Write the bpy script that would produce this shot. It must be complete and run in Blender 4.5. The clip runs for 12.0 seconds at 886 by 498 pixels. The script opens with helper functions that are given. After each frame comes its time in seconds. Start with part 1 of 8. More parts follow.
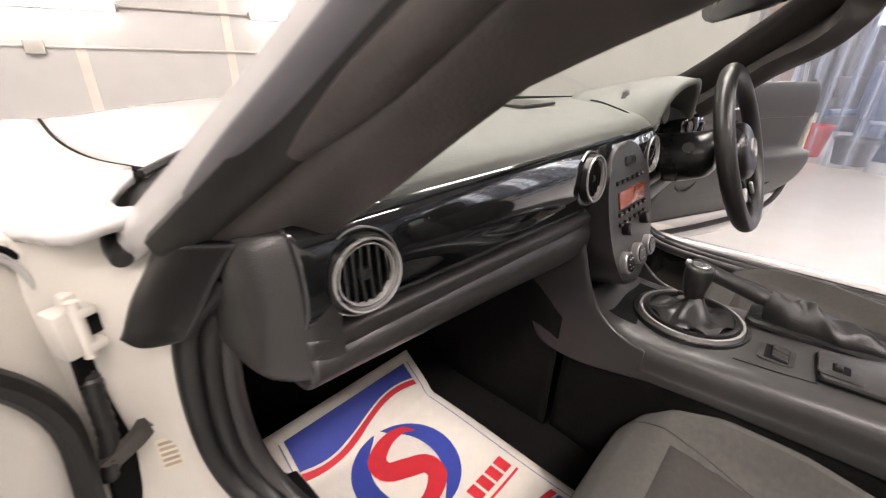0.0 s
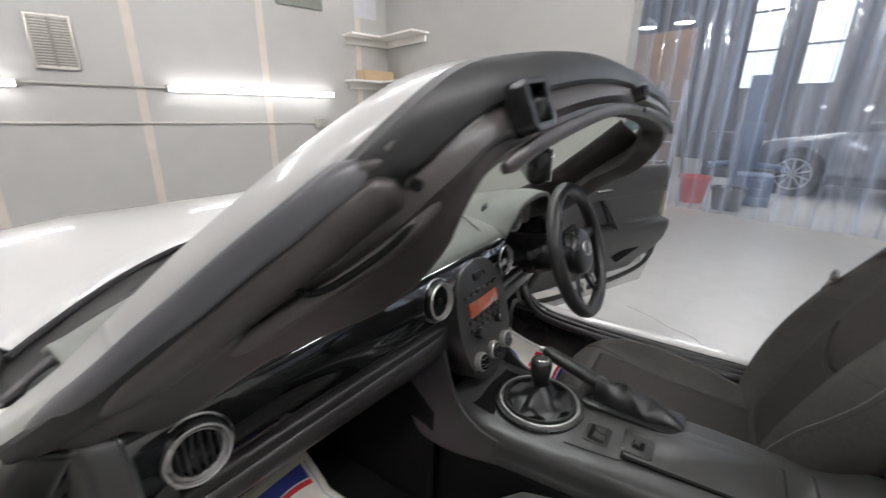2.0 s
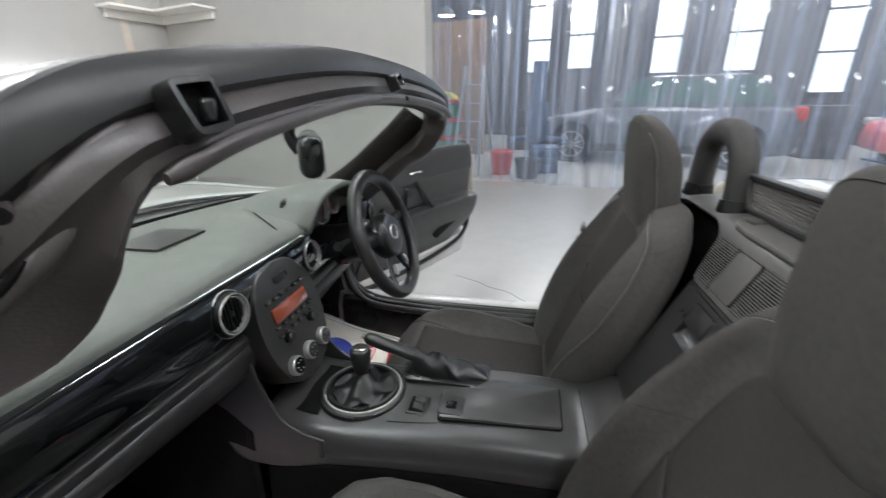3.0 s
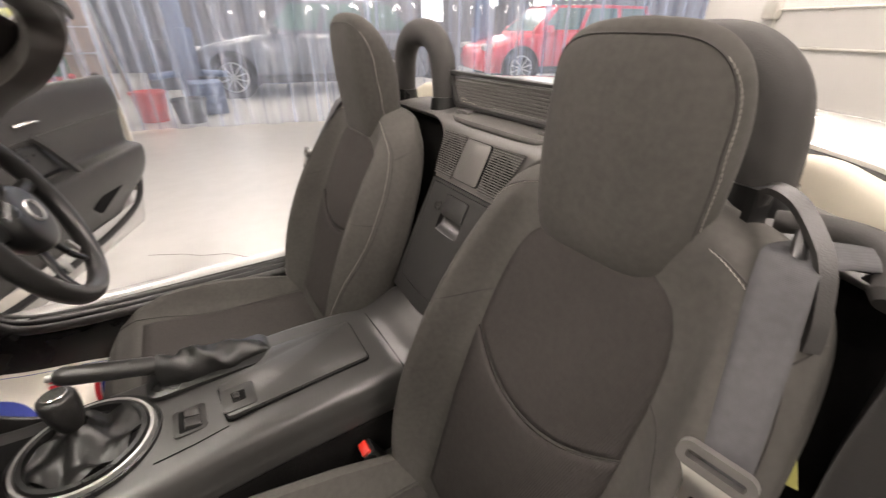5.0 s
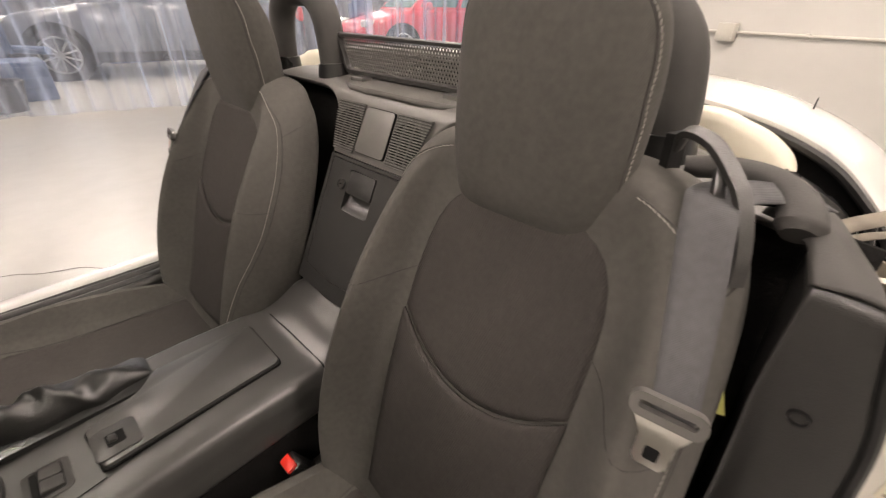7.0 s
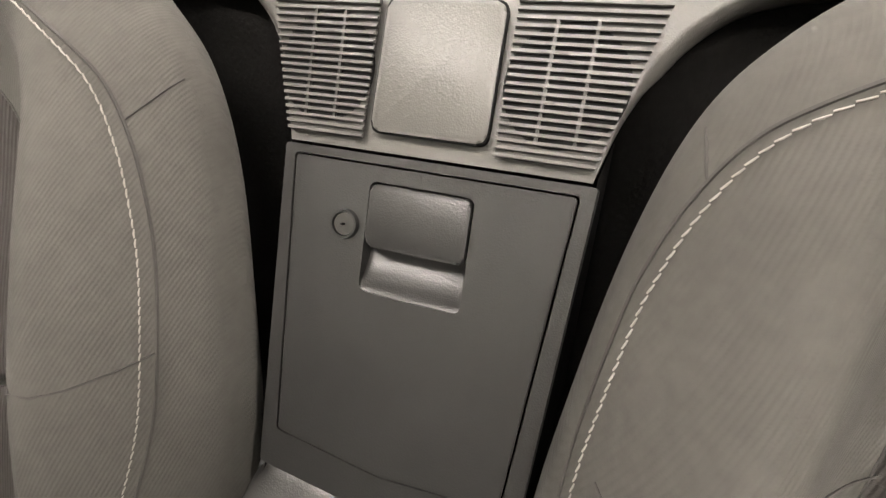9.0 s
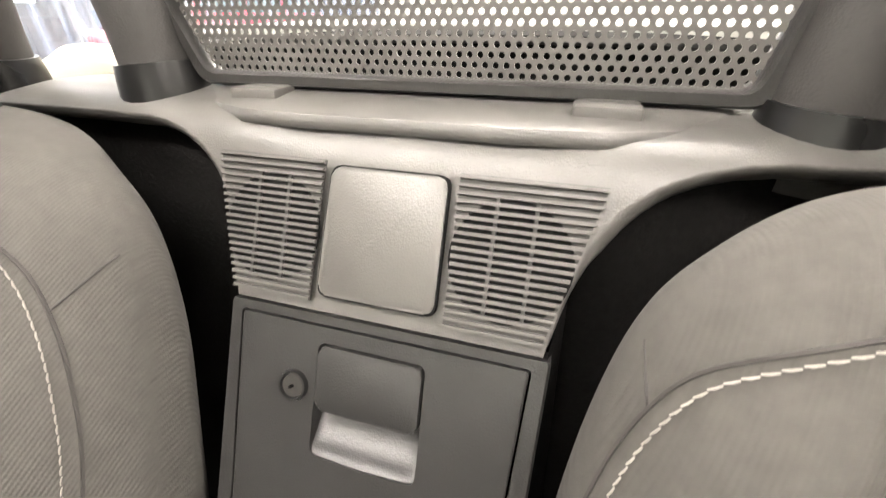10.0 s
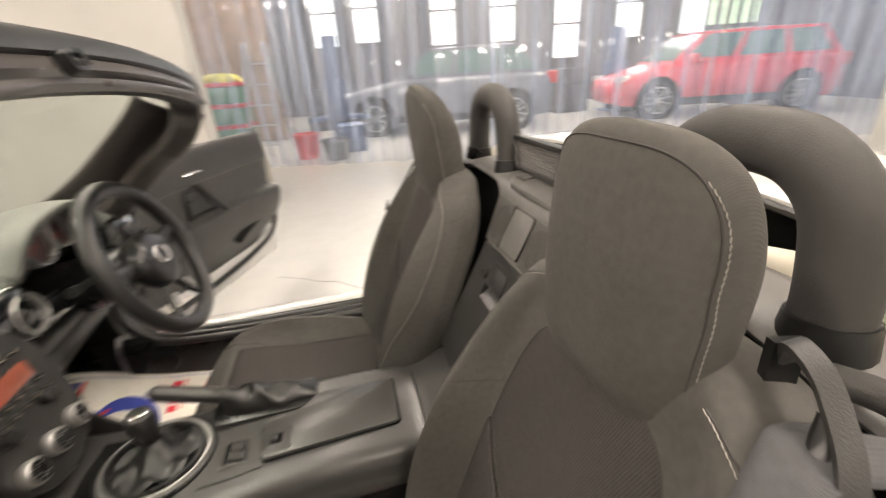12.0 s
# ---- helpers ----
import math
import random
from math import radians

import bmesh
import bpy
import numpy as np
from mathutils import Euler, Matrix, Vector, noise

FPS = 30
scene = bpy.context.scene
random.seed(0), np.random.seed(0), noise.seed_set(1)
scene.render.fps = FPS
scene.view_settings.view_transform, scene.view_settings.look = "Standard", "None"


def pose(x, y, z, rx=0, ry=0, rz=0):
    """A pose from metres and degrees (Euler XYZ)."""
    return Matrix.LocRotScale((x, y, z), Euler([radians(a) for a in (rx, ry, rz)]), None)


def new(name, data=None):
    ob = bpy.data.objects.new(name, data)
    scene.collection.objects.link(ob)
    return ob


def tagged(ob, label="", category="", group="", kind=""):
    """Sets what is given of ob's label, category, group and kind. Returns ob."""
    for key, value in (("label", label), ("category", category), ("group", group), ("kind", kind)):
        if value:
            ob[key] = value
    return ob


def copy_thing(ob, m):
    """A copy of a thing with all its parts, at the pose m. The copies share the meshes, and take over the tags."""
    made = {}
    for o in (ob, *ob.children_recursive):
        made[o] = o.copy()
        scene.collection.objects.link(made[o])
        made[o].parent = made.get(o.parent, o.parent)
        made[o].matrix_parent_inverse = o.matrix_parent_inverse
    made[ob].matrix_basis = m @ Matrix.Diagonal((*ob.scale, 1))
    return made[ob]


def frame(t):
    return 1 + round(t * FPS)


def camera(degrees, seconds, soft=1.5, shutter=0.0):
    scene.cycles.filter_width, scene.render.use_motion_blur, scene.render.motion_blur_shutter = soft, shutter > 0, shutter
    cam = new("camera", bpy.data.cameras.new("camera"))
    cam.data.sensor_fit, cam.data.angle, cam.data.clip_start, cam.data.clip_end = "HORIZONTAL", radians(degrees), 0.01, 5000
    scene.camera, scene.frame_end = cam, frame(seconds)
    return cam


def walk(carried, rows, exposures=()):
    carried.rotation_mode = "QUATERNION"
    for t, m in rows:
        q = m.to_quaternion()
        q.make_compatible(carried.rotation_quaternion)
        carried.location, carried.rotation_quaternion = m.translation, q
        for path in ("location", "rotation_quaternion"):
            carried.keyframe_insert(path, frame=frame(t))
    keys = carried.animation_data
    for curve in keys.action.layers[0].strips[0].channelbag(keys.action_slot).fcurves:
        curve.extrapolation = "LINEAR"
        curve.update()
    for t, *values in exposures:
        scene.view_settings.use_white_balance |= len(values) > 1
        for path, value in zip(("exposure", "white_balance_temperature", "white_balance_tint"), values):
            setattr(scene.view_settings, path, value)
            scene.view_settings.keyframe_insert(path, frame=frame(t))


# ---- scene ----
cam = camera(94.6, 12.0, soft=1.25, shutter=0.4)
PATH = [
    (0.0, -0.762, 0.182, 0.953, 65.74, -1.09, -47.80),
    (0.5, -0.829, 0.192, 0.973, 64.91, -0.66, -49.40),
    (1.0, -0.831, 0.169, 0.985, 65.04, -1.10, -50.07),
    (1.5, -0.797, 0.113, 1.064, 68.80, -1.44, -51.14),
    (2.0, -0.722, 0.031, 1.134, 71.90, -0.87, -56.23),
    (2.5, -0.677, -0.033, 1.144, 71.85, -0.09, -66.70),
    (2.7, -0.669, -0.052, 1.150, 71.23, 0.01, -71.42),
    (3.0, -0.680, -0.056, 1.144, 70.02, 0.41, -79.13),
    (3.2, -0.686, -0.060, 1.141, 68.81, 0.51, -83.94),
    (4.8, -0.591, 0.033, 1.094, 62.13, 0.22, -117.53),
    (5.0, -0.588, 0.028, 1.085, 61.66, -0.05, -122.01),
    (5.5, -0.593, 0.026, 1.076, 60.94, -0.32, -129.60),
    (6.0, -0.596, 0.027, 1.071, 60.70, -0.05, -133.29),
    (6.5, -0.589, 0.032, 1.068, 60.43, -0.67, -134.75),
    (6.7, -0.586, 0.032, 1.065, 60.23, -1.04, -134.94),
    (8.3, -0.140, -0.141, 0.941, 55.10, -0.61, -156.95),
    (8.5, -0.117, -0.153, 0.928, 55.35, -0.55, -158.50),
    (9.0, -0.089, -0.161, 0.919, 55.82, -0.73, -160.39),
    (9.5, -0.089, -0.185, 0.940, 58.60, -0.29, -161.75),
    (10.0, -0.096, -0.214, 0.982, 60.40, 0.14, -162.67),
    (10.5, -0.113, -0.219, 0.997, 61.11, -0.49, -160.09),
    (11.0, -0.214, -0.152, 1.060, 61.81, -0.24, -147.87),
    (11.5, -0.413, -0.091, 1.130, 64.50, 0.85, -130.27),
    (12.0, -0.607, -0.124, 1.138, 66.34, 3.39, -104.98),
]
walk(cam, [(r[0], pose(*r[1:])) for r in PATH], [(0.0, 1.38, 6900, 22), (0.5, 1.16, 6800, 21), (1.0, 1.02, 6650, 20), (1.5, 0.88, 6400, 17), (2.0, 0.58, 6200, 14), (3.2, 0.76, 6000, 11), (4.8, 1.24, 7100, 19), (5.5, 1.26, 7200, 20), (6.7, 1.1, 7500, 21), (8.3, 2.05, 7250, 15), (9.0, 2.1, 7050, 14), (9.5, 2.48, 7000, 14), (10.0, 2.54, 6950, 14), (10.5, 2.38, 7150, 13), (11.0, 2.0, 6950, 15), (11.5, 1.5, 6950, 15), (12.0, 1.36, 7500, 16)])
# ---- world and exposure ----
world = bpy.data.worlds.new("world")
scene.world = world
world.use_nodes = True
world.node_tree.nodes["Background"].inputs[0].default_value = (0.80, 0.88, 1.0, 1)
world.node_tree.nodes["Background"].inputs[1].default_value = 0.6
TUBE_POWER = 10.0      # emission of the wall tubes
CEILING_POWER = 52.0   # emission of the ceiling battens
SHOP_POWER = 160.0      # emission of the workshop battens

# ---- tools ----
def V(*a):
    return Vector(a)


def crom(pts, n, closed=False):
    """n points on a Catmull-Rom curve through pts."""
    pts = [Vector(p) for p in pts]
    k = len(pts)
    out = []
    spans = k if closed else k - 1
    for i in range(n):
        u = i / n * spans if closed else i / (n - 1) * spans
        j = min(int(u), spans - 1)
        f = u - j
        if closed:
            a, b, c, d = (pts[(j + q) % k] for q in (-1, 0, 1, 2))
        else:
            b, c = pts[j], pts[j + 1]
            a = pts[j - 1] if j > 0 else b * 2 - c
            d = pts[j + 2] if j + 2 < k else c * 2 - b
        out.append(b + (c - a) * (f / 2) + (a - b * 2.5 + c * 2 - d * 0.5) * f ** 2 + ((b - c) * 1.5 + (d - a) * 0.5) * f ** 3)
    return out


def bridge(bm, rows, closed=False, caps=False, wrap=False):
    """Quads between rows of points; closed: each row is a ring; wrap: the last row meets the first."""
    vs = [[bm.verts.new(p) for p in r] for r in rows]
    m = len(vs[0])
    pairs = list(zip(vs, vs[1:])) + ([(vs[-1], vs[0])] if wrap else [])
    for a, b in pairs:
        for i in range(m if closed else m - 1):
            j = (i + 1) % m
            bm.faces.new((a[i], a[j], b[j], b[i]))
    if caps:
        bm.faces.new(list(reversed(vs[0])))
        bm.faces.new(vs[-1])
    return vs


def surface(bm, rows, nu, nv, closed=False, caps=False):
    """A smooth sheet through rows of control points."""
    dense = [crom(r, nu, closed) for r in rows]
    cols = [crom([d[i] for d in dense], nv) for i in range(nu)]
    return bridge(bm, [[cols[i][j] for i in range(nu)] for j in range(nv)], closed, caps)


def frames(pts, up=(0, 0, 1), closed=False):
    """Tangent, side and normal along a path, turned as little as can be."""
    pts = [Vector(p) for p in pts]
    n = len(pts)
    tang = []
    for i in range(n):
        a = pts[(i - 1) % n] if closed else pts[max(i - 1, 0)]
        b = pts[(i + 1) % n] if closed else pts[min(i + 1, n - 1)]
        tang.append((b - a).normalized())
    nor = Vector(up)
    out = []
    for p, t in zip(pts, tang):
        nor = (nor - t * nor.dot(t))
        if nor.length < 1e-5:
            nor = t.orthogonal()
        nor.normalize()
        out.append((p, t, t.cross(nor), nor.copy()))
    return out


def tube(bm, pts, r, n=10, closed=False, flat=1.0, up=(0, 0, 1), caps=True):
    """A round bar along pts; r may be a list; flat squeezes it along the normal."""
    rows = []
    for i, (p, t, s, m) in enumerate(frames(pts, up, closed)):
        q = r[i] if isinstance(r, (list, tuple)) else r
        rows.append([p + s * (q * math.cos(2 * math.pi * k / n)) + m * (q * flat * math.sin(2 * math.pi * k / n)) for k in range(n)])
    return bridge(bm, rows, True, caps and not closed, closed)


def sweep(bm, pts, profile, up=(0, 0, 1), closed=False, caps=True, ring=True):
    """A profile of (side, normal) pairs along pts."""
    rows = [[p + s * a + m * b for a, b in profile] for p, t, s, m in frames(pts, up, closed)]
    return bridge(bm, rows, ring, caps and ring and not closed, closed)


def rbox(bm, c, s, r=0.004, rot=None, seg=2):
    """A box with rounded edges, centre c and sizes s."""
    m = Matrix.Translation(c) @ (rot.to_4x4() if rot else Matrix()) @ Matrix.Diagonal((*s, 1))
    made = bmesh.ops.create_cube(bm, size=1, matrix=m)["verts"]
    if r > 0:
        edges = list({e for v in made for e in v.link_edges})
        bmesh.ops.bevel(bm, geom=edges, offset=r, segments=seg, affect="EDGES", profile=0.5)


def disc(bm, c, axis, r, depth, n=24, r2=None, bevel=0.0):
    """A cylinder round c along axis."""
    z = Vector(axis).normalized()
    x = z.orthogonal().normalized()
    y = z.cross(x)
    r2 = r if r2 is None else r2
    rings = []
    levels = [(-0.5, r), (0.5, r2)] if not bevel else [(-0.5, r - bevel), (-0.5 + bevel / depth, r), (0.5 - bevel / depth, r2), (0.5, r2 - bevel)]
    for h, q in levels:
        rings.append([Vector(c) + z * (h * depth) + (x * math.cos(2 * math.pi * k / n) + y * math.sin(2 * math.pi * k / n)) * q for k in range(n)])
    bridge(bm, rings, True, True)


def ringband(bm, c, axis, r, w, depth, n=40, rx=1.0, up=None):
    """A flat ring (w wide, depth thick) round c."""
    z = Vector(axis).normalized()
    x = (Vector(up) - z * Vector(up).dot(z)).normalized() if up else z.orthogonal().normalized()
    y = z.cross(x)
    rows = []
    for k in range(n):
        d = x * math.cos(2 * math.pi * k / n) + y * (rx * math.sin(2 * math.pi * k / n))
        b = [(r - w / 2, -depth / 2), (r - w / 4, depth / 2), (r + w / 4, depth / 2), (r + w / 2, -depth / 2)]
        rows.append([Vector(c) + d * q + z * h for q, h in b])
    bridge(bm, rows, True, False, True)


def prism(bm, outline, m, depth, bevel=0.0, seg=2):
    """An outline of (x, y) pairs pushed out along z by depth, laid by the matrix m."""
    lo = [bm.verts.new(m @ Vector((x, y, 0))) for x, y in outline]
    hi = [bm.verts.new(m @ Vector((x, y, depth))) for x, y in outline]
    n = len(lo)
    bm.faces.new(list(reversed(lo)))
    top = bm.faces.new(hi)
    for i in range(n):
        bm.faces.new((lo[i], lo[(i + 1) % n], hi[(i + 1) % n], hi[i]))
    if bevel:
        bmesh.ops.bevel(bm, geom=list(top.edges), offset=bevel, segments=seg, affect="EDGES", profile=0.5)


def rounded(w, h, r, n=5):
    """The outline of a rounded rectangle round the origin."""
    out = []
    for cx, cy, a in ((w / 2 - r, h / 2 - r, 0), (-w / 2 + r, h / 2 - r, 90), (-w / 2 + r, -h / 2 + r, 180), (w / 2 - r, -h / 2 + r, 270)):
        for k in range(n + 1):
            q = radians(a + 90 * k / n)
            out.append((cx + r * math.cos(q), cy + r * math.sin(q)))
    return out


def plane_at(origin, right, up):
    """The matrix with x along right, y along up and z out of the face."""
    x = Vector(right).normalized()
    y = Vector(up)
    y = (y - x * y.dot(x)).normalized()
    z = x.cross(y)
    return Matrix.Translation(origin) @ Matrix((x, y, z)).transposed().to_4x4()


def mesh_of(name, bm, material, smooth=40, weld=True):
    if weld:
        bmesh.ops.remove_doubles(bm, verts=bm.verts, dist=1e-6)
    bmesh.ops.recalc_face_normals(bm, faces=bm.faces)
    data = bpy.data.meshes.new(name)
    bm.to_mesh(data)
    bm.free()
    if material:
        data.materials.append(material)
    if smooth:
        data.shade_smooth()
        data.set_sharp_from_angle(angle=radians(smooth))
    return data


def part(name, bm, material, parent=None, label="", smooth=40):
    """Links a bmesh as one mesh object under a thing or a part."""
    ob = new(name, mesh_of(name, bm, material, smooth))
    if parent:
        ob.parent = parent
    if label:
        ob["label"] = label
    return ob


def thing(name, label, category, group="", kind="", at=(0, 0, 0)):
    """An empty at its base that holds the parts."""
    ob = new(name)
    ob.location = at
    ob.empty_display_size = 0.05
    return tagged(ob, label, category, group, kind)


def thick(ob, t, offset=-1.0):
    m = ob.modifiers.new("thickness", "SOLIDIFY")
    m.thickness, m.offset = t, offset
    return ob


def bm_new():
    return bmesh.new()


def round_poly(pts, r, n=5):
    """The outline with its corners rounded."""
    out = []
    k = len(pts)
    for i in range(k):
        p, a, b = Vector(pts[i]), Vector(pts[i - 1]), Vector(pts[(i + 1) % k])
        u, w = (a - p).normalized(), (b - p).normalized()
        for j in range(n + 1):
            f = j / n
            out.append(tuple((p + u * r * (1 - f) ** 2 + w * r * f ** 2)))
    return out


# ---- materials ----
def material(name, colour, rough=0.5, metal=0.0, vary=0.0, scale=30.0, bump=0.0, bump_scale=200.0, coat=0.0, sheen=0.0, ior=1.5, spec=0.5, object_random=0.0):
    """A surface with colour that varies at a large and a small scale, and a fine relief."""
    m = bpy.data.materials.new(name)
    m.use_nodes = True
    t = m.node_tree
    b = t.nodes["Principled BSDF"]
    b.inputs["Base Color"].default_value = (*colour, 1)
    b.inputs["Roughness"].default_value = rough
    b.inputs["Metallic"].default_value = metal
    b.inputs["Coat Weight"].default_value = coat
    b.inputs["Coat Roughness"].default_value = 0.04
    b.inputs["Sheen Weight"].default_value = sheen
    b.inputs["IOR"].default_value = ior
    b.inputs["Specular IOR Level"].default_value = spec
    place = t.nodes.new("ShaderNodeTexCoord")
    if vary or object_random:
        big = t.nodes.new("ShaderNodeTexNoise")
        big.inputs["Scale"].default_value = scale / 8
        big.inputs["Detail"].default_value = 4
        small = t.nodes.new("ShaderNodeTexNoise")
        small.inputs["Scale"].default_value = scale
        small.inputs["Detail"].default_value = 6
        t.links.new(place.outputs["Object"], big.inputs["Vector"])
        t.links.new(place.outputs["Object"], small.inputs["Vector"])
        add = t.nodes.new("ShaderNodeMath")
        add.operation = "ADD"
        t.links.new(big.outputs["Fac"], add.inputs[0])
        t.links.new(small.outputs["Fac"], add.inputs[1])
        span = t.nodes.new("ShaderNodeMapRange")
        span.inputs["From Min"].default_value, span.inputs["From Max"].default_value = 0.7, 1.3
        span.inputs["To Min"].default_value, span.inputs["To Max"].default_value = 1 - vary, 1 + vary
        t.links.new(add.outputs[0], span.inputs["Value"])
        last = span.outputs["Result"]
        if object_random:
            info = t.nodes.new("ShaderNodeObjectInfo")
            rr = t.nodes.new("ShaderNodeMapRange")
            rr.inputs["To Min"].default_value, rr.inputs["To Max"].default_value = 1 - object_random, 1 + object_random
            t.links.new(info.outputs["Random"], rr.inputs["Value"])
            mul = t.nodes.new("ShaderNodeMath")
            mul.operation = "MULTIPLY"
            t.links.new(last, mul.inputs[0])
            t.links.new(rr.outputs["Result"], mul.inputs[1])
            last = mul.outputs[0]
        mix = t.nodes.new("ShaderNodeVectorMath")
        mix.operation = "SCALE"
        mix.inputs[0].default_value = colour
        t.links.new(last, mix.inputs["Scale"])
        t.links.new(mix.outputs["Vector"], b.inputs["Base Color"])
        ro = t.nodes.new("ShaderNodeMapRange")
        ro.inputs["To Min"].default_value, ro.inputs["To Max"].default_value = rough * 0.85, min(1, rough * 1.15)
        t.links.new(big.outputs["Fac"], ro.inputs["Value"])
        t.links.new(ro.outputs["Result"], b.inputs["Roughness"])
    if bump:
        grain = t.nodes.new("ShaderNodeTexVoronoi" if bump_scale >= 300 else "ShaderNodeTexNoise")
        grain.inputs["Scale"].default_value = bump_scale
        t.links.new(place.outputs["Object"], grain.inputs["Vector"])
        bn = t.nodes.new("ShaderNodeBump")
        bn.inputs["Strength"].default_value = bump
        bn.inputs["Distance"].default_value = 0.001
        t.links.new(grain.outputs[0], bn.inputs["Height"])
        t.links.new(bn.outputs["Normal"], b.inputs["Normal"])
    return m


def glow(name, colour, power):
    m = bpy.data.materials.new(name)
    m.use_nodes = True
    b = m.node_tree.nodes["Principled BSDF"]
    b.inputs["Base Color"].default_value = (0.8, 0.8, 0.8, 1)
    b.inputs["Emission Color"].default_value = (*colour, 1)
    b.inputs["Emission Strength"].default_value = power
    return m


def clear(name, colour, rough=0.0, mix=0.9, gloss=0.08):
    """Thin clear sheet: mostly see-through, with a faint gloss."""
    m = bpy.data.materials.new(name)
    m.use_nodes = True
    t = m.node_tree
    t.nodes.remove(t.nodes["Principled BSDF"])
    out = t.nodes["Material Output"]
    a = t.nodes.new("ShaderNodeBsdfTransparent")
    a.inputs[0].default_value = (*colour, 1)
    g = t.nodes.new("ShaderNodeBsdfGlossy")
    g.inputs["Roughness"].default_value = rough + 0.02
    lw = t.nodes.new("ShaderNodeLayerWeight")
    lw.inputs["Blend"].default_value = 0.5
    pw = t.nodes.new("ShaderNodeMath")
    pw.operation = "POWER"
    pw.inputs[1].default_value = 5.0
    t.links.new(lw.outputs["Facing"], pw.inputs[0])
    f = t.nodes.new("ShaderNodeMapRange")
    f.inputs["To Min"].default_value, f.inputs["To Max"].default_value = 0.05, 0.55
    t.links.new(pw.outputs[0], f.inputs["Value"])
    s = t.nodes.new("ShaderNodeMixShader")
    t.links.new(f.outputs[0], s.inputs[0])
    t.links.new(a.outputs[0], s.inputs[1])
    t.links.new(g.outputs[0], s.inputs[2])
    t.links.new(s.outputs[0], out.inputs["Surface"])
    return m


def strip_plastic(name):
    """Soft clear curtain strip: part see-through, part milky, with a blue cast."""
    m = bpy.data.materials.new(name)
    m.use_nodes = True
    t = m.node_tree
    t.nodes.remove(t.nodes["Principled BSDF"])
    out = t.nodes["Material Output"]
    a = t.nodes.new("ShaderNodeBsdfTransparent")
    a.inputs[0].default_value = (0.90, 0.94, 1.0, 1)
    d = t.nodes.new("ShaderNodeBsdfTranslucent")
    d.inputs[0].default_value = (0.66, 0.77, 1.0, 1)
    d2 = t.nodes.new("ShaderNodeBsdfDiffuse")
    d2.inputs[0].default_value = (0.66, 0.77, 1.0, 1)
    g = t.nodes.new("ShaderNodeBsdfGlossy")
    g.inputs["Roughness"].default_value = 0.03
    place = t.nodes.new("ShaderNodeTexCoord")
    scale = t.nodes.new("ShaderNodeMapping")
    scale.inputs["Scale"].default_value = (4.2, 4.2, 0.12)
    n = t.nodes.new("ShaderNodeTexNoise")
    n.inputs["Scale"].default_value = 2.0
    t.links.new(place.outputs["Object"], scale.inputs["Vector"])
    t.links.new(scale.outputs["Vector"], n.inputs["Vector"])
    r = t.nodes.new("ShaderNodeMapRange")
    r.inputs["From Min"].default_value, r.inputs["From Max"].default_value = 0.40, 0.66
    r.inputs["To Min"].default_value, r.inputs["To Max"].default_value = 0.12, 0.37
    t.links.new(n.outputs["Fac"], r.inputs["Value"])
    s0 = t.nodes.new("ShaderNodeMixShader")
    s0.inputs[0].default_value = 0.5
    t.links.new(d.outputs[0], s0.inputs[1])
    t.links.new(d2.outputs[0], s0.inputs[2])
    s = t.nodes.new("ShaderNodeMixShader")
    t.links.new(r.outputs["Result"], s.inputs[0])
    t.links.new(a.outputs[0], s.inputs[1])
    t.links.new(s0.outputs[0], s.inputs[2])
    lw = t.nodes.new("ShaderNodeLayerWeight")
    lw.inputs["Blend"].default_value = 0.5
    pw = t.nodes.new("ShaderNodeMath")
    pw.operation = "POWER"
    pw.inputs[1].default_value = 5.0
    t.links.new(lw.outputs["Facing"], pw.inputs[0])
    f = t.nodes.new("ShaderNodeMapRange")
    f.inputs["To Min"].default_value, f.inputs["To Max"].default_value = 0.15, 0.6
    t.links.new(pw.outputs[0], f.inputs["Value"])
    s2 = t.nodes.new("ShaderNodeMixShader")
    t.links.new(f.outputs[0], s2.inputs[0])
    t.links.new(s.outputs[0], s2.inputs[1])
    t.links.new(g.outputs[0], s2.inputs[2])
    bn = t.nodes.new("ShaderNodeBump")
    bn.inputs["Strength"].default_value = 0.4
    bn.inputs["Distance"].default_value = 0.02
    t.links.new(n.outputs["Fac"], bn.inputs["Height"])
    t.links.new(bn.outputs["Normal"], g.inputs["Normal"])
    t.links.new(s2.outputs[0], out.inputs["Surface"])
    return m


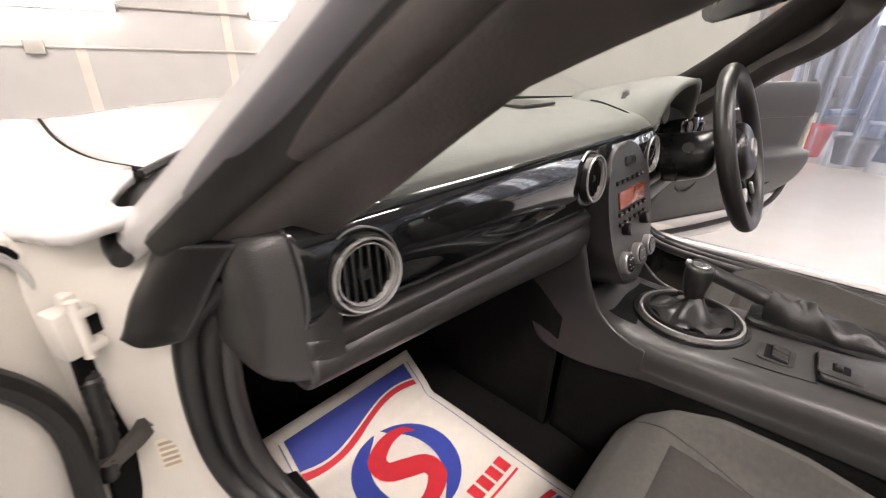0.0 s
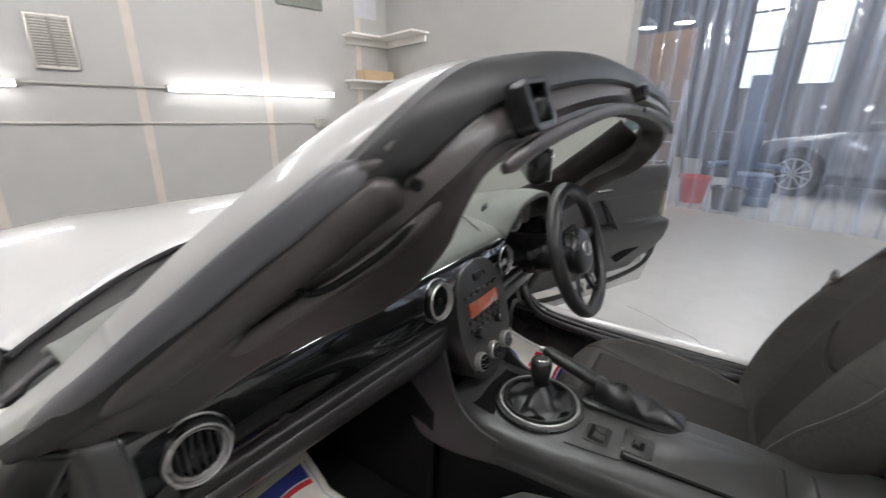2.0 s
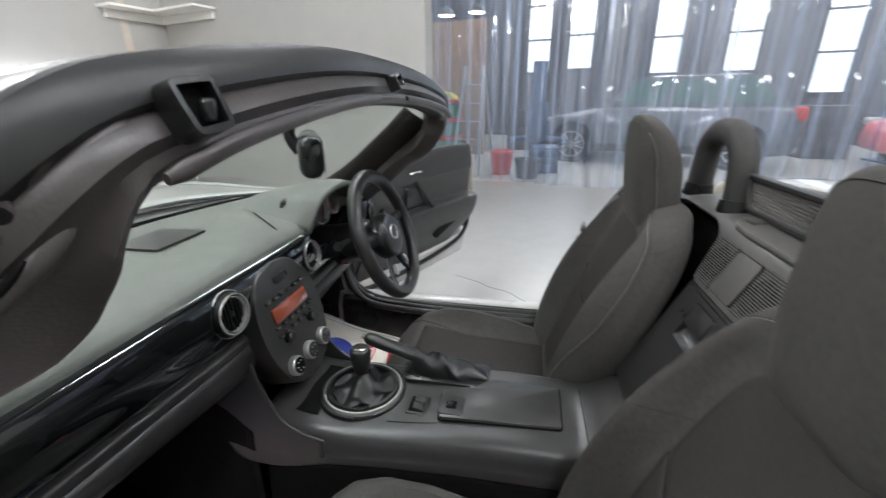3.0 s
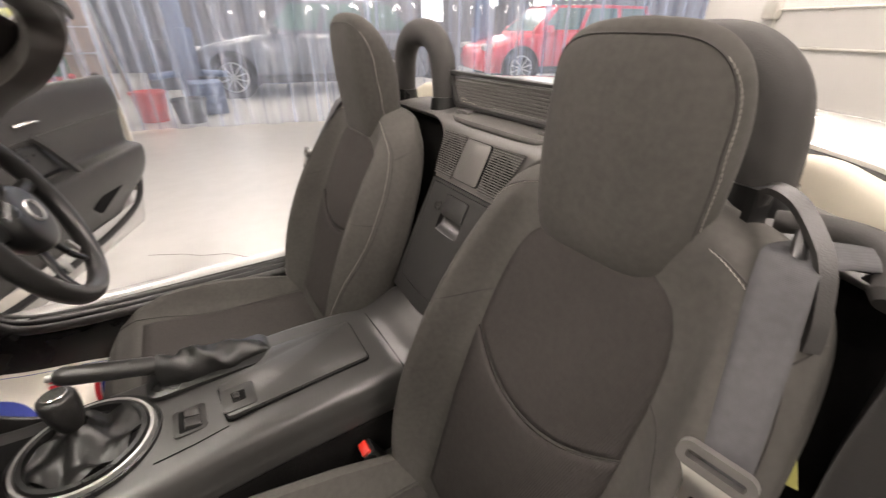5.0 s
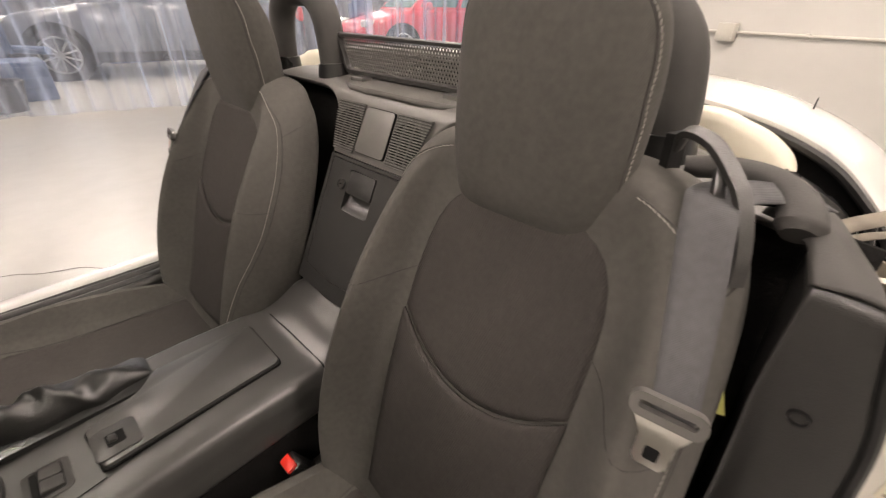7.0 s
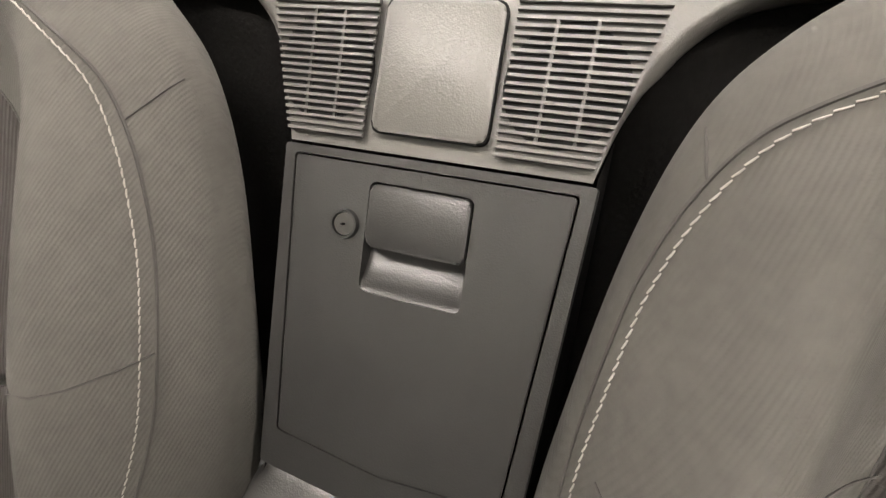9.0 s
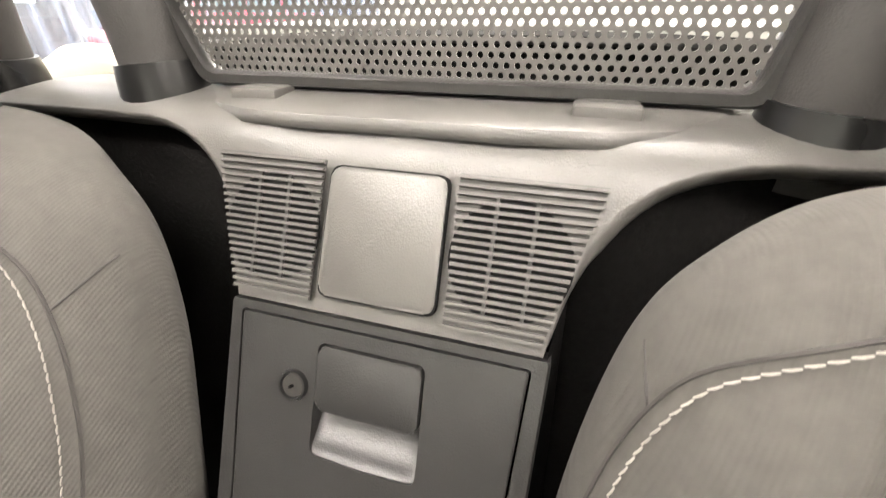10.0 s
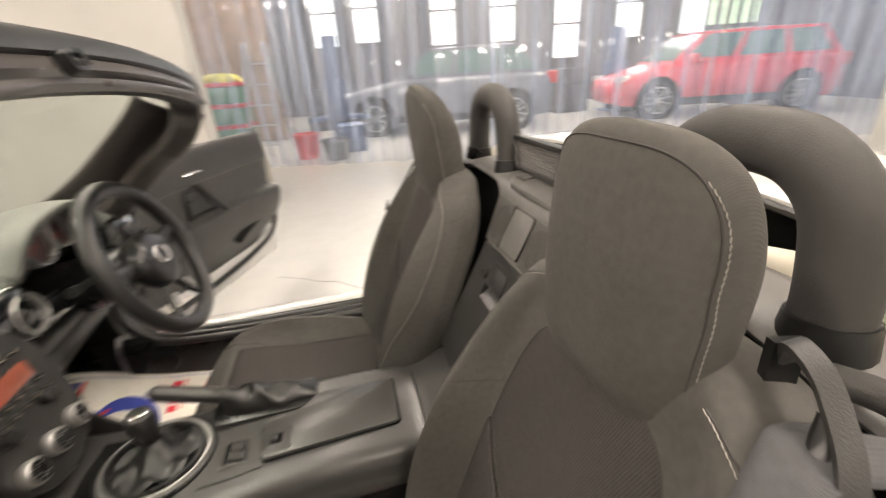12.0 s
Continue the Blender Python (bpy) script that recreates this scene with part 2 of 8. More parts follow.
def ribbed(name, colour, rough, period, axis_angle=0.0, depth=0.5, vary=0.12, sheen=0.02):
    """Woven cloth with fine parallel ribs."""
    m = material(name, colour, rough, vary=vary, scale=120, sheen=sheen, spec=0.12)
    t = m.node_tree
    b = t.nodes["Principled BSDF"]
    place = t.nodes.new("ShaderNodeTexCoord")
    turn = t.nodes.new("ShaderNodeMapping")
    turn.inputs["Rotation"].default_value = (0, axis_angle, 0)
    w = t.nodes.new("ShaderNodeTexWave")
    w.wave_type, w.bands_direction = "BANDS", "X"
    w.inputs["Scale"].default_value = math.pi * 2 / period / 20
    w.inputs["Distortion"].default_value = 0.4
    w.inputs["Detail"].default_value = 1
    t.links.new(place.outputs["Object"], turn.inputs["Vector"])
    t.links.new(turn.outputs["Vector"], w.inputs["Vector"])
    fine = t.nodes.new("ShaderNodeTexNoise")
    fine.inputs["Scale"].default_value = 900
    t.links.new(place.outputs["Object"], fine.inputs["Vector"])
    add = t.nodes.new("ShaderNodeMath")
    add.operation = "ADD"
    t.links.new(w.outputs["Fac"], add.inputs[0])
    t.links.new(fine.outputs["Fac"], add.inputs[1])
    bn = t.nodes.new("ShaderNodeBump")
    bn.inputs["Strength"].default_value = depth
    bn.inputs["Distance"].default_value = 0.0006
    t.links.new(add.outputs[0], bn.inputs["Height"])
    t.links.new(bn.outputs["Normal"], b.inputs["Normal"])
    return m


PAINT = material("white_paint", (0.46, 0.455, 0.44), 0.28, coat=0.9, vary=0.02, scale=3)
PAINT_MATT = material("white_jamb_paint", (0.58, 0.555, 0.50), 0.35, coat=0.3, vary=0.07, scale=14)
PLASTIC = material("black_grained_plastic", (0.029, 0.028, 0.027), 0.34, vary=0.10, scale=40, bump=0.2, bump_scale=700, spec=0.5)
PLASTIC_SMOOTH = material("black_smooth_plastic", (0.009, 0.009, 0.009), 0.28, vary=0.08, scale=60, bump=0.05, bump_scale=120)
# dash top and hood: the windscreen's grazing reflection is put into this grey
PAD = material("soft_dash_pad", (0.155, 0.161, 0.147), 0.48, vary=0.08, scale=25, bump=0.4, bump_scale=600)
TRIM = material("grey_grained_trim", (0.092, 0.088, 0.083), 0.38, vary=0.08, scale=30, bump=0.13, bump_scale=820)
PIANO = material("piano_black", (0.006, 0.007, 0.008), 0.06, coat=1.0, vary=0.05, scale=6)
CLOTH = ribbed("seat_cloth", (0.064, 0.061, 0.056), 0.85, 0.0016, 0.3, 0.25)
CLOTH_RIB = ribbed("seat_cloth_ribbed", (0.043, 0.039, 0.037), 0.85, 0.0028, 0.25, 0.7, sheen=0.0)
THREAD = material("pale_thread", (0.27, 0.255, 0.23), 0.8, vary=0.15, scale=300)
PIPING = material("dark_seam", (0.032, 0.029, 0.027), 0.8)
CARPET = material("black_carpet", (0.0085, 0.008, 0.0078), 0.95, vary=0.25, scale=200, bump=0.8, bump_scale=260, spec=0.08)
CONSOLE = material("satin_console_plastic", (0.038, 0.037, 0.036), 0.30, vary=0.10, scale=30, bump=0.15, bump_scale=700, spec=0.6)
RUBBER = material("black_rubber", (0.009, 0.009, 0.009), 0.42, vary=0.1, scale=40, bump=0.1, bump_scale=150)
LEATHER = material("black_leather", (0.016, 0.0155, 0.015), 0.33, vary=0.12, scale=50, bump=0.25, bump_scale=420)
CHROME = material("satin_chrome", (0.75, 0.74, 0.72), 0.22, metal=1.0, vary=0.04, scale=80)
HOOPM = material("padded_hoop_skin", (0.044, 0.042, 0.040), 0.62, vary=0.10, scale=40, bump=0.15, bump_scale=600, spec=0.3)
# pale half-metal: the vent rings' bevel highlight is put into the colour
RINGM = material("bright_ring", (0.58, 0.57, 0.56), 0.27, metal=0.5, vary=0.04, scale=80)
GAITER = material("black_gaiter_leather", (0.008, 0.0078, 0.0075), 0.36, vary=0.15, scale=60, bump=0.2, bump_scale=420)
SILVER = material("silver_paint", (0.46, 0.455, 0.44), 0.30, metal=0.7, vary=0.04, scale=80)
STEEL = material("bright_steel", (0.62, 0.60, 0.56), 0.3, metal=1.0, vary=0.08, scale=60)
RED = material("red_plastic", (0.62, 0.03, 0.02), 0.35, vary=0.05, scale=60)
HOODLINER = material("dark_headliner", (0.047, 0.040, 0.038), 0.40, vary=0.15, scale=30, bump=0.12, bump_scale=300, spec=0.55)
WEBBING = ribbed("belt_webbing", (0.070, 0.070, 0.073), 0.6, 0.0011, 1.57, 0.2)
GLASS = clear("window_glass", (0.90, 0.95, 0.92))
MIRROR = material("mirror_silver", (0.85, 0.86, 0.86), 0.02, metal=1.0)
PAPER = material("paper_mat", (0.84, 0.80, 0.71), 0.8, vary=0.04, scale=40, bump=0.25, bump_scale=30)
INK_BLUE = material("blue_ink", (0.040, 0.065, 0.36), 0.7, vary=0.06, scale=60)
INK_RED = material("red_ink", (0.68, 0.030, 0.045), 0.7, vary=0.06, scale=60)
WALL = material("white_wall_panel", (0.385, 0.378, 0.356), 0.5, vary=0.035, scale=5, bump=0.05, bump_scale=12)
WALL_SEAM = material("wall_joint", (0.52, 0.475, 0.41), 0.6, vary=0.08, scale=10)
CEILING = material("grey_ceiling", (0.30, 0.30, 0.29), 0.6, vary=0.03, scale=4)
FLOORM = material("grey_painted_floor", (0.36, 0.36, 0.348), 0.30, vary=0.06, scale=7, bump=0.05, bump_scale=20)
CONDUIT = material("painted_conduit", (0.36, 0.35, 0.31), 0.45, vary=0.06, scale=20)
TUBE_GLOW = glow("tube_light", (1.0, 0.985, 0.95), TUBE_POWER)
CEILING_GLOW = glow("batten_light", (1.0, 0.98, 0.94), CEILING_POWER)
SHOP_GLOW = glow("workshop_light", (1.0, 0.93, 0.80), SHOP_POWER)
STRIP = strip_plastic("pvc_strip")
LABELM = material("label_paper", (0.62, 0.56, 0.45), 0.7, vary=0.05, scale=50)
INK_GREY = material("grey_ink", (0.33, 0.28, 0.21), 0.8)
CAVITY = material("black_cavity", (0.006, 0.006, 0.006), 0.9, vary=0.2, scale=20, spec=0.1)

# ---- the bay: floor, walls, ceiling ----
ALONG = Vector((0.961, -0.275, 0)).normalized()     # along the front and rear walls
ACROSS = Vector((0.275, 0.961, 0)).normalized()     # from the rear wall to the front wall
FRONT = Vector((1.242, 4.457, 0))                   # a point of the front wall
REAR = Vector((0.25, -4.02, 0))                     # a point of the rear wall
CURTAIN = Vector((5.30, 0.0, 0))                    # a point of the strip curtain
CEIL_Z = 3.4


def slab(name, a, b, z0, z1, t, mat, out):
    """A wall from a to b, t thick towards out."""
    bm = bm_new()
    o = Vector(out).normalized() * t
    pts = [a, b, b + o, a + o]
    rows = [[Vector((p.x, p.y, z)) for p in pts] for z in (z0, z1)]
    bridge(bm, rows, True, True)
    return tagged(part(name, bm, mat, smooth=0), kind="structure")


bm = bm_new()
c = Vector((2.5, 0.2, 0))
quad = [c - ALONG * 9 - ACROSS * 11, c + ALONG * 17 - ACROSS * 11, c + ALONG * 17 + ACROSS * 11, c - ALONG * 9 + ACROSS * 11]
bridge(bm, [[q + Vector((0, 0, z)) for q in quad] for z in (-0.1, 0.0)], True, True)
floor = tagged(part("floor", bm, FLOORM, smooth=0), "pale grey painted concrete floor with a hairline crack", "floor", kind="structure")
bm = bm_new()
pts = [Vector((1.90, 0.36, 0)), Vector((1.83, 0.22, 0)), Vector((1.76, 0.14, 0)), Vector((1.70, 0.0, 0)), Vector((1.60, -0.10, 0)), Vector((1.52, -0.20, 0)), Vector((1.50, -0.42, 0))]
pts = crom(pts, 40)
pts = [p + Vector((noise.noise(p * 9), noise.noise(p * 9 + Vector((5, 5, 5))), 0)) * 0.012 for p in pts]
sweep(bm, [p + Vector((0, 0, 0.0015)) for p in pts], [(-0.0022, 0), (0, 0.001), (0.0022, 0)], ring=False)
part("floor_crack", bm, material("crack", (0.12, 0.11, 0.10), 0.9, vary=0.2, scale=40), floor, "thin dark hairline crack")

corner = FRONT + ALONG * 2.45
wing_end = corner - ACROSS * 3.17
left_end = FRONT - ALONG * 6.0
rear_left = REAR - ALONG * 5.0
rear_end = REAR + ALONG * 1.72
wall_front = slab("wall_front", left_end - ALONG * 0.2, corner + ALONG * 0.2, 0, CEIL_Z, 0.15, WALL, ACROSS)
tagged(wall_front, "white panelled wall with beige joint strips", "wall")
wall_right = slab("wall_right", corner - ACROSS * 0.0, wing_end, 0, CEIL_Z, 0.12, WALL, ALONG)
tagged(wall_right, "short plain white side wall", "wall")
wall_rear = slab("wall_rear", rear_left - ALONG * 0.2, rear_end, 0, CEIL_Z, 0.15, WALL, -ACROSS)
tagged(wall_rear, "white panelled rear wall", "wall")
tagged(slab("wall_left", left_end, rear_left - ALONG * 0.9, 0, CEIL_Z, 0.15, WALL, -ALONG), "plain white side wall", "wall")
bm = bm_new()
quad = [left_end - ALONG * 0.3 + ACROSS * 0.2, corner + ALONG * 2.4 + ACROSS * 0.2, rear_end + ALONG * 4.3 - ACROSS * 0.2, rear_left - ALONG * 1.4 - ACROSS * 0.2]
bridge(bm, [[q + Vector((0, 0, z)) for q in quad] for z in (CEIL_Z, CEIL_Z + 0.12)], True, True)
tagged(part("ceiling", bm, CEILING, smooth=0), "plain grey ceiling", "ceiling", kind="structure")


def on_front(u, z, off=0.0):
    """A point of the front wall: u metres along it, off metres before it."""
    p = FRONT + ALONG * u - ACROSS * off
    return Vector((p.x, p.y, z))


def on_rear(u, z, off=0.0):
    p = REAR + ALONG * u + ACROSS * off
    return Vector((p.x, p.y, z))


# joint strips of the wall panels
for place, us in ((on_front, (-3.5, -2.4, -1.30, -0.20, 0.92, 2.04)),):
    for u in us:
        bm = bm_new()
        a, b = place(u - 0.035, 0, 0.004), place(u + 0.035, 0, 0.004)
        d = (place(u, 0, 1) - place(u, 0, 0)) * 0.004
        bridge(bm, [[p + Vector((0, 0, z)) for p in (a, b, b + d, a + d)] for z in (0.0, CEIL_Z - 0.01)], True, True)
        ob = part("joint_strip", bm, WALL_SEAM, wall_front if place is on_front else wall_rear, smooth=0)


def pipe(name, a, b, r, mat=CONDUIT):
    bm = bm_new()
    tube(bm, [a, a.lerp(b, 0.5), b], r, 8)
    return part(name, bm, mat)


def conduit(place, u0, u1, z, clips):
    top = thing("wall_conduit", "thin painted metal conduit clipped along the white wall", "conduit", at=place(u0, z, 0))
    o = top.location.copy()
    bm = bm_new()
    tube(bm, [place(u0, z, 0.02) - o, place((u0 + u1) / 2, z, 0.02) - o, place(u1, z, 0.02) - o], 0.010, 8)
    part("pipe", bm, CONDUIT, top)
    for u in clips:
        bm = bm_new()
        rbox(bm, place(u, z, 0.014) - o, (0.025, 0.028, 0.034), 0.004, Matrix.Rotation(math.atan2(ALONG.y, ALONG.x), 3, "Z"))
        part("clip", bm, CONDUIT, top)


def socket_box(place, u, z, w=0.11, h=0.10):
    top = thing("junction_box", "square metal junction box on the conduit", "junction box", "junction boxes", at=place(u, z, 0))
    rot = Matrix.Rotation(math.atan2(ALONG.y, ALONG.x), 3, "Z")
    o = top.location.copy()
    bm = bm_new()
    rbox(bm, place(u, z, 0.03) - o, (w, 0.06, h), 0.006, rot)
    part("box", bm, CONDUIT, top)
    bm = bm_new()
    rbox(bm, place(u, z, 0.062) - o, (w * 0.9, 0.006, h * 0.9), 0.002, rot)
    part("cover", bm, CONDUIT, top)


conduit(on_front, -4.0, 1.42, 1.024, (-2.3, -1.6, -0.6, 0.35, 1.0))
conduit(on_front, -4.0, 1.62, 1.335, (-0.45, 0.62))
socket_box(on_front, -1.57, 1.02, 0.12, 0.10)
socket_box(on_front, 1.48, 1.026, 0.11, 0.11)
conduit(on_rear, -4.6, 0.98, 0.95, (-2.1, -1.2, -0.5, 0.6))
conduit(on_rear, -4.6, 1.02, 1.22, (-2.1, -1.2, -0.5, 0.6))
socket_box(on_rear, 0.02, 0.95, 0.13, 0.12)
socket_box(on_rear, 1.03, 1.22, 0.12, 0.13)
bm = bm_new()
tube(bm, [on_rear(1.0, 1.2, 0.02), on_rear(1.0, 1.08, 0.02), on_rear(0.99, 0.95, 0.02)], 0.010, 8)
tagged(part("conduit_drop", bm, CONDUIT), "short painted drop pipe between two wall conduits", "conduit")


def tube_light(a, b, glow_mat, name="tube_light", label="lit white tube light on the wall", r=0.022, back=None, group="wall tube lights"):
    top = thing(name, label, "light", group, at=a)
    bm = bm_new()
    tube(bm, [V(0, 0, 0), (b - a) * 0.5, b - a], r, 12)
    part("diffuser", bm, glow_mat, top, "glowing white diffuser")
    for s in (0, 1):
        bm = bm_new()
        d = (b - a).normalized()
        p = (b - a) * s
        tube(bm, [p - d * 0.012, p + d * 0.012], r * 1.12, 12)
        part("end_cap", bm, CONDUIT, top)
    if back:
        bm = bm_new()
        d = (b - a).normalized()
        rot = Matrix((d, Vector(back).normalized().cross(d), Vector(back).normalized())).transposed()
        rbox(bm, (b - a) * 0.5 + Vector(back).normalized() * (r + 0.008), ((b - a).length, 0.05, 0.02), 0.003, rot)
        part("channel", bm, CONDUIT, top)
    return top


tube_light(on_front(0.0, 1.332, 0.06), on_front(1.655, 1.342, 0.06), TUBE_GLOW, r=0.026, back=ACROSS)
tube_light(on_front(-2.6, 1.31, 0.06), on_front(-0.99, 1.322, 0.06), TUBE_GLOW, r=0.026, back=ACROSS)
tube_light(on_front(0.20, 2.52, 0.06), on_front(1.85, 2.52, 0.06), TUBE_GLOW, r=0.026, back=ACROSS)
tube_light(on_rear(-1.9, 1.46, 0.06), on_rear(-0.2, 1.46, 0.06), TUBE_GLOW, r=0.026, back=-ACROSS)
tube_light(on_rear(0.1, 1.46, 0.06), on_rear(1.6, 1.46, 0.06), TUBE_GLOW, r=0.026, back=-ACROSS)
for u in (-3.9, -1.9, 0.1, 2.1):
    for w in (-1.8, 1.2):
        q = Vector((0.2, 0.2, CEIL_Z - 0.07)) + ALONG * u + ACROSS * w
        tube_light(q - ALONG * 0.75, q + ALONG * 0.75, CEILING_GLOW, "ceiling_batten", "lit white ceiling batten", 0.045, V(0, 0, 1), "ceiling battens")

# louvred metal air vent on the front wall
vent = thing("wall_vent", "rectangular louvred metal air vent on the white wall", "air vent", at=on_front(-0.72, 1.45, 0))
rotw = Matrix.Rotation(math.atan2(ALONG.y, ALONG.x), 3, "Z")
VENTM = material("vent_metal", (0.42, 0.40, 0.36), 0.4, metal=0.6, vary=0.1, scale=30)
bm = bm_new()
rbox(bm, V(0, 0, 0.19) - ACROSS * 0.012, (0.27, 0.02, 0.40), 0.004, rotw)
part("backing", bm, material("vent_shade", (0.20, 0.19, 0.17), 0.6), vent)
for s in (-1, 1):
    bm = bm_new()
    rbox(bm, ALONG * (0.13 * s) + V(0, 0, 0.19) - ACROSS * 0.025, (0.02, 0.02, 0.40), 0.003, rotw)
    part("frame", bm, VENTM, vent)
    bm = bm_new()
    rbox(bm, V(0, 0, 0.19 + 0.19 * s) - ACROSS * 0.025, (0.24, 0.02, 0.02), 0.003, rotw)
    part("frame", bm, VENTM, vent)
for k in range(18):
    for s in (-1, 1):
        bm = bm_new()
        rbox(bm, ALONG * (0.061 * s) + V(0, 0, 0.015 + 0.0205 * k) - ACROSS * 0.026, (0.104, 0.014, 0.008), 0.0, rotw)
        part("slat", bm, VENTM, vent, smooth=0)

# corner shelves with a cardboard box
SHELFM = material("white_shelf_board", (0.76, 0.74, 0.70), 0.5, vary=0.04, scale=15)
for z, u0 in ((1.99, 1.83), (1.50, 1.83)):
    sh = thing("corner_shelf", "white L-shaped corner shelf board on thin battens", "shelf", "corner shelves", at=on_front(u0, z, 0))
    o = sh.location.copy()
    depth = 0.24
    p = [on_front(u0, z, 0.003), on_front(2.45, z, 0.003), on_front(2.45, z, 0.003) - ACROSS * 0.85, on_front(2.45 - depth, z, 0) - ACROSS * 0.85, on_front(2.45 - depth, z, depth), on_front(u0, z, depth)]
    bm = bm_new()
    lo = [bm.verts.new(q - o) for q in p]
    hi = [bm.verts.new(q - o + V(0, 0, 0.02)) for q in p]
    bm.faces.new(lo[::-1]), bm.faces.new(hi)
    for i in range(6):
        bm.faces.new((lo[i], lo[(i + 1) % 6], hi[(i + 1) % 6], hi[i]))
    part("board", bm, SHELFM, sh, smooth=0)
    for a, b in ((on_front(u0 + 0.05, z - 0.045, 0.02), on_front(2.44, z - 0.045, 0.02)), (on_front(2.43, z - 0.045, 0.03), on_front(2.43, z - 0.045, 0.82))):
        bm = bm_new()
        sweep(bm, [a - o, b - o], [(-0.012, -0.03), (0.012, -0.03), (0.012, 0.044), (-0.012, 0.044)])
        part("batten", bm, SHELFM, sh, smooth=0)
bm = bm_new()
rbox(bm, on_front(2.19, 1.575, 0.13), (0.40, 0.2, 0.11), 0.006, rotw)
tagged(part("cardboard_box", bm, material("cardboard", (0.50, 0.37, 0.22), 0.8, vary=0.1, scale=12)), "closed brown cardboard box on the shelf", "box")
bm = bm_new()
rbox(bm, on_front(1.35, 2.42, 0.02), (0.50, 0.03, 0.42), 0.004, rotw)
tagged(part("notice_board", bm, material("grey_panel", (0.20, 0.21, 0.18), 0.6, vary=0.1, scale=10)), "dark grey notice board fixed high on the wall", "board")
bm = bm_new()
rbox(bm, on_front(2.15, 2.42, 0.006), (0.30, 0.008, 0.42), 0.002, rotw)
tagged(part("notice_sheet", bm, material("pale_grey_sheet", (0.50, 0.50, 0.52), 0.7, vary=0.05, scale=10)), "pale grey blank sheet on the wall", "notice")
# skirting line along the front wall
bm = bm_new()
bridge(bm, [[on_front(u, z, d) for z, d in ((0, 0.012), (0.07, 0.012), (0.075, 0.0))] for u in (-6, 2.44)], False)
tagged(part("baseboard", bm, material("dark_skirting", (0.18, 0.18, 0.17), 0.6, vary=0.1, scale=10), smooth=0), "dark skirting at the foot of the wall", "skirting", kind="structure")

# ---- the strip curtain and the workshop behind it ----
top = thing("strip_curtain", "clear bluish plastic strip curtain hanging to the floor", "strip curtain", at=CURTAIN)
rngc = random.Random(4)
for k in range(-50, 18):
    bm = bm_new()
    w = 0.20
    off = 0.012 if k % 2 else -0.012
    rows = []
    sway = rngc.uniform(-0.03, 0.03)
    for j in range(10):
        z = 0.03 + j / 9 * 3.3
        a = (1 - j / 9)
        rows.append([ACROSS * (k * 0.17 + (i / 6 - 0.5) * w + sway * a * 0.3) + ALONG * (off + (0.024 + 0.010 * (k % 4) / 3) * math.sin(math.pi * i / 6) * (1 if k % 3 else -1) + sway * a) + V(0, 0, z) for i in range(7)])
    bridge(bm, rows)
    part("strip", bm, STRIP, top, smooth=80)
bm = bm_new()
sweep(bm, [ACROSS * -8.8 + V(0, 0, 3.36), ACROSS * 3.2 + V(0, 0, 3.36)], [(-0.04, -0.03), (0.04, -0.03), (0.04, 0.03), (-0.04, 0.03)])
part("rail", bm, STEEL, top)


def shop(u, w, z=0.0):
    """A point of the workshop: u metres behind the curtain, w metres along it (forward)."""
    p = CURTAIN + ALONG * u + ACROSS * w
    return Vector((p.x, p.y, z))


SHEET = material("dark_cladding", (0.070, 0.074, 0.090), 0.55, vary=0.15, scale=6)
FRAME = material("dark_frame", (0.05, 0.055, 0.06), 0.5)
SKYGLOW = glow("daylight_pane", (0.66, 0.86, 1.0), 0.72)
LAMP_GLOW = glow("bell_lamp_light", (1.0, 0.96, 0.88), 6.0)
GREENGLOW = glow("foliage_daylight", (0.30, 0.62, 0.28), 0.9)
BROWN = material("brown_board", (0.26, 0.17, 0.11), 0.75, vary=0.2, scale=5)
BLUE = material("blue_machine_paint", (0.07, 0.11, 0.20), 0.4, vary=0.1, scale=12)
FAR = 8.5
bm = bm_new()
nrib = 70
row = []
for i in range(nrib * 4 + 1):
    w = -13 + i * (22 / (nrib * 4))
    row.append((w, 0.03 if i % 4 in (1, 2) else 0.0))
bridge(bm, [[shop(FAR - d, w, z) for w, d in row] for z in (0.0, 6.0)])
wall_shop = tagged(part("wall_workshop", bm, SHEET, smooth=0), "dark corrugated workshop wall with tall windows", "wall", kind="structure")
thick(wall_shop, 0.1)
tagged(slab("wall_workshop_end", shop(-2.9, 8.6), shop(FAR, 8.6), 0, 6, 0.1, SHEET, ACROSS), "dark workshop end wall", "wall")
tagged(slab("wall_workshop_back", shop(-3.6, -11.0), shop(FAR, -11.0), 0, 6, 0.1, SHEET, -ACROSS), "dark workshop end wall", "wall")
bm = bm_new()
bridge(bm, [[shop(u, w, z) for u, w in ((-0.2, -11), (FAR, -11), (FAR, 9), (-0.2, 9))] for z in (6.0, 6.1)], True, True)
tagged(part("ceiling_workshop", bm, SHEET, smooth=0), "dark workshop roof", "ceiling", kind="structure")


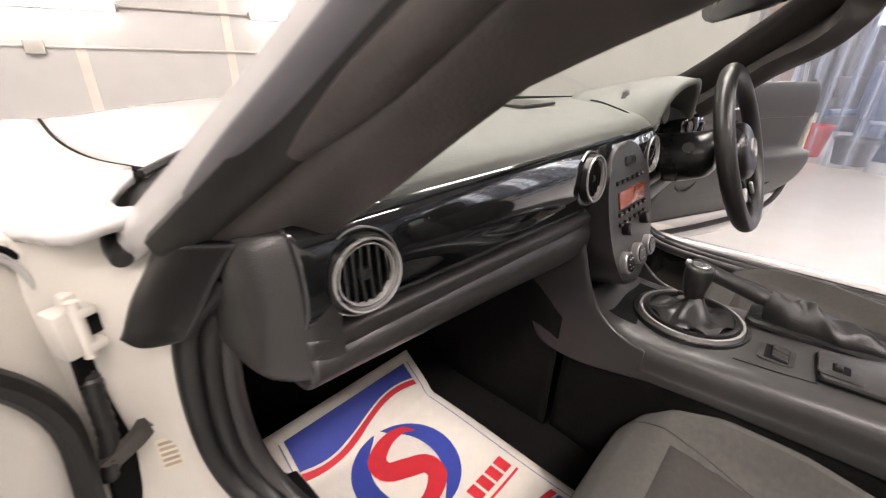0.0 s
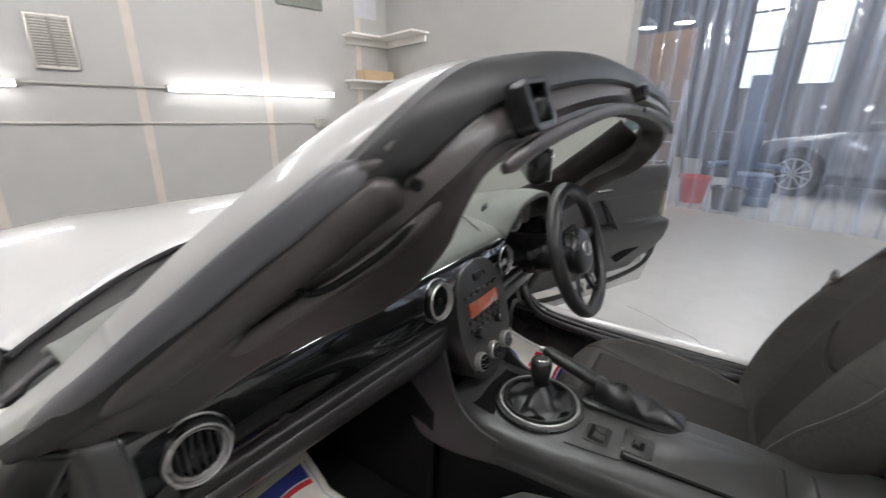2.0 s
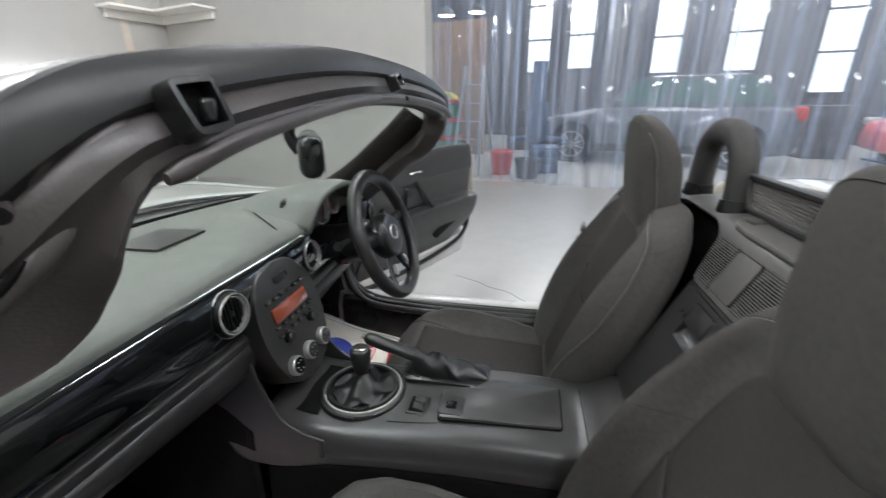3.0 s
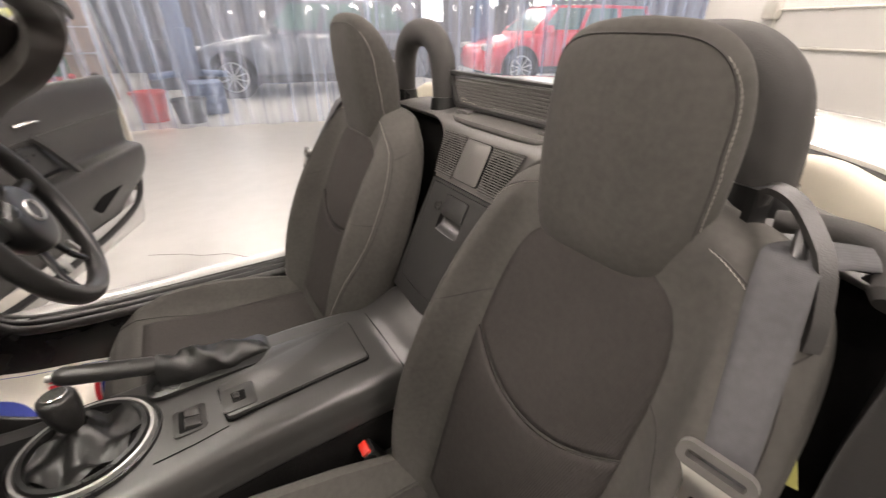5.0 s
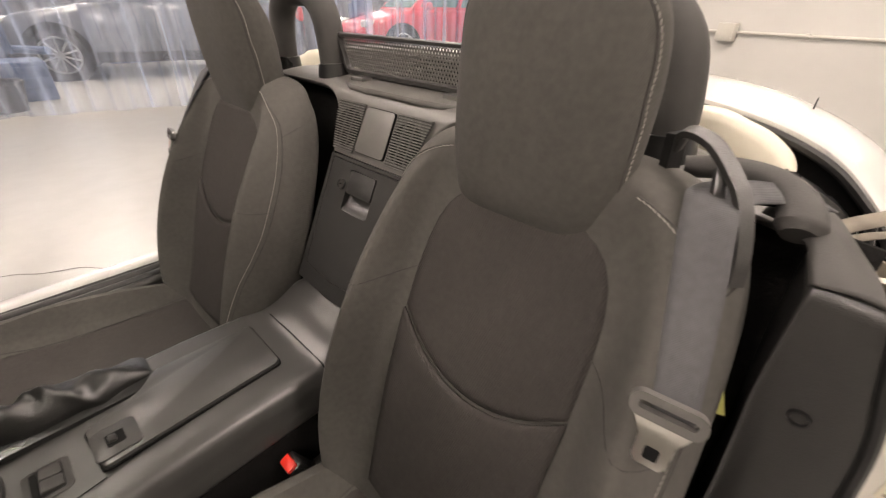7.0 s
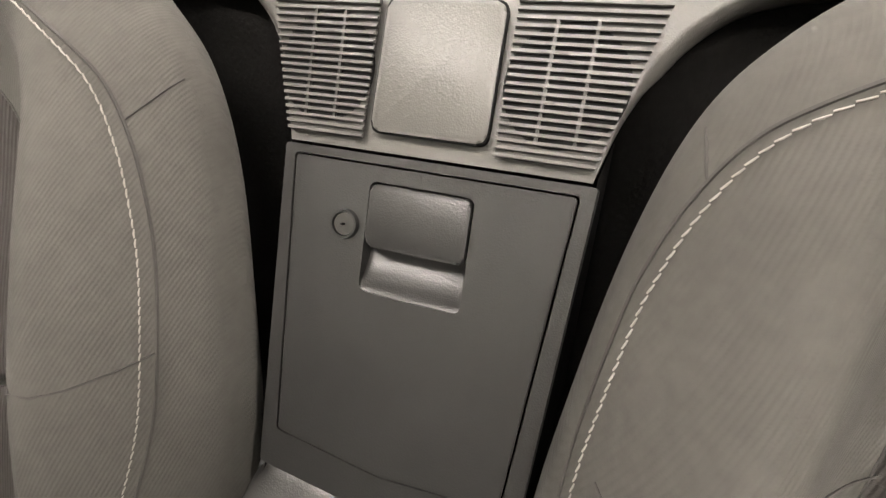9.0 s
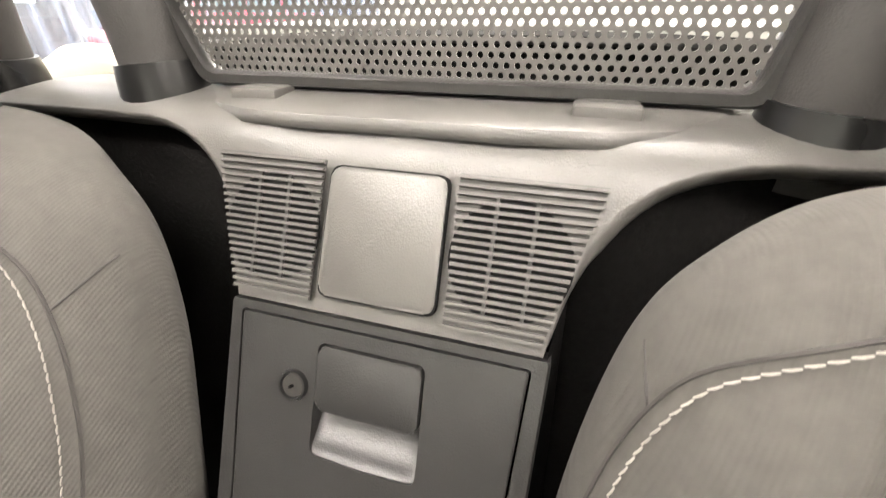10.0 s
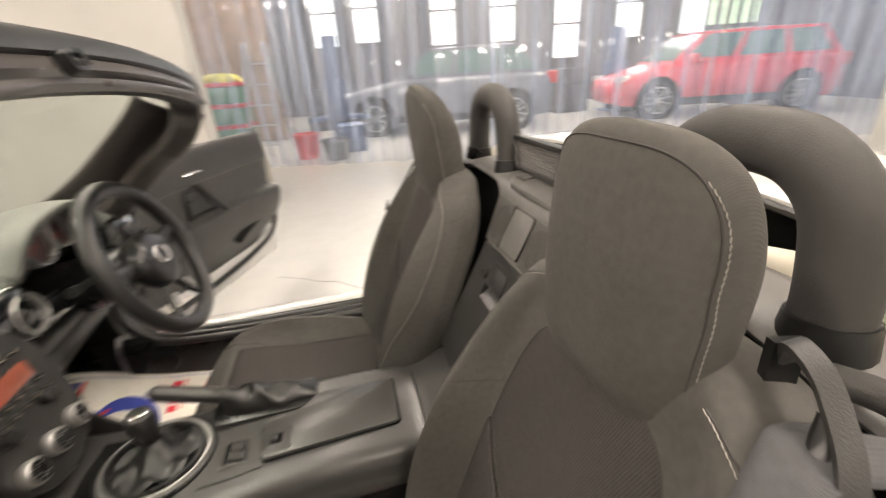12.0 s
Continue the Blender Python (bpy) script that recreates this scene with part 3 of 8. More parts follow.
def tall_window(w, z0=1.75, width=0.68, height=3.76):
    win = thing("workshop_window", "tall workshop window with dark glazing bars", "window", "workshop windows", "structure", at=shop(FAR - 0.12, w, z0))
    rot = Matrix.Rotation(math.atan2(ACROSS.y, ACROSS.x), 3, "Z")
    for j in range(4):
        bm = bm_new()
        rbox(bm, V(0, 0, height / 4 * (j + 0.5)), (width, 0.02, height / 4 - 0.05), 0.0, rot)
        part("pane", bm, SKYGLOW, win, smooth=0)
    for j in range(5):
        bm = bm_new()
        rbox(bm, V(0, 0, height / 4 * j) - ALONG * 0.02, (width + 0.1, 0.06, 0.05), 0.004, rot)
        part("glazing_bar", bm, FRAME, win)
    for s in (-1, 1):
        bm = bm_new()
        rbox(bm, ACROSS * (s * (width / 2 + 0.025)) + V(0, 0, height / 2) - ALONG * 0.02, (0.05, 0.06, height), 0.004, rot)
        part("frame", bm, FRAME, win)


for w, z in ((2.02, 1.95), (0.75, 2.02), (-1.58, 1.82), (-3.36, 1.82), (-5.28, 1.25), (-7.1, 1.7), (-9.0, 1.7)):
    tall_window(w, z)
# brown boarding beside the side wall
bm = bm_new()
rbox(bm, shop(3.0, 3.2, 1.35), (0.06, 3.0, 2.7), 0.01, Matrix.Rotation(math.atan2(ALONG.y, ALONG.x), 3, "Z"))
tagged(part("timber_hoarding", bm, BROWN), "tall plain brown timber boarding in the workshop", "boarding")


def saloon(name, label, o, turn, paint, length, height, belt, screen, tail, wheels):
    """A parked car, its nose towards +x: lofted body, cabin with its panes, wheels in dark arches, lamps, sills and mirrors.
    screen: x of the windscreen's foot and top; tail: x of the rear glass's top and foot; wheels: x of the axles, radius."""
    car = thing(name, label, "car", at=o)
    m = Matrix.Rotation(turn, 4, "Z")
    L, w = length / 2, 0.88
    base = wheels[2] * 0.66
    glass = material(name + "_glass", (0.10, 0.17, 0.16), 0.12, coat=0.6)
    def lp(x, y, z):
        return m @ V(x, y, z)
    # body: half width, sill height and shoulder height along the length
    prof = [(-L, 0.62, base + 0.18, belt - 0.22), (-L + 0.06, 0.78, base + 0.08, belt - 0.08), (-L + 0.35, 0.86, base + 0.02, belt), (-L * 0.4, 0.88, base, belt), (screen[0] - 0.2, 0.88, base, belt - 0.01),
            (screen[0] + 0.25, 0.87, base, belt - 0.07), (L - 0.45, 0.84, base + 0.02, belt - 0.16), (L - 0.12, 0.74, base + 0.05, belt - 0.27), (L, 0.52, base + 0.14, belt - 0.42)]
    xs = crom([V(p[0], p[1], 0) for p in prof], 36)
    zs = crom([V(p[2], p[3], 0) for p in prof], 36)
    bm = bm_new()
    bridge(bm, [[lp(q.x, y, z) for y, z in ((-q.y * 0.90, r.x), (-q.y, r.x + 0.12), (-q.y * 1.012, (r.x + r.y) * 0.55), (-q.y * 0.985, r.y - 0.10), (-q.y * 0.93, r.y - 0.02), (-q.y * 0.80, r.y), (0, r.y + 0.03),
                                       (q.y * 0.80, r.y), (q.y * 0.93, r.y - 0.02), (q.y * 0.985, r.y - 0.10), (q.y * 1.012, (r.x + r.y) * 0.55), (q.y, r.x + 0.12), (q.y * 0.90, r.x))] for q, r in zip(xs, zs)], True, True)
    part("body", bm, paint, car, smooth=50)
    # cabin: painted pillars and roof, panes set on them
    def cab(x, f, s, off=0.0):
        return lp(x, s * (0.795 - 0.185 * f + off), belt - 0.04 + (height - 0.05 - belt + 0.04) * f)
    def along(k, f):
        return (screen[0] + (screen[1] - screen[0]) * f) if k else (tail[1] + (tail[0] - tail[1]) * f)
    rows = []
    for f in (0.0, 0.5, 0.85, 1.0):
        rows.append([cab(along(0, f), f, -1), cab(along(1, f), f, -1), cab(along(1, f), f, 1), cab(along(0, f), f, 1)])
    bm = bm_new()
    bridge(bm, rows, True, True)
    part("cabin", bm, paint, car, smooth=20)
    bm = bm_new()
    mid = (screen[1] + tail[0]) / 2
    surface(bm, [[lp(x, y, z) for y, z in ((-0.61, height - 0.055), (-0.45, height - 0.02 - d), (0, height - d), (0.45, height - 0.02 - d), (0.61, height - 0.055))] for x, d in ((tail[0] - 0.06, 0.03), (mid, 0.0), (screen[1] + 0.03, 0.04))], 12, 12)
    thick(part("roof", bm, paint, car), 0.02, 0)
    for s in (-1, 1):
        cuts = [0.05, 0.30, 0.34, 0.62, 0.66, 0.95]
        for c0, c1 in ((0, 1), (2, 3), (4, 5)):
            bm = bm_new()
            def edge(c, f):
                a0, a1 = along(0, f), along(1, f)
                return a0 + (a1 - a0) * cuts[c]
            prism_pts = [cab(edge(c0, 0.16), 0.16, s, 0.006), cab(edge(c1, 0.16), 0.16, s, 0.006), cab(edge(c1, 0.92), 0.92, s, 0.006), cab(edge(c0, 0.92), 0.92, s, 0.006)]
            bm.faces.new([bm.verts.new(p) for p in prism_pts])
            thick(part("side_window", bm, glass, car, "dark tinted glass", smooth=0), 0.004, 0)
        bm = bm_new()
        rbox(bm, lp(screen[0] - 0.32, s * 0.96, belt + 0.06), (0.14, 0.22, 0.13), 0.04, m.to_3x3(), 3)
        part("door_mirror", bm, paint, car)
        bm = bm_new()
        sweep(bm, [lp(-L * 0.62, s * 0.885, base + 0.08), lp(L * 0.62, s * 0.885, base + 0.08)], [(-0.012, -0.07), (0.012, -0.07), (0.012, 0.07), (-0.012, 0.07)])
        part("sill_moulding", bm, RUBBER, car, "black sill moulding")
        bm = bm_new()
        rbox(bm, lp(L - 0.20, s * 0.66, belt - 0.27), (0.30, 0.20, 0.13), 0.05, m.to_3x3(), 3)
        part("headlamp", bm, STEEL, car, "clear headlamp")
        bm = bm_new()
        rbox(bm, lp(-L + 0.12, s * 0.74, belt - 0.12), (0.20, 0.16, 0.22), 0.04, m.to_3x3(), 3)
        part("tail_lamp", bm, RED, car, "red tail lamp")
        for x in wheels[:2]:
            bm = bm_new()
            disc(bm, lp(x, s * 0.80, wheels[2] + 0.02), m @ V(0, s, 0), wheels[2] * 1.17, 0.19, 28)
            part("wheel_arch", bm, CAVITY, car, "dark wheel arch")
            wheel = part("wheel", wheel_mesh(lp(x, s * 0.80, wheels[2]), m @ V(0, s, 0), wheels[2]), RUBBER, car)
            bm = bm_new()
            c, ax = lp(x, s * 0.905, wheels[2]), m @ V(0, s, 0)
            ringband(bm, c, ax, wheels[2] * 0.68, 0.03, 0.03, 24)
            disc(bm, c, ax, 0.05, 0.03, 14)
            for q in range(10):
                e = Matrix.Rotation(q * math.tau / 10, 3, ax) @ V(0, 0, 1)
                tube(bm, [c + e * 0.04, c + e * wheels[2] * 0.66], 0.014, 6)
            part("rim", bm, STEEL, wheel, "spoked alloy rim")
    for k, nm in ((1, "windscreen"), (0, "rear_screen")):
        bm = bm_new()
        d = 0.008 if k else -0.008
        quad = [lp(along(k, f) + d, y, belt - 0.04 + (height - 0.01 - belt) * f) for f, y in ((0.12, -0.70), (0.12, 0.70), (0.93, 0.58), (0.93, -0.58))]
        bm.faces.new([bm.verts.new(p) for p in quad])
        thick(part(nm, bm, glass, car, "tinted glass", smooth=0), 0.004, 0)
    return car


def wheel_mesh(c, axis, r):
    bm = bm_new()
    disc(bm, c, axis, r, 0.2, 28, bevel=0.03)
    return bm


DARKCAR = material("graphite_car_paint", (0.15, 0.16, 0.18), 0.25, metal=0.1, coat=1.0)
REDCAR = material("red_car_paint", (0.62, 0.025, 0.045), 0.3, coat=1.0)
saloon("dark_hatchback", "dark graphite hatchback parked in the workshop", shop(3.48, -1.62), math.atan2(ACROSS.y, ACROSS.x), DARKCAR, 4.25, 1.55, 1.02, (0.92, 0.38), (-1.45, -1.95), (1.38, -1.30, 0.34))
saloon("red_suv", "bright red sport utility car parked in the workshop", shop(3.72, -7.05), math.atan2(ACROSS.y, ACROSS.x), REDCAR, 4.35, 1.56, 1.02, (1.12, 0.48), (-1.72, -2.02), (1.33, -1.32, 0.35))

# bell lamps hanging above the boarding
for w in (2.75, 2.05):
    lamp = thing("hanging_lamp", "lit bell-shaped workshop lamp hanging on a rod", "lamp", "hanging lamps", at=shop(3.25, w, 2.86))
    bm = bm_new()
    bridge(bm, [[V(r * math.cos(k * math.tau / 20), r * math.sin(k * math.tau / 20), z) for k in range(20)] for r, z in ((0.20, 0.0), (0.17, 0.06), (0.10, 0.13), (0.04, 0.17), (0.02, 0.20))], True)
    thick(part("shade", bm, FRAME, lamp, "dark bell shade"), 0.004)
    bm = bm_new()
    disc(bm, V(0, 0, 0.01), V(0, 0, 1), 0.165, 0.02, 20)
    part("diffuser", bm, LAMP_GLOW, lamp, "bright lamp disc")
    bm = bm_new()
    tube(bm, [V(0, 0, 0.19), V(0, 0, 1.6), V(0, 0, 3.14)], 0.012, 8)
    part("rod", bm, FRAME, lamp)

# two-post lift
lift = thing("lift_post", "blue two-post vehicle lift column", "vehicle lift", "lift columns", at=shop(2.4, 0.40))
for nm, c, s in (("column", (0, 0, 0.9), (0.22, 0.26, 1.8)), ("carriage", (-0.02, 0, 0.75), (0.36, 0.38, 0.7)), ("foot", (0, 0, 0.02), (0.6, 0.5, 0.04))):
    bm = bm_new()
    rbox(bm, V(*c), s, 0.012)
    part(nm, bm, BLUE, lift)
for s in (-1, 1):
    bm = bm_new()
    tube(bm, [V(0, 0.1 * s, 0.45), V(-0.5, 0.5 * s, 0.45)], 0.05, 8)
    part("arm", bm, BLUE, lift)
for u, w in ((4.9, -5.6),):
    copy_thing(lift, Matrix.Translation(shop(u, w)))

# step ladder
ladder = thing("step_ladder", "silver aluminium step ladder standing open", "ladder", at=shop(0.75, 1.02))
for s in (-1, 1):
    for a, b in ((-0.35, 0.0), (0.35, 0.0)):
        bm = bm_new()
        sweep(bm, [ALONG * a + ACROSS * (0.24 * s), ALONG * b + ACROSS * (0.15 * s) + V(0, 0, 1.65)], [(-0.022, -0.012), (0.022, -0.012), (0.022, 0.012), (-0.022, 0.012)])
        part("rail", bm, STEEL, ladder)
for k in range(1, 6):
    f = k / 6
    bm = bm_new()
    q = 0.24 - 0.09 * f
    sweep(bm, [ALONG * (-0.35 * (1 - f)) + ACROSS * -q + V(0, 0, 1.65 * f), ALONG * (-0.35 * (1 - f)) + ACROSS * q + V(0, 0, 1.65 * f)], [(-0.04, -0.008), (0.04, -0.008), (0.04, 0.008), (-0.04, 0.008)])
    part("tread", bm, STEEL, ladder)

# bucket, bins and a covered stack
def bucket(o, r, h, mat, name, label):
    b = thing(name, label, name.split("_")[-1], at=o)
    bm = bm_new()
    n = 20
    rows = [[V(q * math.cos(math.tau * k / n), q * math.sin(math.tau * k / n), z) for k in range(n)] for q, z in ((0.001, 0.0), (r * 0.78, 0), (r, h), (r * 0.94, h), (r * 0.74, 0.02), (0.001, 0.02))]
    bridge(bm, rows, True)
    part("body", bm, mat, b)
    bm = bm_new()
    ringband(bm, V(0, 0, h), V(0, 0, 1), r, 0.03, 0.03, 20)
    part("lip", bm, mat, b)
    return b


bucket(shop(0.75, 0.52), 0.20, 0.36, RED, "red_bucket", "red plastic bucket on the floor")
bucket(shop(0.55, 0.02), 0.20, 0.28, RUBBER, "black_bin", "black plastic bin on the floor")
for u, w, h, mat, lab in ((1.3, -0.05, 0.42, BLUE, "blue plastic tool crate"), (4.4, 1.2, 0.9, SHEET, "dark grey workshop cabinet"), (5.0, -0.9, 0.9, BLUE, "blue painted steel workshop cabinet"), (5.2, -4.6, 1.0, SHEET, "dark grey workshop cabinet")):
    cab = thing("tool_cabinet", lab, "cabinet", at=shop(u, w))
    bm = bm_new()
    wd = 0.8 if h > 0.6 else 0.42
    rbox(bm, V(0, 0, h / 2), (0.55, wd, h), 0.02)
    part("body", bm, mat, cab)
    for j in range(3):
        bm = bm_new()
        rbox(bm, V(-0.285, 0, h * (0.2 + 0.28 * j)), (0.02, wd * 0.88, h * 0.24), 0.006)
        part("drawer", bm, mat, cab)
GREEN = material("green_plastic", (0.07, 0.20, 0.10), 0.5, vary=0.2, scale=8)
for k in range(4):
    cr = thing("storage_crate", "dark green plastic crate with a red lid in a stack", "crate", "stacked crates", at=shop(0.75, 1.62, 0.29 * k))
    bm = bm_new()
    rbox(bm, V(0, 0, 0.115), (0.46, 0.62, 0.23), 0.03)
    part("box", bm, GREEN, cr)
    bm = bm_new()
    rbox(bm, V(0, 0, 0.257), (0.50, 0.66, 0.055), 0.012)
    part("lid", bm, RED, cr, "red plastic lid")
bm = bm_new()
rows = []
for j in range(9):
    q = j / 8 * math.pi / 2
    rows.append([shop(0.75, 1.62) + V((0.20 * math.cos(q) + 0.02 * math.sin(3 * a)) * math.cos(a), (0.28 * math.cos(q) + 0.03 * math.sin(4 * a)) * math.sin(a), 1.163 + 0.12 * math.sin(q) + 0.02 * math.sin(5 * a) * math.cos(q)) for a in [k * math.tau / 24 for k in range(24)]])
bridge(bm, rows, True, True)
tagged(part("yellow_cloth", bm, material("yellow_cloth", (0.48, 0.44, 0.07), 0.9, vary=0.2, scale=20)), "crumpled yellow cloth heaped on the crate stack", "cloth")
# greenery seen through a wide far window
gw = thing("garden_window", "wide workshop window with green foliage outside", "window", "", "structure", at=shop(FAR - 0.10, -10.0, 1.9))
rotg = Matrix.Rotation(math.atan2(ACROSS.y, ACROSS.x), 3, "Z")
bm = bm_new()
rbox(bm, V(0, 0, 1.0), (1.7, 0.02, 2.0), 0.0, rotg)
part("pane", bm, GREENGLOW, gw, smooth=0)
for x in (-0.875, 0.0, 0.875):
    bm = bm_new()
    rbox(bm, ACROSS * x + V(0, 0, 1.0) - ALONG * 0.02, (0.05, 0.06, 2.05), 0.004, rotg)
    part("frame", bm, FRAME, gw)
for u, w in ((1.3, 2.0), (1.6, -2.2), (1.6, -5.4), (5.6, 1.0), (5.6, -2.2), (5.6, -5.4), (5.6, -8.4)):
    q = shop(u, w, 5.90)
    tube_light(q - ACROSS * 0.9, q + ACROSS * 0.9, SHOP_GLOW, "workshop_batten", "lit workshop ceiling batten", 0.05, V(0, 0, 1), "workshop battens")

# ---- the car's body ----
body = thing("roadster_body", "white open two-seat roadster with both doors open", "car")


def mir(pts):
    return [V(-p[0], p[1], p[2]) for p in pts]


# bonnet and wings share one crown
CROWN = [(0.50, 0.868, 1.0), (0.95, 0.871, 1.0), (1.20, 0.873, 1.0), (1.45, 0.856, 1.0), (1.70, 0.815, 0.985), (1.90, 0.760, 0.95), (2.08, 0.680, 0.87), (2.22, 0.570, 0.74)]
SIDE = [(0.0, 0.0), (0.20, 0.000), (0.34, -0.002), (0.46, 0.006), (0.58, 0.019), (0.665, 0.029), (0.70, 0.033), (0.74, 0.039), (0.775, 0.048), (0.805, 0.064), (0.828, 0.090), (0.843, 0.128), (0.852, 0.185), (0.855, 0.26), (0.850, 0.40), (0.835, 0.54)]
CROWN_S = crom([V(*r) for r in CROWN], 80)
SIDE_S = crom([V(a, b, 0) for a, b in SIDE], 90)


def crown_at(y):
    for a, b in zip(CROWN_S, CROWN_S[1:]):
        if y <= b.x:
            f = (y - a.x) / (b.x - a.x)
            return a.y + (b.y - a.y) * f, a.z + (b.z - a.z) * f
    return CROWN_S[-1].y, CROWN_S[-1].z


def crown_point(x, y, drop):
    zc, k = crown_at(y)
    hump = 0.016 * math.exp(-((y - 1.36) / 0.30) ** 2) * math.exp(-((x - 0.75) / 0.07) ** 2)
    return V(x * k, y, zc - drop + hump)


def side_drop(x):
    for a, b in zip(SIDE_S, SIDE_S[1:]):
        if b.x >= x:
            return a.y + (b.y - a.y) * (x - a.x) / max(b.x - a.x, 1e-6)
    return 0.1


SHUT = crom([V(0.650, 0.735, 0), V(0.676, 0.84, 0), V(0.686, 0.98, 0), V(0.684, 1.15, 0), V(0.668, 1.40, 0), V(0.640, 1.70, 0), V(0.60, 1.95, 0), V(0.55, 2.15, 0)], 60)


def shut_x(y):
    for a, b in zip(SHUT, SHUT[1:]):
        if y <= b.y:
            return a.x + (b.x - a.x) * max(0, (y - a.y) / (b.y - a.y))
    return SHUT[-1].x


rows = []
for j in range(46):
    row = []
    for k in range(41):
        u = k / 20 - 1
        rear = 1.0 - 0.265 * abs(u) ** 2.3
        y = rear + (2.18 - rear) * j / 45
        x = abs(u) * (shut_x(y) - 0.003)
        q = crown_point(x, y, side_drop(x))
        row.append(V(q.x if u > 0 else -q.x, q.y, q.z - (0.010 if j == 0 else 0.0)))
    rows.append(row)
bm = bm_new()
bridge(bm, rows)
thick(part("bonnet", bm, PAINT, body, "white bonnet with smooth crown"), 0.012)
for s in (-1, 1):
    rows = []
    for j in range(50):
        y = 0.585 + (2.20 - 0.585) * j / 49
        x0 = shut_x(y) + 0.003 if y > 0.735 else 0.700 - 0.047 * max(0, (y - 0.66) / 0.075)
        row = []
        for q in SIDE_S:
            if q.x > x0 + 0.006 or q.y > 0.05:
                f = min(1.0, max(0.0, (q.x - 0.745) / 0.05)) if q.y < 0.10 else 1.0
                c = crown_point(q.x, y + 0.125 * f * (1 - j / 49), q.y)
                row.append(c)
        first = crown_point(x0, y, side_drop(x0))
        pts = [first] + row
        # even count along each row
        n = 34
        length = [0.0]
        for a, b in zip(pts, pts[1:]):
            length.append(length[-1] + (b - a).length)
        out = []
        for k in range(n):
            d = length[-1] * k / (n - 1)
            m = max(i for i in range(len(pts) - 1) if length[i] <= d + 1e-9)
            f = (d - length[m]) / max(length[m + 1] - length[m], 1e-9)
            out.append(pts[m].lerp(pts[m + 1], f))
        rows.append([V(s * q.x, q.y, q.z) for q in out])
    bm = bm_new()
    bridge(bm, rows)
    thick(part("front_wing", bm, PAINT, body), 0.010)

# plastic scuttle between bonnet and windscreen
rows = [[V(-0.690, 0.640, 0.818), V(-0.60, 0.70, 0.838), V(-0.45, 0.80, 0.855), V(0, 0.895, 0.864), V(0.45, 0.80, 0.855), V(0.60, 0.70, 0.838), V(0.690, 0.640, 0.818)],
        [V(-0.668, 0.735, 0.824), V(-0.60, 0.81, 0.838), V(-0.45, 0.92, 0.848), V(0, 1.02, 0.857), V(0.45, 0.92, 0.848), V(0.60, 0.81, 0.838), V(0.668, 0.735, 0.824)]]
bm = bm_new()
surface(bm, rows, 30, 6)
thick(part("scuttle", bm, PLASTIC, body, "matt black scuttle panel"), 0.01)
for a, b in ((V(0.42, 0.82, 0.868), V(-0.02, 0.915, 0.878)),):
    bm = bm_new()
    tube(bm, [a, a.lerp(b, 0.5) + V(0, 0.035, 0.004), b], 0.004, 6)
    part("wiper", bm, RUBBER, body)

# windscreen frame: the line of pillars and header
HEAD = [V(-0.715, 0.670, 0.790), V(-0.690, 0.575, 0.852), V(-0.648, 0.430, 0.955), V(-0.603, 0.295, 1.066), V(-0.555, 0.215, 1.132), V(-0.470, 0.185, 1.168), V(-0.25, 0.185, 1.197), V(0, 0.195, 1.207)]
HEAD = HEAD + mir(HEAD[:-1])[::-1]
HEADP = crom(HEAD, 110)


def frame_rows(pillar, header, pts=HEADP, foot=0.0, head=0.0):
    """Rows of the frame's profile: (front, out) pairs, front towards the glass, out away from the cabin; from the pillars' profile to the header's."""
    rows = []
    n = len(pts)
    for i, p in enumerate(pts):
        t = (pts[min(i + 1, n - 1)] - pts[max(i - 1, 0)]).normalized()
        h = min(1, max(0, (0.60 - abs(p.x)) / 0.13))
        h = h * h * (3 - 2 * h)
        out = V((p.x * 1.15) * (1 - h) + p.x * 0.25 * h, -0.06, 0.55)
        out = (out - t * out.dot(t)).normalized()
        front = t.cross(out).normalized()
        if front.y < 0:
            front = -front
        deep = foot * min(1.0, max(0.0, (0.985 - p.z) / 0.13)) + head * (1 - h) * min(1.0, max(0.0, (p.z - 1.02) / 0.06))
        rows.append([p + front * (a + (c - a) * h) + out * (b + (d - b) * h - (deep if b < -0.08 else 0.0)) for (a, b), (c, d) in zip(pillar, header)])
    return rows


bm = bm_new()
bridge(bm, frame_rows([(0.004, -0.030), (0.000, -0.006), (-0.010, 0.002), (-0.024, 0.000), (-0.033, -0.006), (-0.037, -0.016), (-0.030, -0.024), (-0.012, -0.034)],
                      [(0.030, -0.034), (0.024, -0.010), (0.010, -0.001), (-0.004, -0.001), (-0.012, -0.004), (-0.014, -0.012), (0.0, -0.022), (0.016, -0.034)]), True, True)
part("windscreen_frame", bm, PAINT, body, "white windscreen pillars and header")
bm = bm_new()
bridge(bm, frame_rows([(-0.032, -0.008), (-0.041, -0.007), (-0.049, -0.014), (-0.052, -0.028), (-0.048, -0.040), (-0.034, -0.034)],
                      [(-0.008, 0.002), (-0.018, 0.003), (-0.030, -0.006), (-0.034, -0.020), (-0.026, -0.028), (-0.010, -0.016)])[8:-8], True, True)
part("door_seal", bm, RUBBER, body, "black rubber door and roof seal")
bm = bm_new()
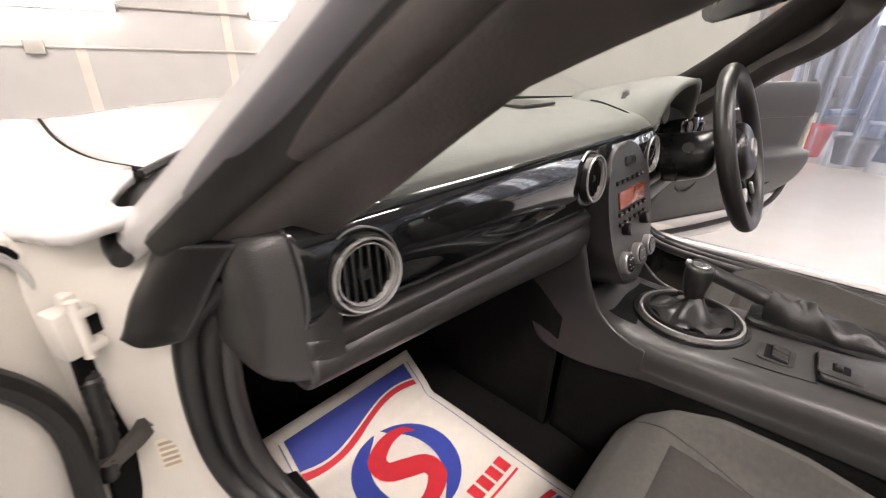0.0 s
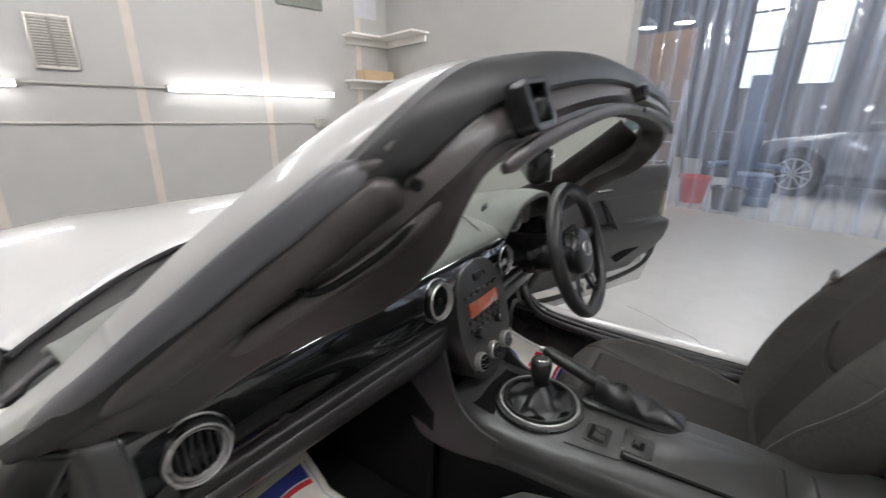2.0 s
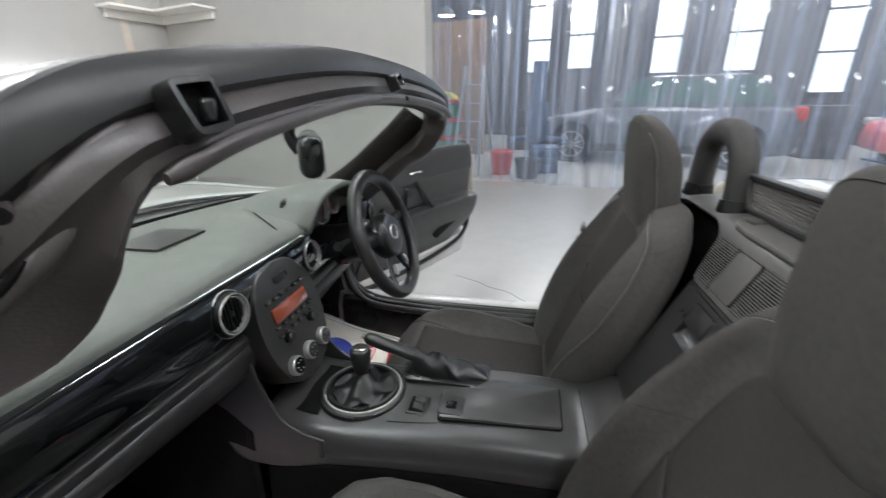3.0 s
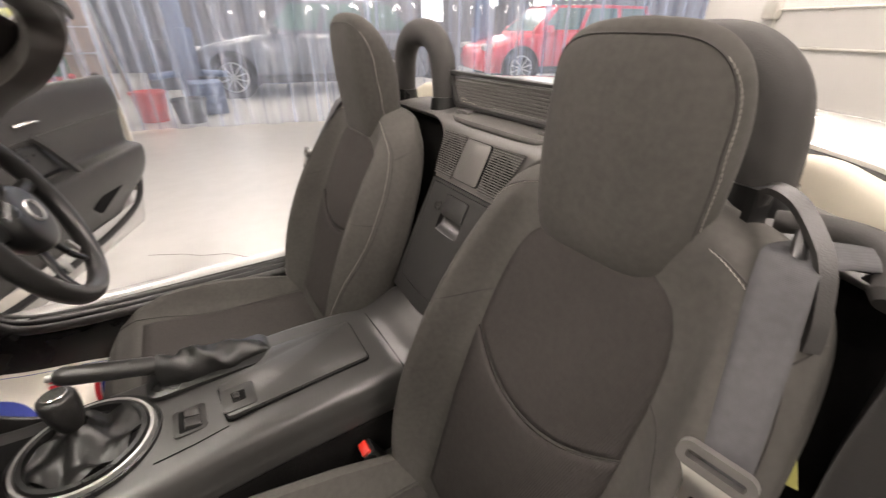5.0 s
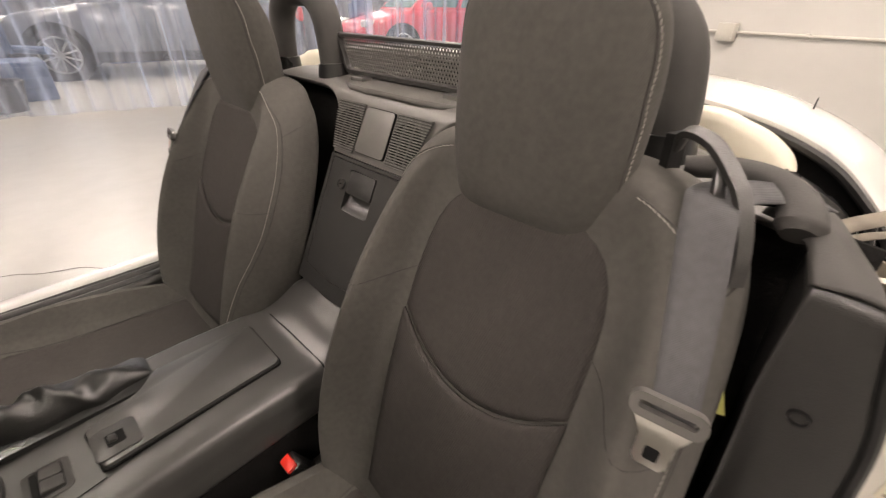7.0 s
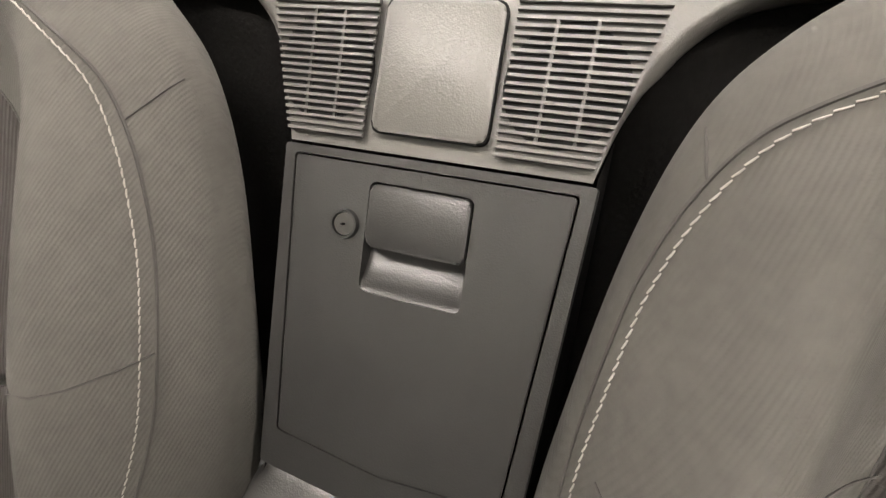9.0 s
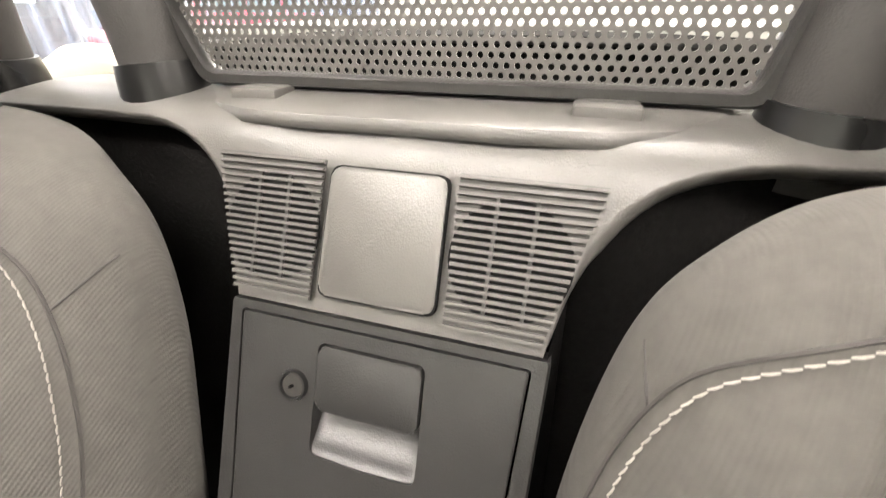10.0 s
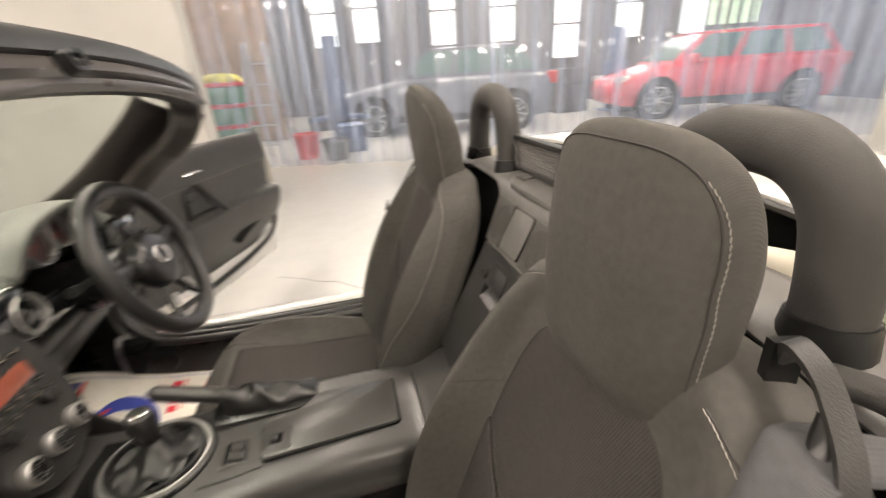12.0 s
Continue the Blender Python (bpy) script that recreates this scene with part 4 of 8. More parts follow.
bridge(bm, frame_rows([(-0.036, -0.030), (-0.049, -0.037), (-0.055, -0.052), (-0.049, -0.074), (-0.053, -0.088), (-0.050, -0.098), (-0.036, -0.107), (-0.006, -0.106), (0.004, -0.085), (-0.010, -0.044)],
                      [(-0.014, -0.020), (-0.034, -0.028), (-0.040, -0.038), (-0.034, -0.048), (-0.037, -0.054), (-0.031, -0.064), (-0.010, -0.070), (0.018, -0.066), (0.034, -0.048), (0.010, -0.024)], foot=0.012, head=0.030)[6:-6], True, True)
part("pillar_trim", bm, HOODLINER, body, "dark padded pillar and header trim")

# windscreen glass
bm = bm_new()
def pane_row(x, y0, y1, z0, z1):
    """Half width x; y and z at the edge and in the middle."""
    return [V(q * x, y1 + (y0 - y1) * abs(q) ** 2.4, z1 + (z0 - z1) * abs(q) ** 2.4) for q in (-1, -0.75, -0.45, 0, 0.45, 0.75, 1)]


surface(bm, [pane_row(0.678, 0.625, 0.885, 0.832, 0.882), pane_row(0.634, 0.440, 0.66, 0.935, 1.00), pane_row(0.588, 0.310, 0.45, 1.042, 1.105), pane_row(0.530, 0.225, 0.235, 1.118, 1.182)], 30, 20)
part("windscreen", bm, GLASS, body, "clear laminated windscreen")

# padded covers from the pillar trim to the glass
PANE = [(0.668, 0.585, 0.835, 0.852, 0.905), (0.634, 0.440, 0.66, 0.935, 1.00), (0.588, 0.310, 0.45, 1.042, 1.105), (0.540, 0.240, 0.28, 1.106, 1.168)]
for s in (-1, 1):
    bm = bm_new()
    rows = []
    for (x, y0, y1, z0, z1), inner in zip(PANE, (0.872, 0.872, 0.850, 0.780)):
        row = []
        for q, deep in ((inner, 0.004), (inner + 0.006, 0.013), (inner + 0.033, 0.022), (0.95, 0.030), (1.0, 0.036), (1.02, 0.046)):
            f = q ** 2.4
            row.append(V(s * q * x, y1 + (y0 - y1) * f, z1 + (z0 - z1) * f) + V(-0.40 * s, -0.60, -0.70) * deep)
        rows.append(row)
    surface(bm, rows, 24, 16)
    thick(part("pillar_cover", bm, HOODLINER, body, "dark padded pillar cover"), 0.004)

# door jambs, sills, floor pan
for s in (-1, 1):
    bm = bm_new()
    rows = []
    for z, x0, y0, x1, y1 in ((0.830, -0.690, 0.630, -0.800, 0.680), (0.76, -0.700, 0.605, -0.810, 0.690), (0.66, -0.705, 0.612, -0.815, 0.700), (0.55, -0.704, 0.628, -0.82, 0.705), (0.46, -0.695, 0.610, -0.82, 0.700), (0.40, -0.67, 0.56, -0.82, 0.69), (0.33, -0.66, 0.53, -0.82, 0.68)):
        rows.append([V(s * -1 * x, y, z) for x, y in ((x0 + 0.06, y0 - 0.03), (x0 + 0.01, y0 - 0.012), (x0 - 0.012, y0 + 0.004), ((x0 + x1) / 2 - 0.005, (y0 + y1) / 2 + 0.004), (x1, y1))])
    surface(bm, rows, 18, 20)
    thick(part("door_jamb", bm, PAINT_MATT, body, "cream-white painted door jamb"), 0.012)
    bm = bm_new()
    prof = [(0.60, 0.25), (0.606, 0.42), (0.630, 0.458), (0.645, 0.464), (0.678, 0.458), (0.74, 0.375), (0.80, 0.33), (0.82, 0.22), (0.80, 0.16)]
    bridge(bm, [[V(s * x, y, z) for x, z in prof] for y in (0.60, 0.3, 0.0, -0.3, -0.40)], True, True)
    part("door_sill", bm, PAINT, body, "white painted door sill")
    bm = bm_new()
    bridge(bm, [[V(s * x, y, z) for x, z in ((0.598, 0.24), (0.597, 0.42), (0.606, 0.446), (0.626, 0.456), (0.632, 0.450), (0.604, 0.436))] for y in (0.58, 0.3, 0.0, -0.3, -0.40)], True, True)
    part("sill_trim", bm, PLASTIC_SMOOTH, body, "black sill trim")
    # rubber seal and trim lip round the door opening
    for dx, dy, dz, r, m, nm in ((0.0, 0.0, 0.0, 0.013, RUBBER, "aperture_seal"), (-0.018, -0.010, -0.004, 0.011, RUBBER, "seal_lip"), (-0.034, -0.012, -0.012, 0.012, PLASTIC, "seal_trim")):
        bm = bm_new()
        tube(bm, crom([V(s * (0.655 + dx), 0.515 + dy, 0.790), V(s * (0.682 + dx), 0.572 + dy, 0.725), V(s * (0.690 + dx), 0.592 + dy, 0.62), V(s * (0.684 + dx), 0.585 + dy, 0.52), V(s * (0.662 + dx), 0.53 + dy, 0.466 + dz), V(s * (0.632 + dx), 0.42, 0.446 + dz), V(s * (0.618 + dx), 0.15, 0.442 + dz), V(s * (0.618 + dx), -0.15, 0.442 + dz), V(s * (0.630 + dx), -0.33, 0.460 + dz)], 60), r, 10)
        part(nm, bm, m, body, "black rubber door opening seal" if dx == 0 else "")
    # kick panel
    bm = bm_new()
    surface(bm, [[V(s * 0.690, 0.585, 0.74), V(s * 0.655, 0.63, 0.74), V(s * 0.645, 0.86, 0.74)], [V(s * 0.690, 0.592, 0.62), V(s * 0.650, 0.65, 0.60), V(s * 0.64, 0.86, 0.6)], [V(s * 0.682, 0.58, 0.50), V(s * 0.640, 0.62, 0.45), V(s * 0.63, 0.86, 0.4)], [V(s * 0.64, 0.5, 0.44), V(s * 0.615, 0.56, 0.36), V(s * 0.61, 0.86, 0.25)], [V(s * 0.60, 0.46, 0.40), V(s * 0.605, 0.52, 0.25), V(s * 0.605, 0.86, 0.22)]], 14, 20)
    thick(part("kick_panel", bm, PLASTIC_SMOOTH, body, "black kick panel"), 0.006)
    # black sail cover at the foot of the pillar
    bm = bm_new()
    surface(bm, [[V(s * 0.727, 0.600, 0.722), V(s * 0.722, 0.592, 0.735), V(s * 0.712, 0.585, 0.760), V(s * 0.698, 0.570, 0.790), V(s * 0.690, 0.555, 0.815)],
                 [V(s * 0.716, 0.585, 0.715), V(s * 0.706, 0.568, 0.735), V(s * 0.698, 0.555, 0.770), V(s * 0.688, 0.540, 0.80), V(s * 0.680, 0.52, 0.825)],
                 [V(s * 0.690, 0.560, 0.722), V(s * 0.682, 0.545, 0.738), V(s * 0.672, 0.525, 0.77), V(s * 0.664, 0.505, 0.80), V(s * 0.655, 0.48, 0.83)]], 16, 14)
    thick(part("sail_cover", bm, PLASTIC_SMOOTH, body, "black moulded pillar foot cover"), 0.010, 0)
bm = bm_new()
rbox(bm, V(0, 0.05, 0.225), (1.2, 1.4, 0.04), 0.0)
part("floor_pan", bm, CARPET, body, "black carpeted floor", smooth=0)
bm = bm_new()
for s in (-1, 1):
    bridge(bm, [[V(s * x, 0.70, 0.215), V(s * x, 0.80, 0.285), V(s * x, 0.87, 0.38), V(s * x, 0.88, 0.66)] for x in (0.12, 0.66)])
thick(part("toe_board", bm, CARPET, body, "black carpeted toe board"), 0.02)
# left jamb fittings: bump stop, hinge, check strap with its boot, label
for s in (-1, 1):
    # black strip laid on the jamb draws the shade of the door gap
    bm = bm_new()
    sweep(bm, crom([V(s * 0.752, 0.630, 0.715), V(s * 0.755, 0.634, 0.66), V(s * 0.757, 0.636, 0.60), V(s * 0.764, 0.641, 0.53), V(s * 0.773, 0.646, 0.46), V(s * 0.780, 0.648, 0.40)], 24), [(-0.013, -0.006), (-0.013, 0.003), (0.013, 0.003), (0.013, -0.006)], up=(-0.3 * s, -1, 0))
    part("jamb_gap_shade", bm, CAVITY, body, "black strip for the shaded gap behind the door hinge")
bm = bm_new()
tube(bm, crom([V(-0.756, 0.640, 0.685), V(-0.760, 0.630, 0.66), V(-0.764, 0.628, 0.60), V(-0.775, 0.636, 0.55)], 30), [0.008 + 0.0015 * (k % 2) for k in range(30)], 12)
part("loom_boot", bm, RUBBER, body, "black ribbed wiring boot")
bm = bm_new()
tube(bm, [V(-0.706, 0.620, 0.806), V(-0.709, 0.603, 0.802), V(-0.712, 0.588, 0.798)], [0.013, 0.012, 0.008], 16)
part("bump_stop", bm, RUBBER, body, "black rubber bump stop")
bm = bm_new()
HR = Matrix.Rotation(0.35, 3, "Z")
rbox(bm, V(-0.738, 0.634, 0.736), (0.046, 0.014, 0.062), 0.004, HR)
rbox(bm, V(-0.750, 0.620, 0.754), (0.016, 0.034, 0.010), 0.003, HR)
rbox(bm, V(-0.750, 0.620, 0.720), (0.016, 0.034, 0.010), 0.003, HR)
tube(bm, [V(-0.752, 0.608, 0.710), V(-0.752, 0.608, 0.766)], 0.0055, 12)
hin = part("hinge", bm, PAINT_MATT, body, "cream-painted door hinge")
bm = bm_new()
rbox(bm, V(-0.763, 0.614, 0.737), (0.018, 0.024, 0.046), 0.004, HR)
part("hinge_leaf", bm, PAINT_MATT, hin)
bm = bm_new()
rbox(bm, V(-0.745, 0.621, 0.737), (0.012, 0.020, 0.020), 0.003, HR)
part("hinge_gap", bm, CAVITY, hin)
for z in (0.727, 0.752):
    bm = bm_new()
    disc(bm, V(-0.727, 0.628, z), V(-0.34, -0.94, 0), 0.0065, 0.008, 6)
    part("hinge_bolt", bm, PAINT_MATT, hin)
bm = bm_new()
sweep(bm, crom([V(-0.722, 0.630, 0.607), V(-0.742, 0.622, 0.592), V(-0.772, 0.628, 0.572)], 10), [(-0.004, -0.011), (0.004, -0.011), (0.004, 0.011), (-0.004, 0.011)])
tube(bm, [V(-0.724, 0.618, 0.607), V(-0.718, 0.634, 0.607)], 0.011, 12)
part("check_strap", bm, material("dull_metal", (0.12, 0.11, 0.10), 0.45, metal=0.8, vary=0.2, scale=60), body, "dark steel door check strap")
bm = bm_new()
prism(bm, rounded(0.020, 0.044, 0.001), plane_at(V(-0.7225, 0.6185, 0.553), V(0.93, -0.36, 0.0), V(0.05, 0.03, 1)), 0.0006)
lab = part("label", bm, LABELM, body, "small printed paper label")
for k in range(5):
    bm = bm_new()
    prism(bm, rounded(0.016, 0.004, 0.0005, 1), plane_at(V(-0.7225, 0.6185, 0.553), V(0.93, -0.36, 0.0), V(0.05, 0.03, 1)) @ Matrix.Translation((0, 0.0155 - 0.0078 * k, 0.0006)), 0.0004)
    part("print_bar", bm, INK_GREY, lab)

# rear deck, wings and tail: the deck's front edge arches round the roof well
RIM = [(-0.70, -0.56, 0.770), (-0.664, -0.60, 0.825), (-0.609, -0.62, 0.888), (-0.54, -0.63, 0.934), (-0.416, -0.64, 0.963), (-0.2, -0.65, 0.978), (0, -0.655, 0.982)]
RIM = [V(*p) for p in RIM]
RIM = RIM + mir(RIM[:-1])[::-1]
rows = [[p + V(0, 0.012, -0.020) for p in RIM], RIM]
for dy, k, fall in ((-0.18, 0.995, 0.0), (-0.42, 0.97, 0.03), (-0.70, 0.92, 0.08), (-0.98, 0.85, 0.16), (-1.10, 0.80, 0.30)):
    rows.append([V(p.x * k * (1.0 if abs(p.x) < 0.6 else 1.03), p.y + dy, p.z - fall) for p in RIM])
bm = bm_new()
surface(bm, rows, 60, 36)
thick(part("rear_deck", bm, PAINT, body, "white rear deck panel"), 0.010)
for s in (-1, 1):
    rows = []
    for y, xi, zi, xc, zc, xo, zo in ((-0.40, -0.730, 0.78, -0.775, 0.775, -0.822, 0.70), (-0.58, -0.705, 0.79, -0.77, 0.805, -0.836, 0.71), (-0.80, -0.69, 0.80, -0.765, 0.815, -0.848, 0.72), (-1.05, -0.68, 0.80, -0.755, 0.815, -0.850, 0.72), (-1.35, -0.64, 0.77, -0.73, 0.775, -0.82, 0.69), (-1.62, -0.56, 0.70, -0.66, 0.69, -0.74, 0.60)):
        rows.append([V(s * -x, y, z) for x, z in ((xi, zi), ((xi + xc) / 2, max(zi, zc) + 0.002), (xc, zc), (xo, zo), (xo, zo - 0.2), (xo, zo - 0.42))])
    bm = bm_new()
    surface(bm, rows, 22, 30)
    thick(part("rear_wing", bm, PAINT, body), 0.010)
    bm = bm_new()
    rows = []
    for z, y in ((0.79, -0.385), (0.66, -0.39), (0.50, -0.40), (0.36, -0.38), (0.28, -0.33)):
        rows.append([V(s * 0.655, y + 0.025, z), V(s * 0.70, y + 0.005, z), V(s * 0.78, y - 0.005, z), V(s * 0.822, y - 0.015, z)])
    surface(bm, rows, 10, 12)
    thick(part("rear_jamb", bm, PAINT_MATT, body, "cream-white painted rear door jamb"), 0.012)
bm = bm_new()
rbox(bm, V(0, -0.80, 0.58), (1.30, 0.56, 0.3), 0.02)
part("roof_well", bm, CAVITY, body, "black roof storage well")
# bumpers that close the nose and the tail
for name, levels, back in (("front_bumper", ((0.605, 2.19, 0.60), (0.56, 2.245, 0.70), (0.48, 2.275, 0.77), (0.38, 2.28, 0.795), (0.28, 2.265, 0.79), (0.20, 2.21, 0.76)), 1.80),
                           ("rear_bumper", ((0.70, -1.735, 0.56), (0.66, -1.775, 0.66), (0.56, -1.805, 0.745), (0.44, -1.81, 0.775), (0.32, -1.795, 0.77), (0.22, -1.74, 0.74)), -1.42)):
    bm = bm_new()
    surface(bm, [[V(x * h, back + (y - back) * f, z) for x, f in ((-1.0, 0.0), (-1.0, 0.45), (-0.94, 0.78), (-0.72, 0.94), (-0.36, 0.99), (0, 1.0), (0.36, 0.99), (0.72, 0.94), (0.94, 0.78), (1.0, 0.45), (1.0, 0.0))] for z, y, h in levels], 50, 20)
    thick(part(name, bm, PAINT, body, "white painted bumper"), 0.008)
# black liner under the deck's edge
bm = bm_new()
surface(bm, [[p + V(0, 0.006, -0.021) for p in RIM], [V(p.x * 0.985, p.y - 0.01, p.z - 0.06) for p in RIM], [V(p.x * 0.95, -0.68, 0.5 * p.z + 0.34) for p in RIM], [V(p.x * 0.95, -0.70, 0.66) for p in RIM]], 60, 14)
part("well_liner", bm, CAVITY, body, "black roof well liner")
bm = bm_new()
tube(bm, crom([p + V(0, 0.013, -0.016) for p in RIM], 80), 0.0065, 8)
part("deck_seal", bm, RUBBER, body, "black rubber seal along the deck's edge")
# pale folded roof panel lying in its well
TOP = [(-0.537, 0.892), (-0.531, 0.912), (-0.513, 0.930), (-0.481, 0.945), (-0.415, 0.957), (-0.25, 0.925), (0.0, 0.895)]
PANEL = [[V(x, -0.618, z - 0.034) for x, z in TOP], [V(x, -0.598, z - 0.007) for x, z in TOP], [V(x, -0.578, z) for x, z in TOP], [V(x, -0.556, z - 0.016) for x, z in TOP], [V(x, -0.546, 0.82) for x, z in TOP]]
bm = bm_new()
surface(bm, [r + mir(r[:-1])[::-1] for r in PANEL], 60, 20)
thick(part("roof_panel", bm, material("cream_panel", (0.58, 0.54, 0.44), 0.45, vary=0.08, scale=9), body, "cream folded roof panel in its well"), 0.01)
for s in (-1, 1):
    for y in (1.33, -1.0):
        bm = wheel_mesh(V(s * 0.74, y, 0.31), V(1, 0, 0), 0.31)
        part("tyre", bm, RUBBER, body)


# quarter trims beside the seats
for s in (-1, 1):
    q = thing("quarter_trim", "black moulded quarter trim behind the door opening", "trim panel", "quarter trims")
    bm = bm_new()
    rows = []
    for z, pts in ((0.879, ((0.570, -0.44), (0.5755, -0.364), (0.582, -0.356), (0.602, -0.354), (0.621, -0.354), (0.628, -0.360))), (0.777, ((0.572, -0.44), (0.5765, -0.362), (0.583, -0.354), (0.615, -0.350), (0.650, -0.346), (0.656, -0.352))),
                   (0.70, ((0.578, -0.44), (0.582, -0.361), (0.589, -0.353), (0.622, -0.347), (0.658, -0.342), (0.664, -0.348))), (0.60, ((0.584, -0.44), (0.588, -0.36), (0.595, -0.352), (0.630, -0.345), (0.664, -0.338), (0.670, -0.344))), (0.45, ((0.584, -0.43), (0.588, -0.35), (0.595, -0.343), (0.63, -0.334), (0.660, -0.325), (0.666, -0.33)))):
        rows.append([V(s * x, y, z) for x, y in pts])
    surface(bm, rows, 30, 30)
    thick(part("panel", bm, PLASTIC, q), 0.004)
    bm = bm_new()
    surface(bm, [[V(s * x, y, z) for x, y, z in ((0.5755, -0.358, 0.877), (0.570, -0.368, 0.888), (0.5635, -0.385, 0.898), (0.548, -0.41, 0.900), (0.527, -0.43, 0.898))],
                 [V(s * x, y, z) for x, y, z in ((0.580, -0.353, 0.881), (0.575, -0.364, 0.892), (0.568, -0.384, 0.904), (0.552, -0.411, 0.907), (0.531, -0.432, 0.906))],
                 [V(s * x, y, z) for x, y, z in ((0.598, -0.353, 0.884), (0.591, -0.372, 0.895), (0.582, -0.395, 0.906), (0.566, -0.418, 0.911), (0.545, -0.438, 0.912))],
                 [V(s * x, y, z) for x, y, z in ((0.617, -0.353, 0.883), (0.610, -0.383, 0.889), (0.598, -0.418, 0.893), (0.578, -0.445, 0.906), (0.556, -0.46, 0.912))],
                 [V(s * x, y, z) for x, y, z in ((0.622, -0.357, 0.876), (0.616, -0.388, 0.880), (0.604, -0.426, 0.880), (0.584, -0.455, 0.89), (0.562, -0.47, 0.90))]], 26, 24)
    thick(part("upper_trim", bm, HOOPM, q, "grey moulded shoulder piece"), 0.004)
    bm = bm_new()
    surface(bm, [[V(s * 0.622, -0.372, 0.868), V(s * 0.650, -0.388, 0.848), V(s * 0.676, -0.41, 0.822)], [V(s * 0.642, -0.366, 0.820), V(s * 0.670, -0.377, 0.803), V(s * 0.70, -0.40, 0.780)], [V(s * 0.655, -0.366, 0.775), V(s * 0.69, -0.376, 0.762), V(s * 0.735, -0.393, 0.745)]], 14, 14)
    thick(part("outer_trim", bm, TRIM, q, "grey trim at the striker face"), 0.006)
    bm = bm_new()
    tube(bm, crom([V(s * 0.628, -0.354, 0.878), V(s * 0.641, -0.349, 0.825), V(s * 0.656, -0.345, 0.765), V(s * 0.668, -0.338, 0.65)], 20), 0.0055, 8)
    part("edge_seal", bm, RUBBER, q)
    bm = bm_new()
    ringband(bm, V(s * 0.613, -0.3485, 0.765), V(0, 1, 0.05), 0.007, 0.003, 0.004, 24)
    part("screw_cap", bm, PLASTIC_SMOOTH, q, "round screw cap")
    # belt tower cover
    c = thing("belt_tower_cover", "black rounded belt tower cover on the shelf", "cover", "belt tower covers")
    bm = bm_new()
    line = crom([V(s * x, y, z) for x, y, z in ((0.452, -0.438, 0.921), (0.485, -0.445, 0.926), (0.518, -0.441, 0.926), (0.542, -0.424, 0.921), (0.554, -0.403, 0.912), (0.557, -0.388, 0.901))], 36)
    tube(bm, line, [0.0125 + 0.0075 * (k / 35) ** 1.5 - 0.007 * max(0.0, (k - 32) / 3) for k in range(36)], 18, flat=0.85)
    part("cover", bm, HOOPM, c)
    bm = bm_new()
    rbox(bm, V(s * 0.522, -0.408, 0.9165), (0.044, 0.018, 0.006), 0.002, Matrix.Rotation(-0.45 * s, 3, "Z"))
    part("belt_slot", bm, CAVITY, c, "dark belt slot")
# frame, hoses and brackets in the well beside the left hoop
for pts, r, m in (([V(-0.52, -0.56, 0.90), V(-0.58, -0.60, 0.86), V(-0.63, -0.62, 0.80)], 0.012, PLASTIC_SMOOTH), ([V(-0.50, -0.60, 0.86), V(-0.56, -0.62, 0.83), V(-0.60, -0.60, 0.77)], 0.008, STEEL), ([V(-0.56, -0.52, 0.86), V(-0.60, -0.54, 0.84), V(-0.64, -0.53, 0.80)], 0.010, RUBBER)):
    bm = bm_new()
    tube(bm, crom(pts, 12), r, 8)
    part("roof_linkage", bm, m, body, "dark roof frame linkage")
for pts, r, m in (([V(-0.585, -0.545, 0.868), V(-0.602, -0.55, 0.850), V(-0.622, -0.552, 0.846)], 0.006, STEEL), ([V(-0.59, -0.53, 0.842), V(-0.61, -0.535, 0.838), V(-0.64, -0.54, 0.815)], 0.007, RUBBER), ([V(-0.612, -0.56, 0.872), V(-0.618, -0.556, 0.850), V(-0.630, -0.55, 0.828)], 0.005, PLASTIC_SMOOTH)):
    bm = bm_new()
    tube(bm, crom(pts, 12), r, 8)
    part("hose", bm, m, body, "small hose and clip in the roof well")
DUSTY = material("dusty_plastic", (0.15, 0.128, 0.10), 0.7, vary=0.3, scale=40)
bm = bm_new()
rim = [(a * 0.5, b * 0.5) for a, b in rounded(0.104, 0.104, 0.02, 3)]
bridge(bm, [[V(-0.632 + x * k, -0.490 + y * k, z) for x, y in rim] for k, z in ((0.85, 0.800), (0.98, 0.850), (1.02, 0.853), (0.92, 0.852), (0.80, 0.806))], True, True)
part("well_tray", bm, DUSTY, body, "dusty grey plastic tray in the roof well")
bm = bm_new()
disc(bm, V(-0.634, -0.490, 0.834), V(0.1, 0.1, 1), 0.014, 0.016, 20, bevel=0.003)
part("tray_cap", bm, PAINT_MATT, body, "small pale cap in the tray")
for pts, r in (([V(-0.570, -0.480, 0.866), V(-0.590, -0.505, 0.880), V(-0.618, -0.525, 0.893)], 0.010), ([V(-0.592, -0.515, 0.860), V(-0.612, -0.53, 0.868), V(-0.632, -0.54, 0.874)], 0.006)):
    bm = bm_new()
    tube(bm, crom(pts, 14), r, 10, flat=0.45)
    part("roof_arm", bm, DUSTY, body, "dusty roof frame arm")
bm = bm_new()
prism(bm, rounded(0.045, 0.030, 0.001), plane_at(V(-0.700, -0.3635, 0.735), V(-0.97, -0.2, 0.0), V(0, 0, 1)), 0.0005)
lab = part("label", bm, LABELM, body, "small printed paper label")
for k in range(4):
    bm = bm_new()
    prism(bm, rounded(0.038, 0.0035, 0.0005, 1), plane_at(V(-0.700, -0.3635, 0.735), V(-0.97, -0.2, 0.0), V(0, 0, 1)) @ Matrix.Translation((0, 0.010 - 0.0066 * k, 0.0005)), 0.0004)
    part("print_bar", bm, INK_GREY, lab)
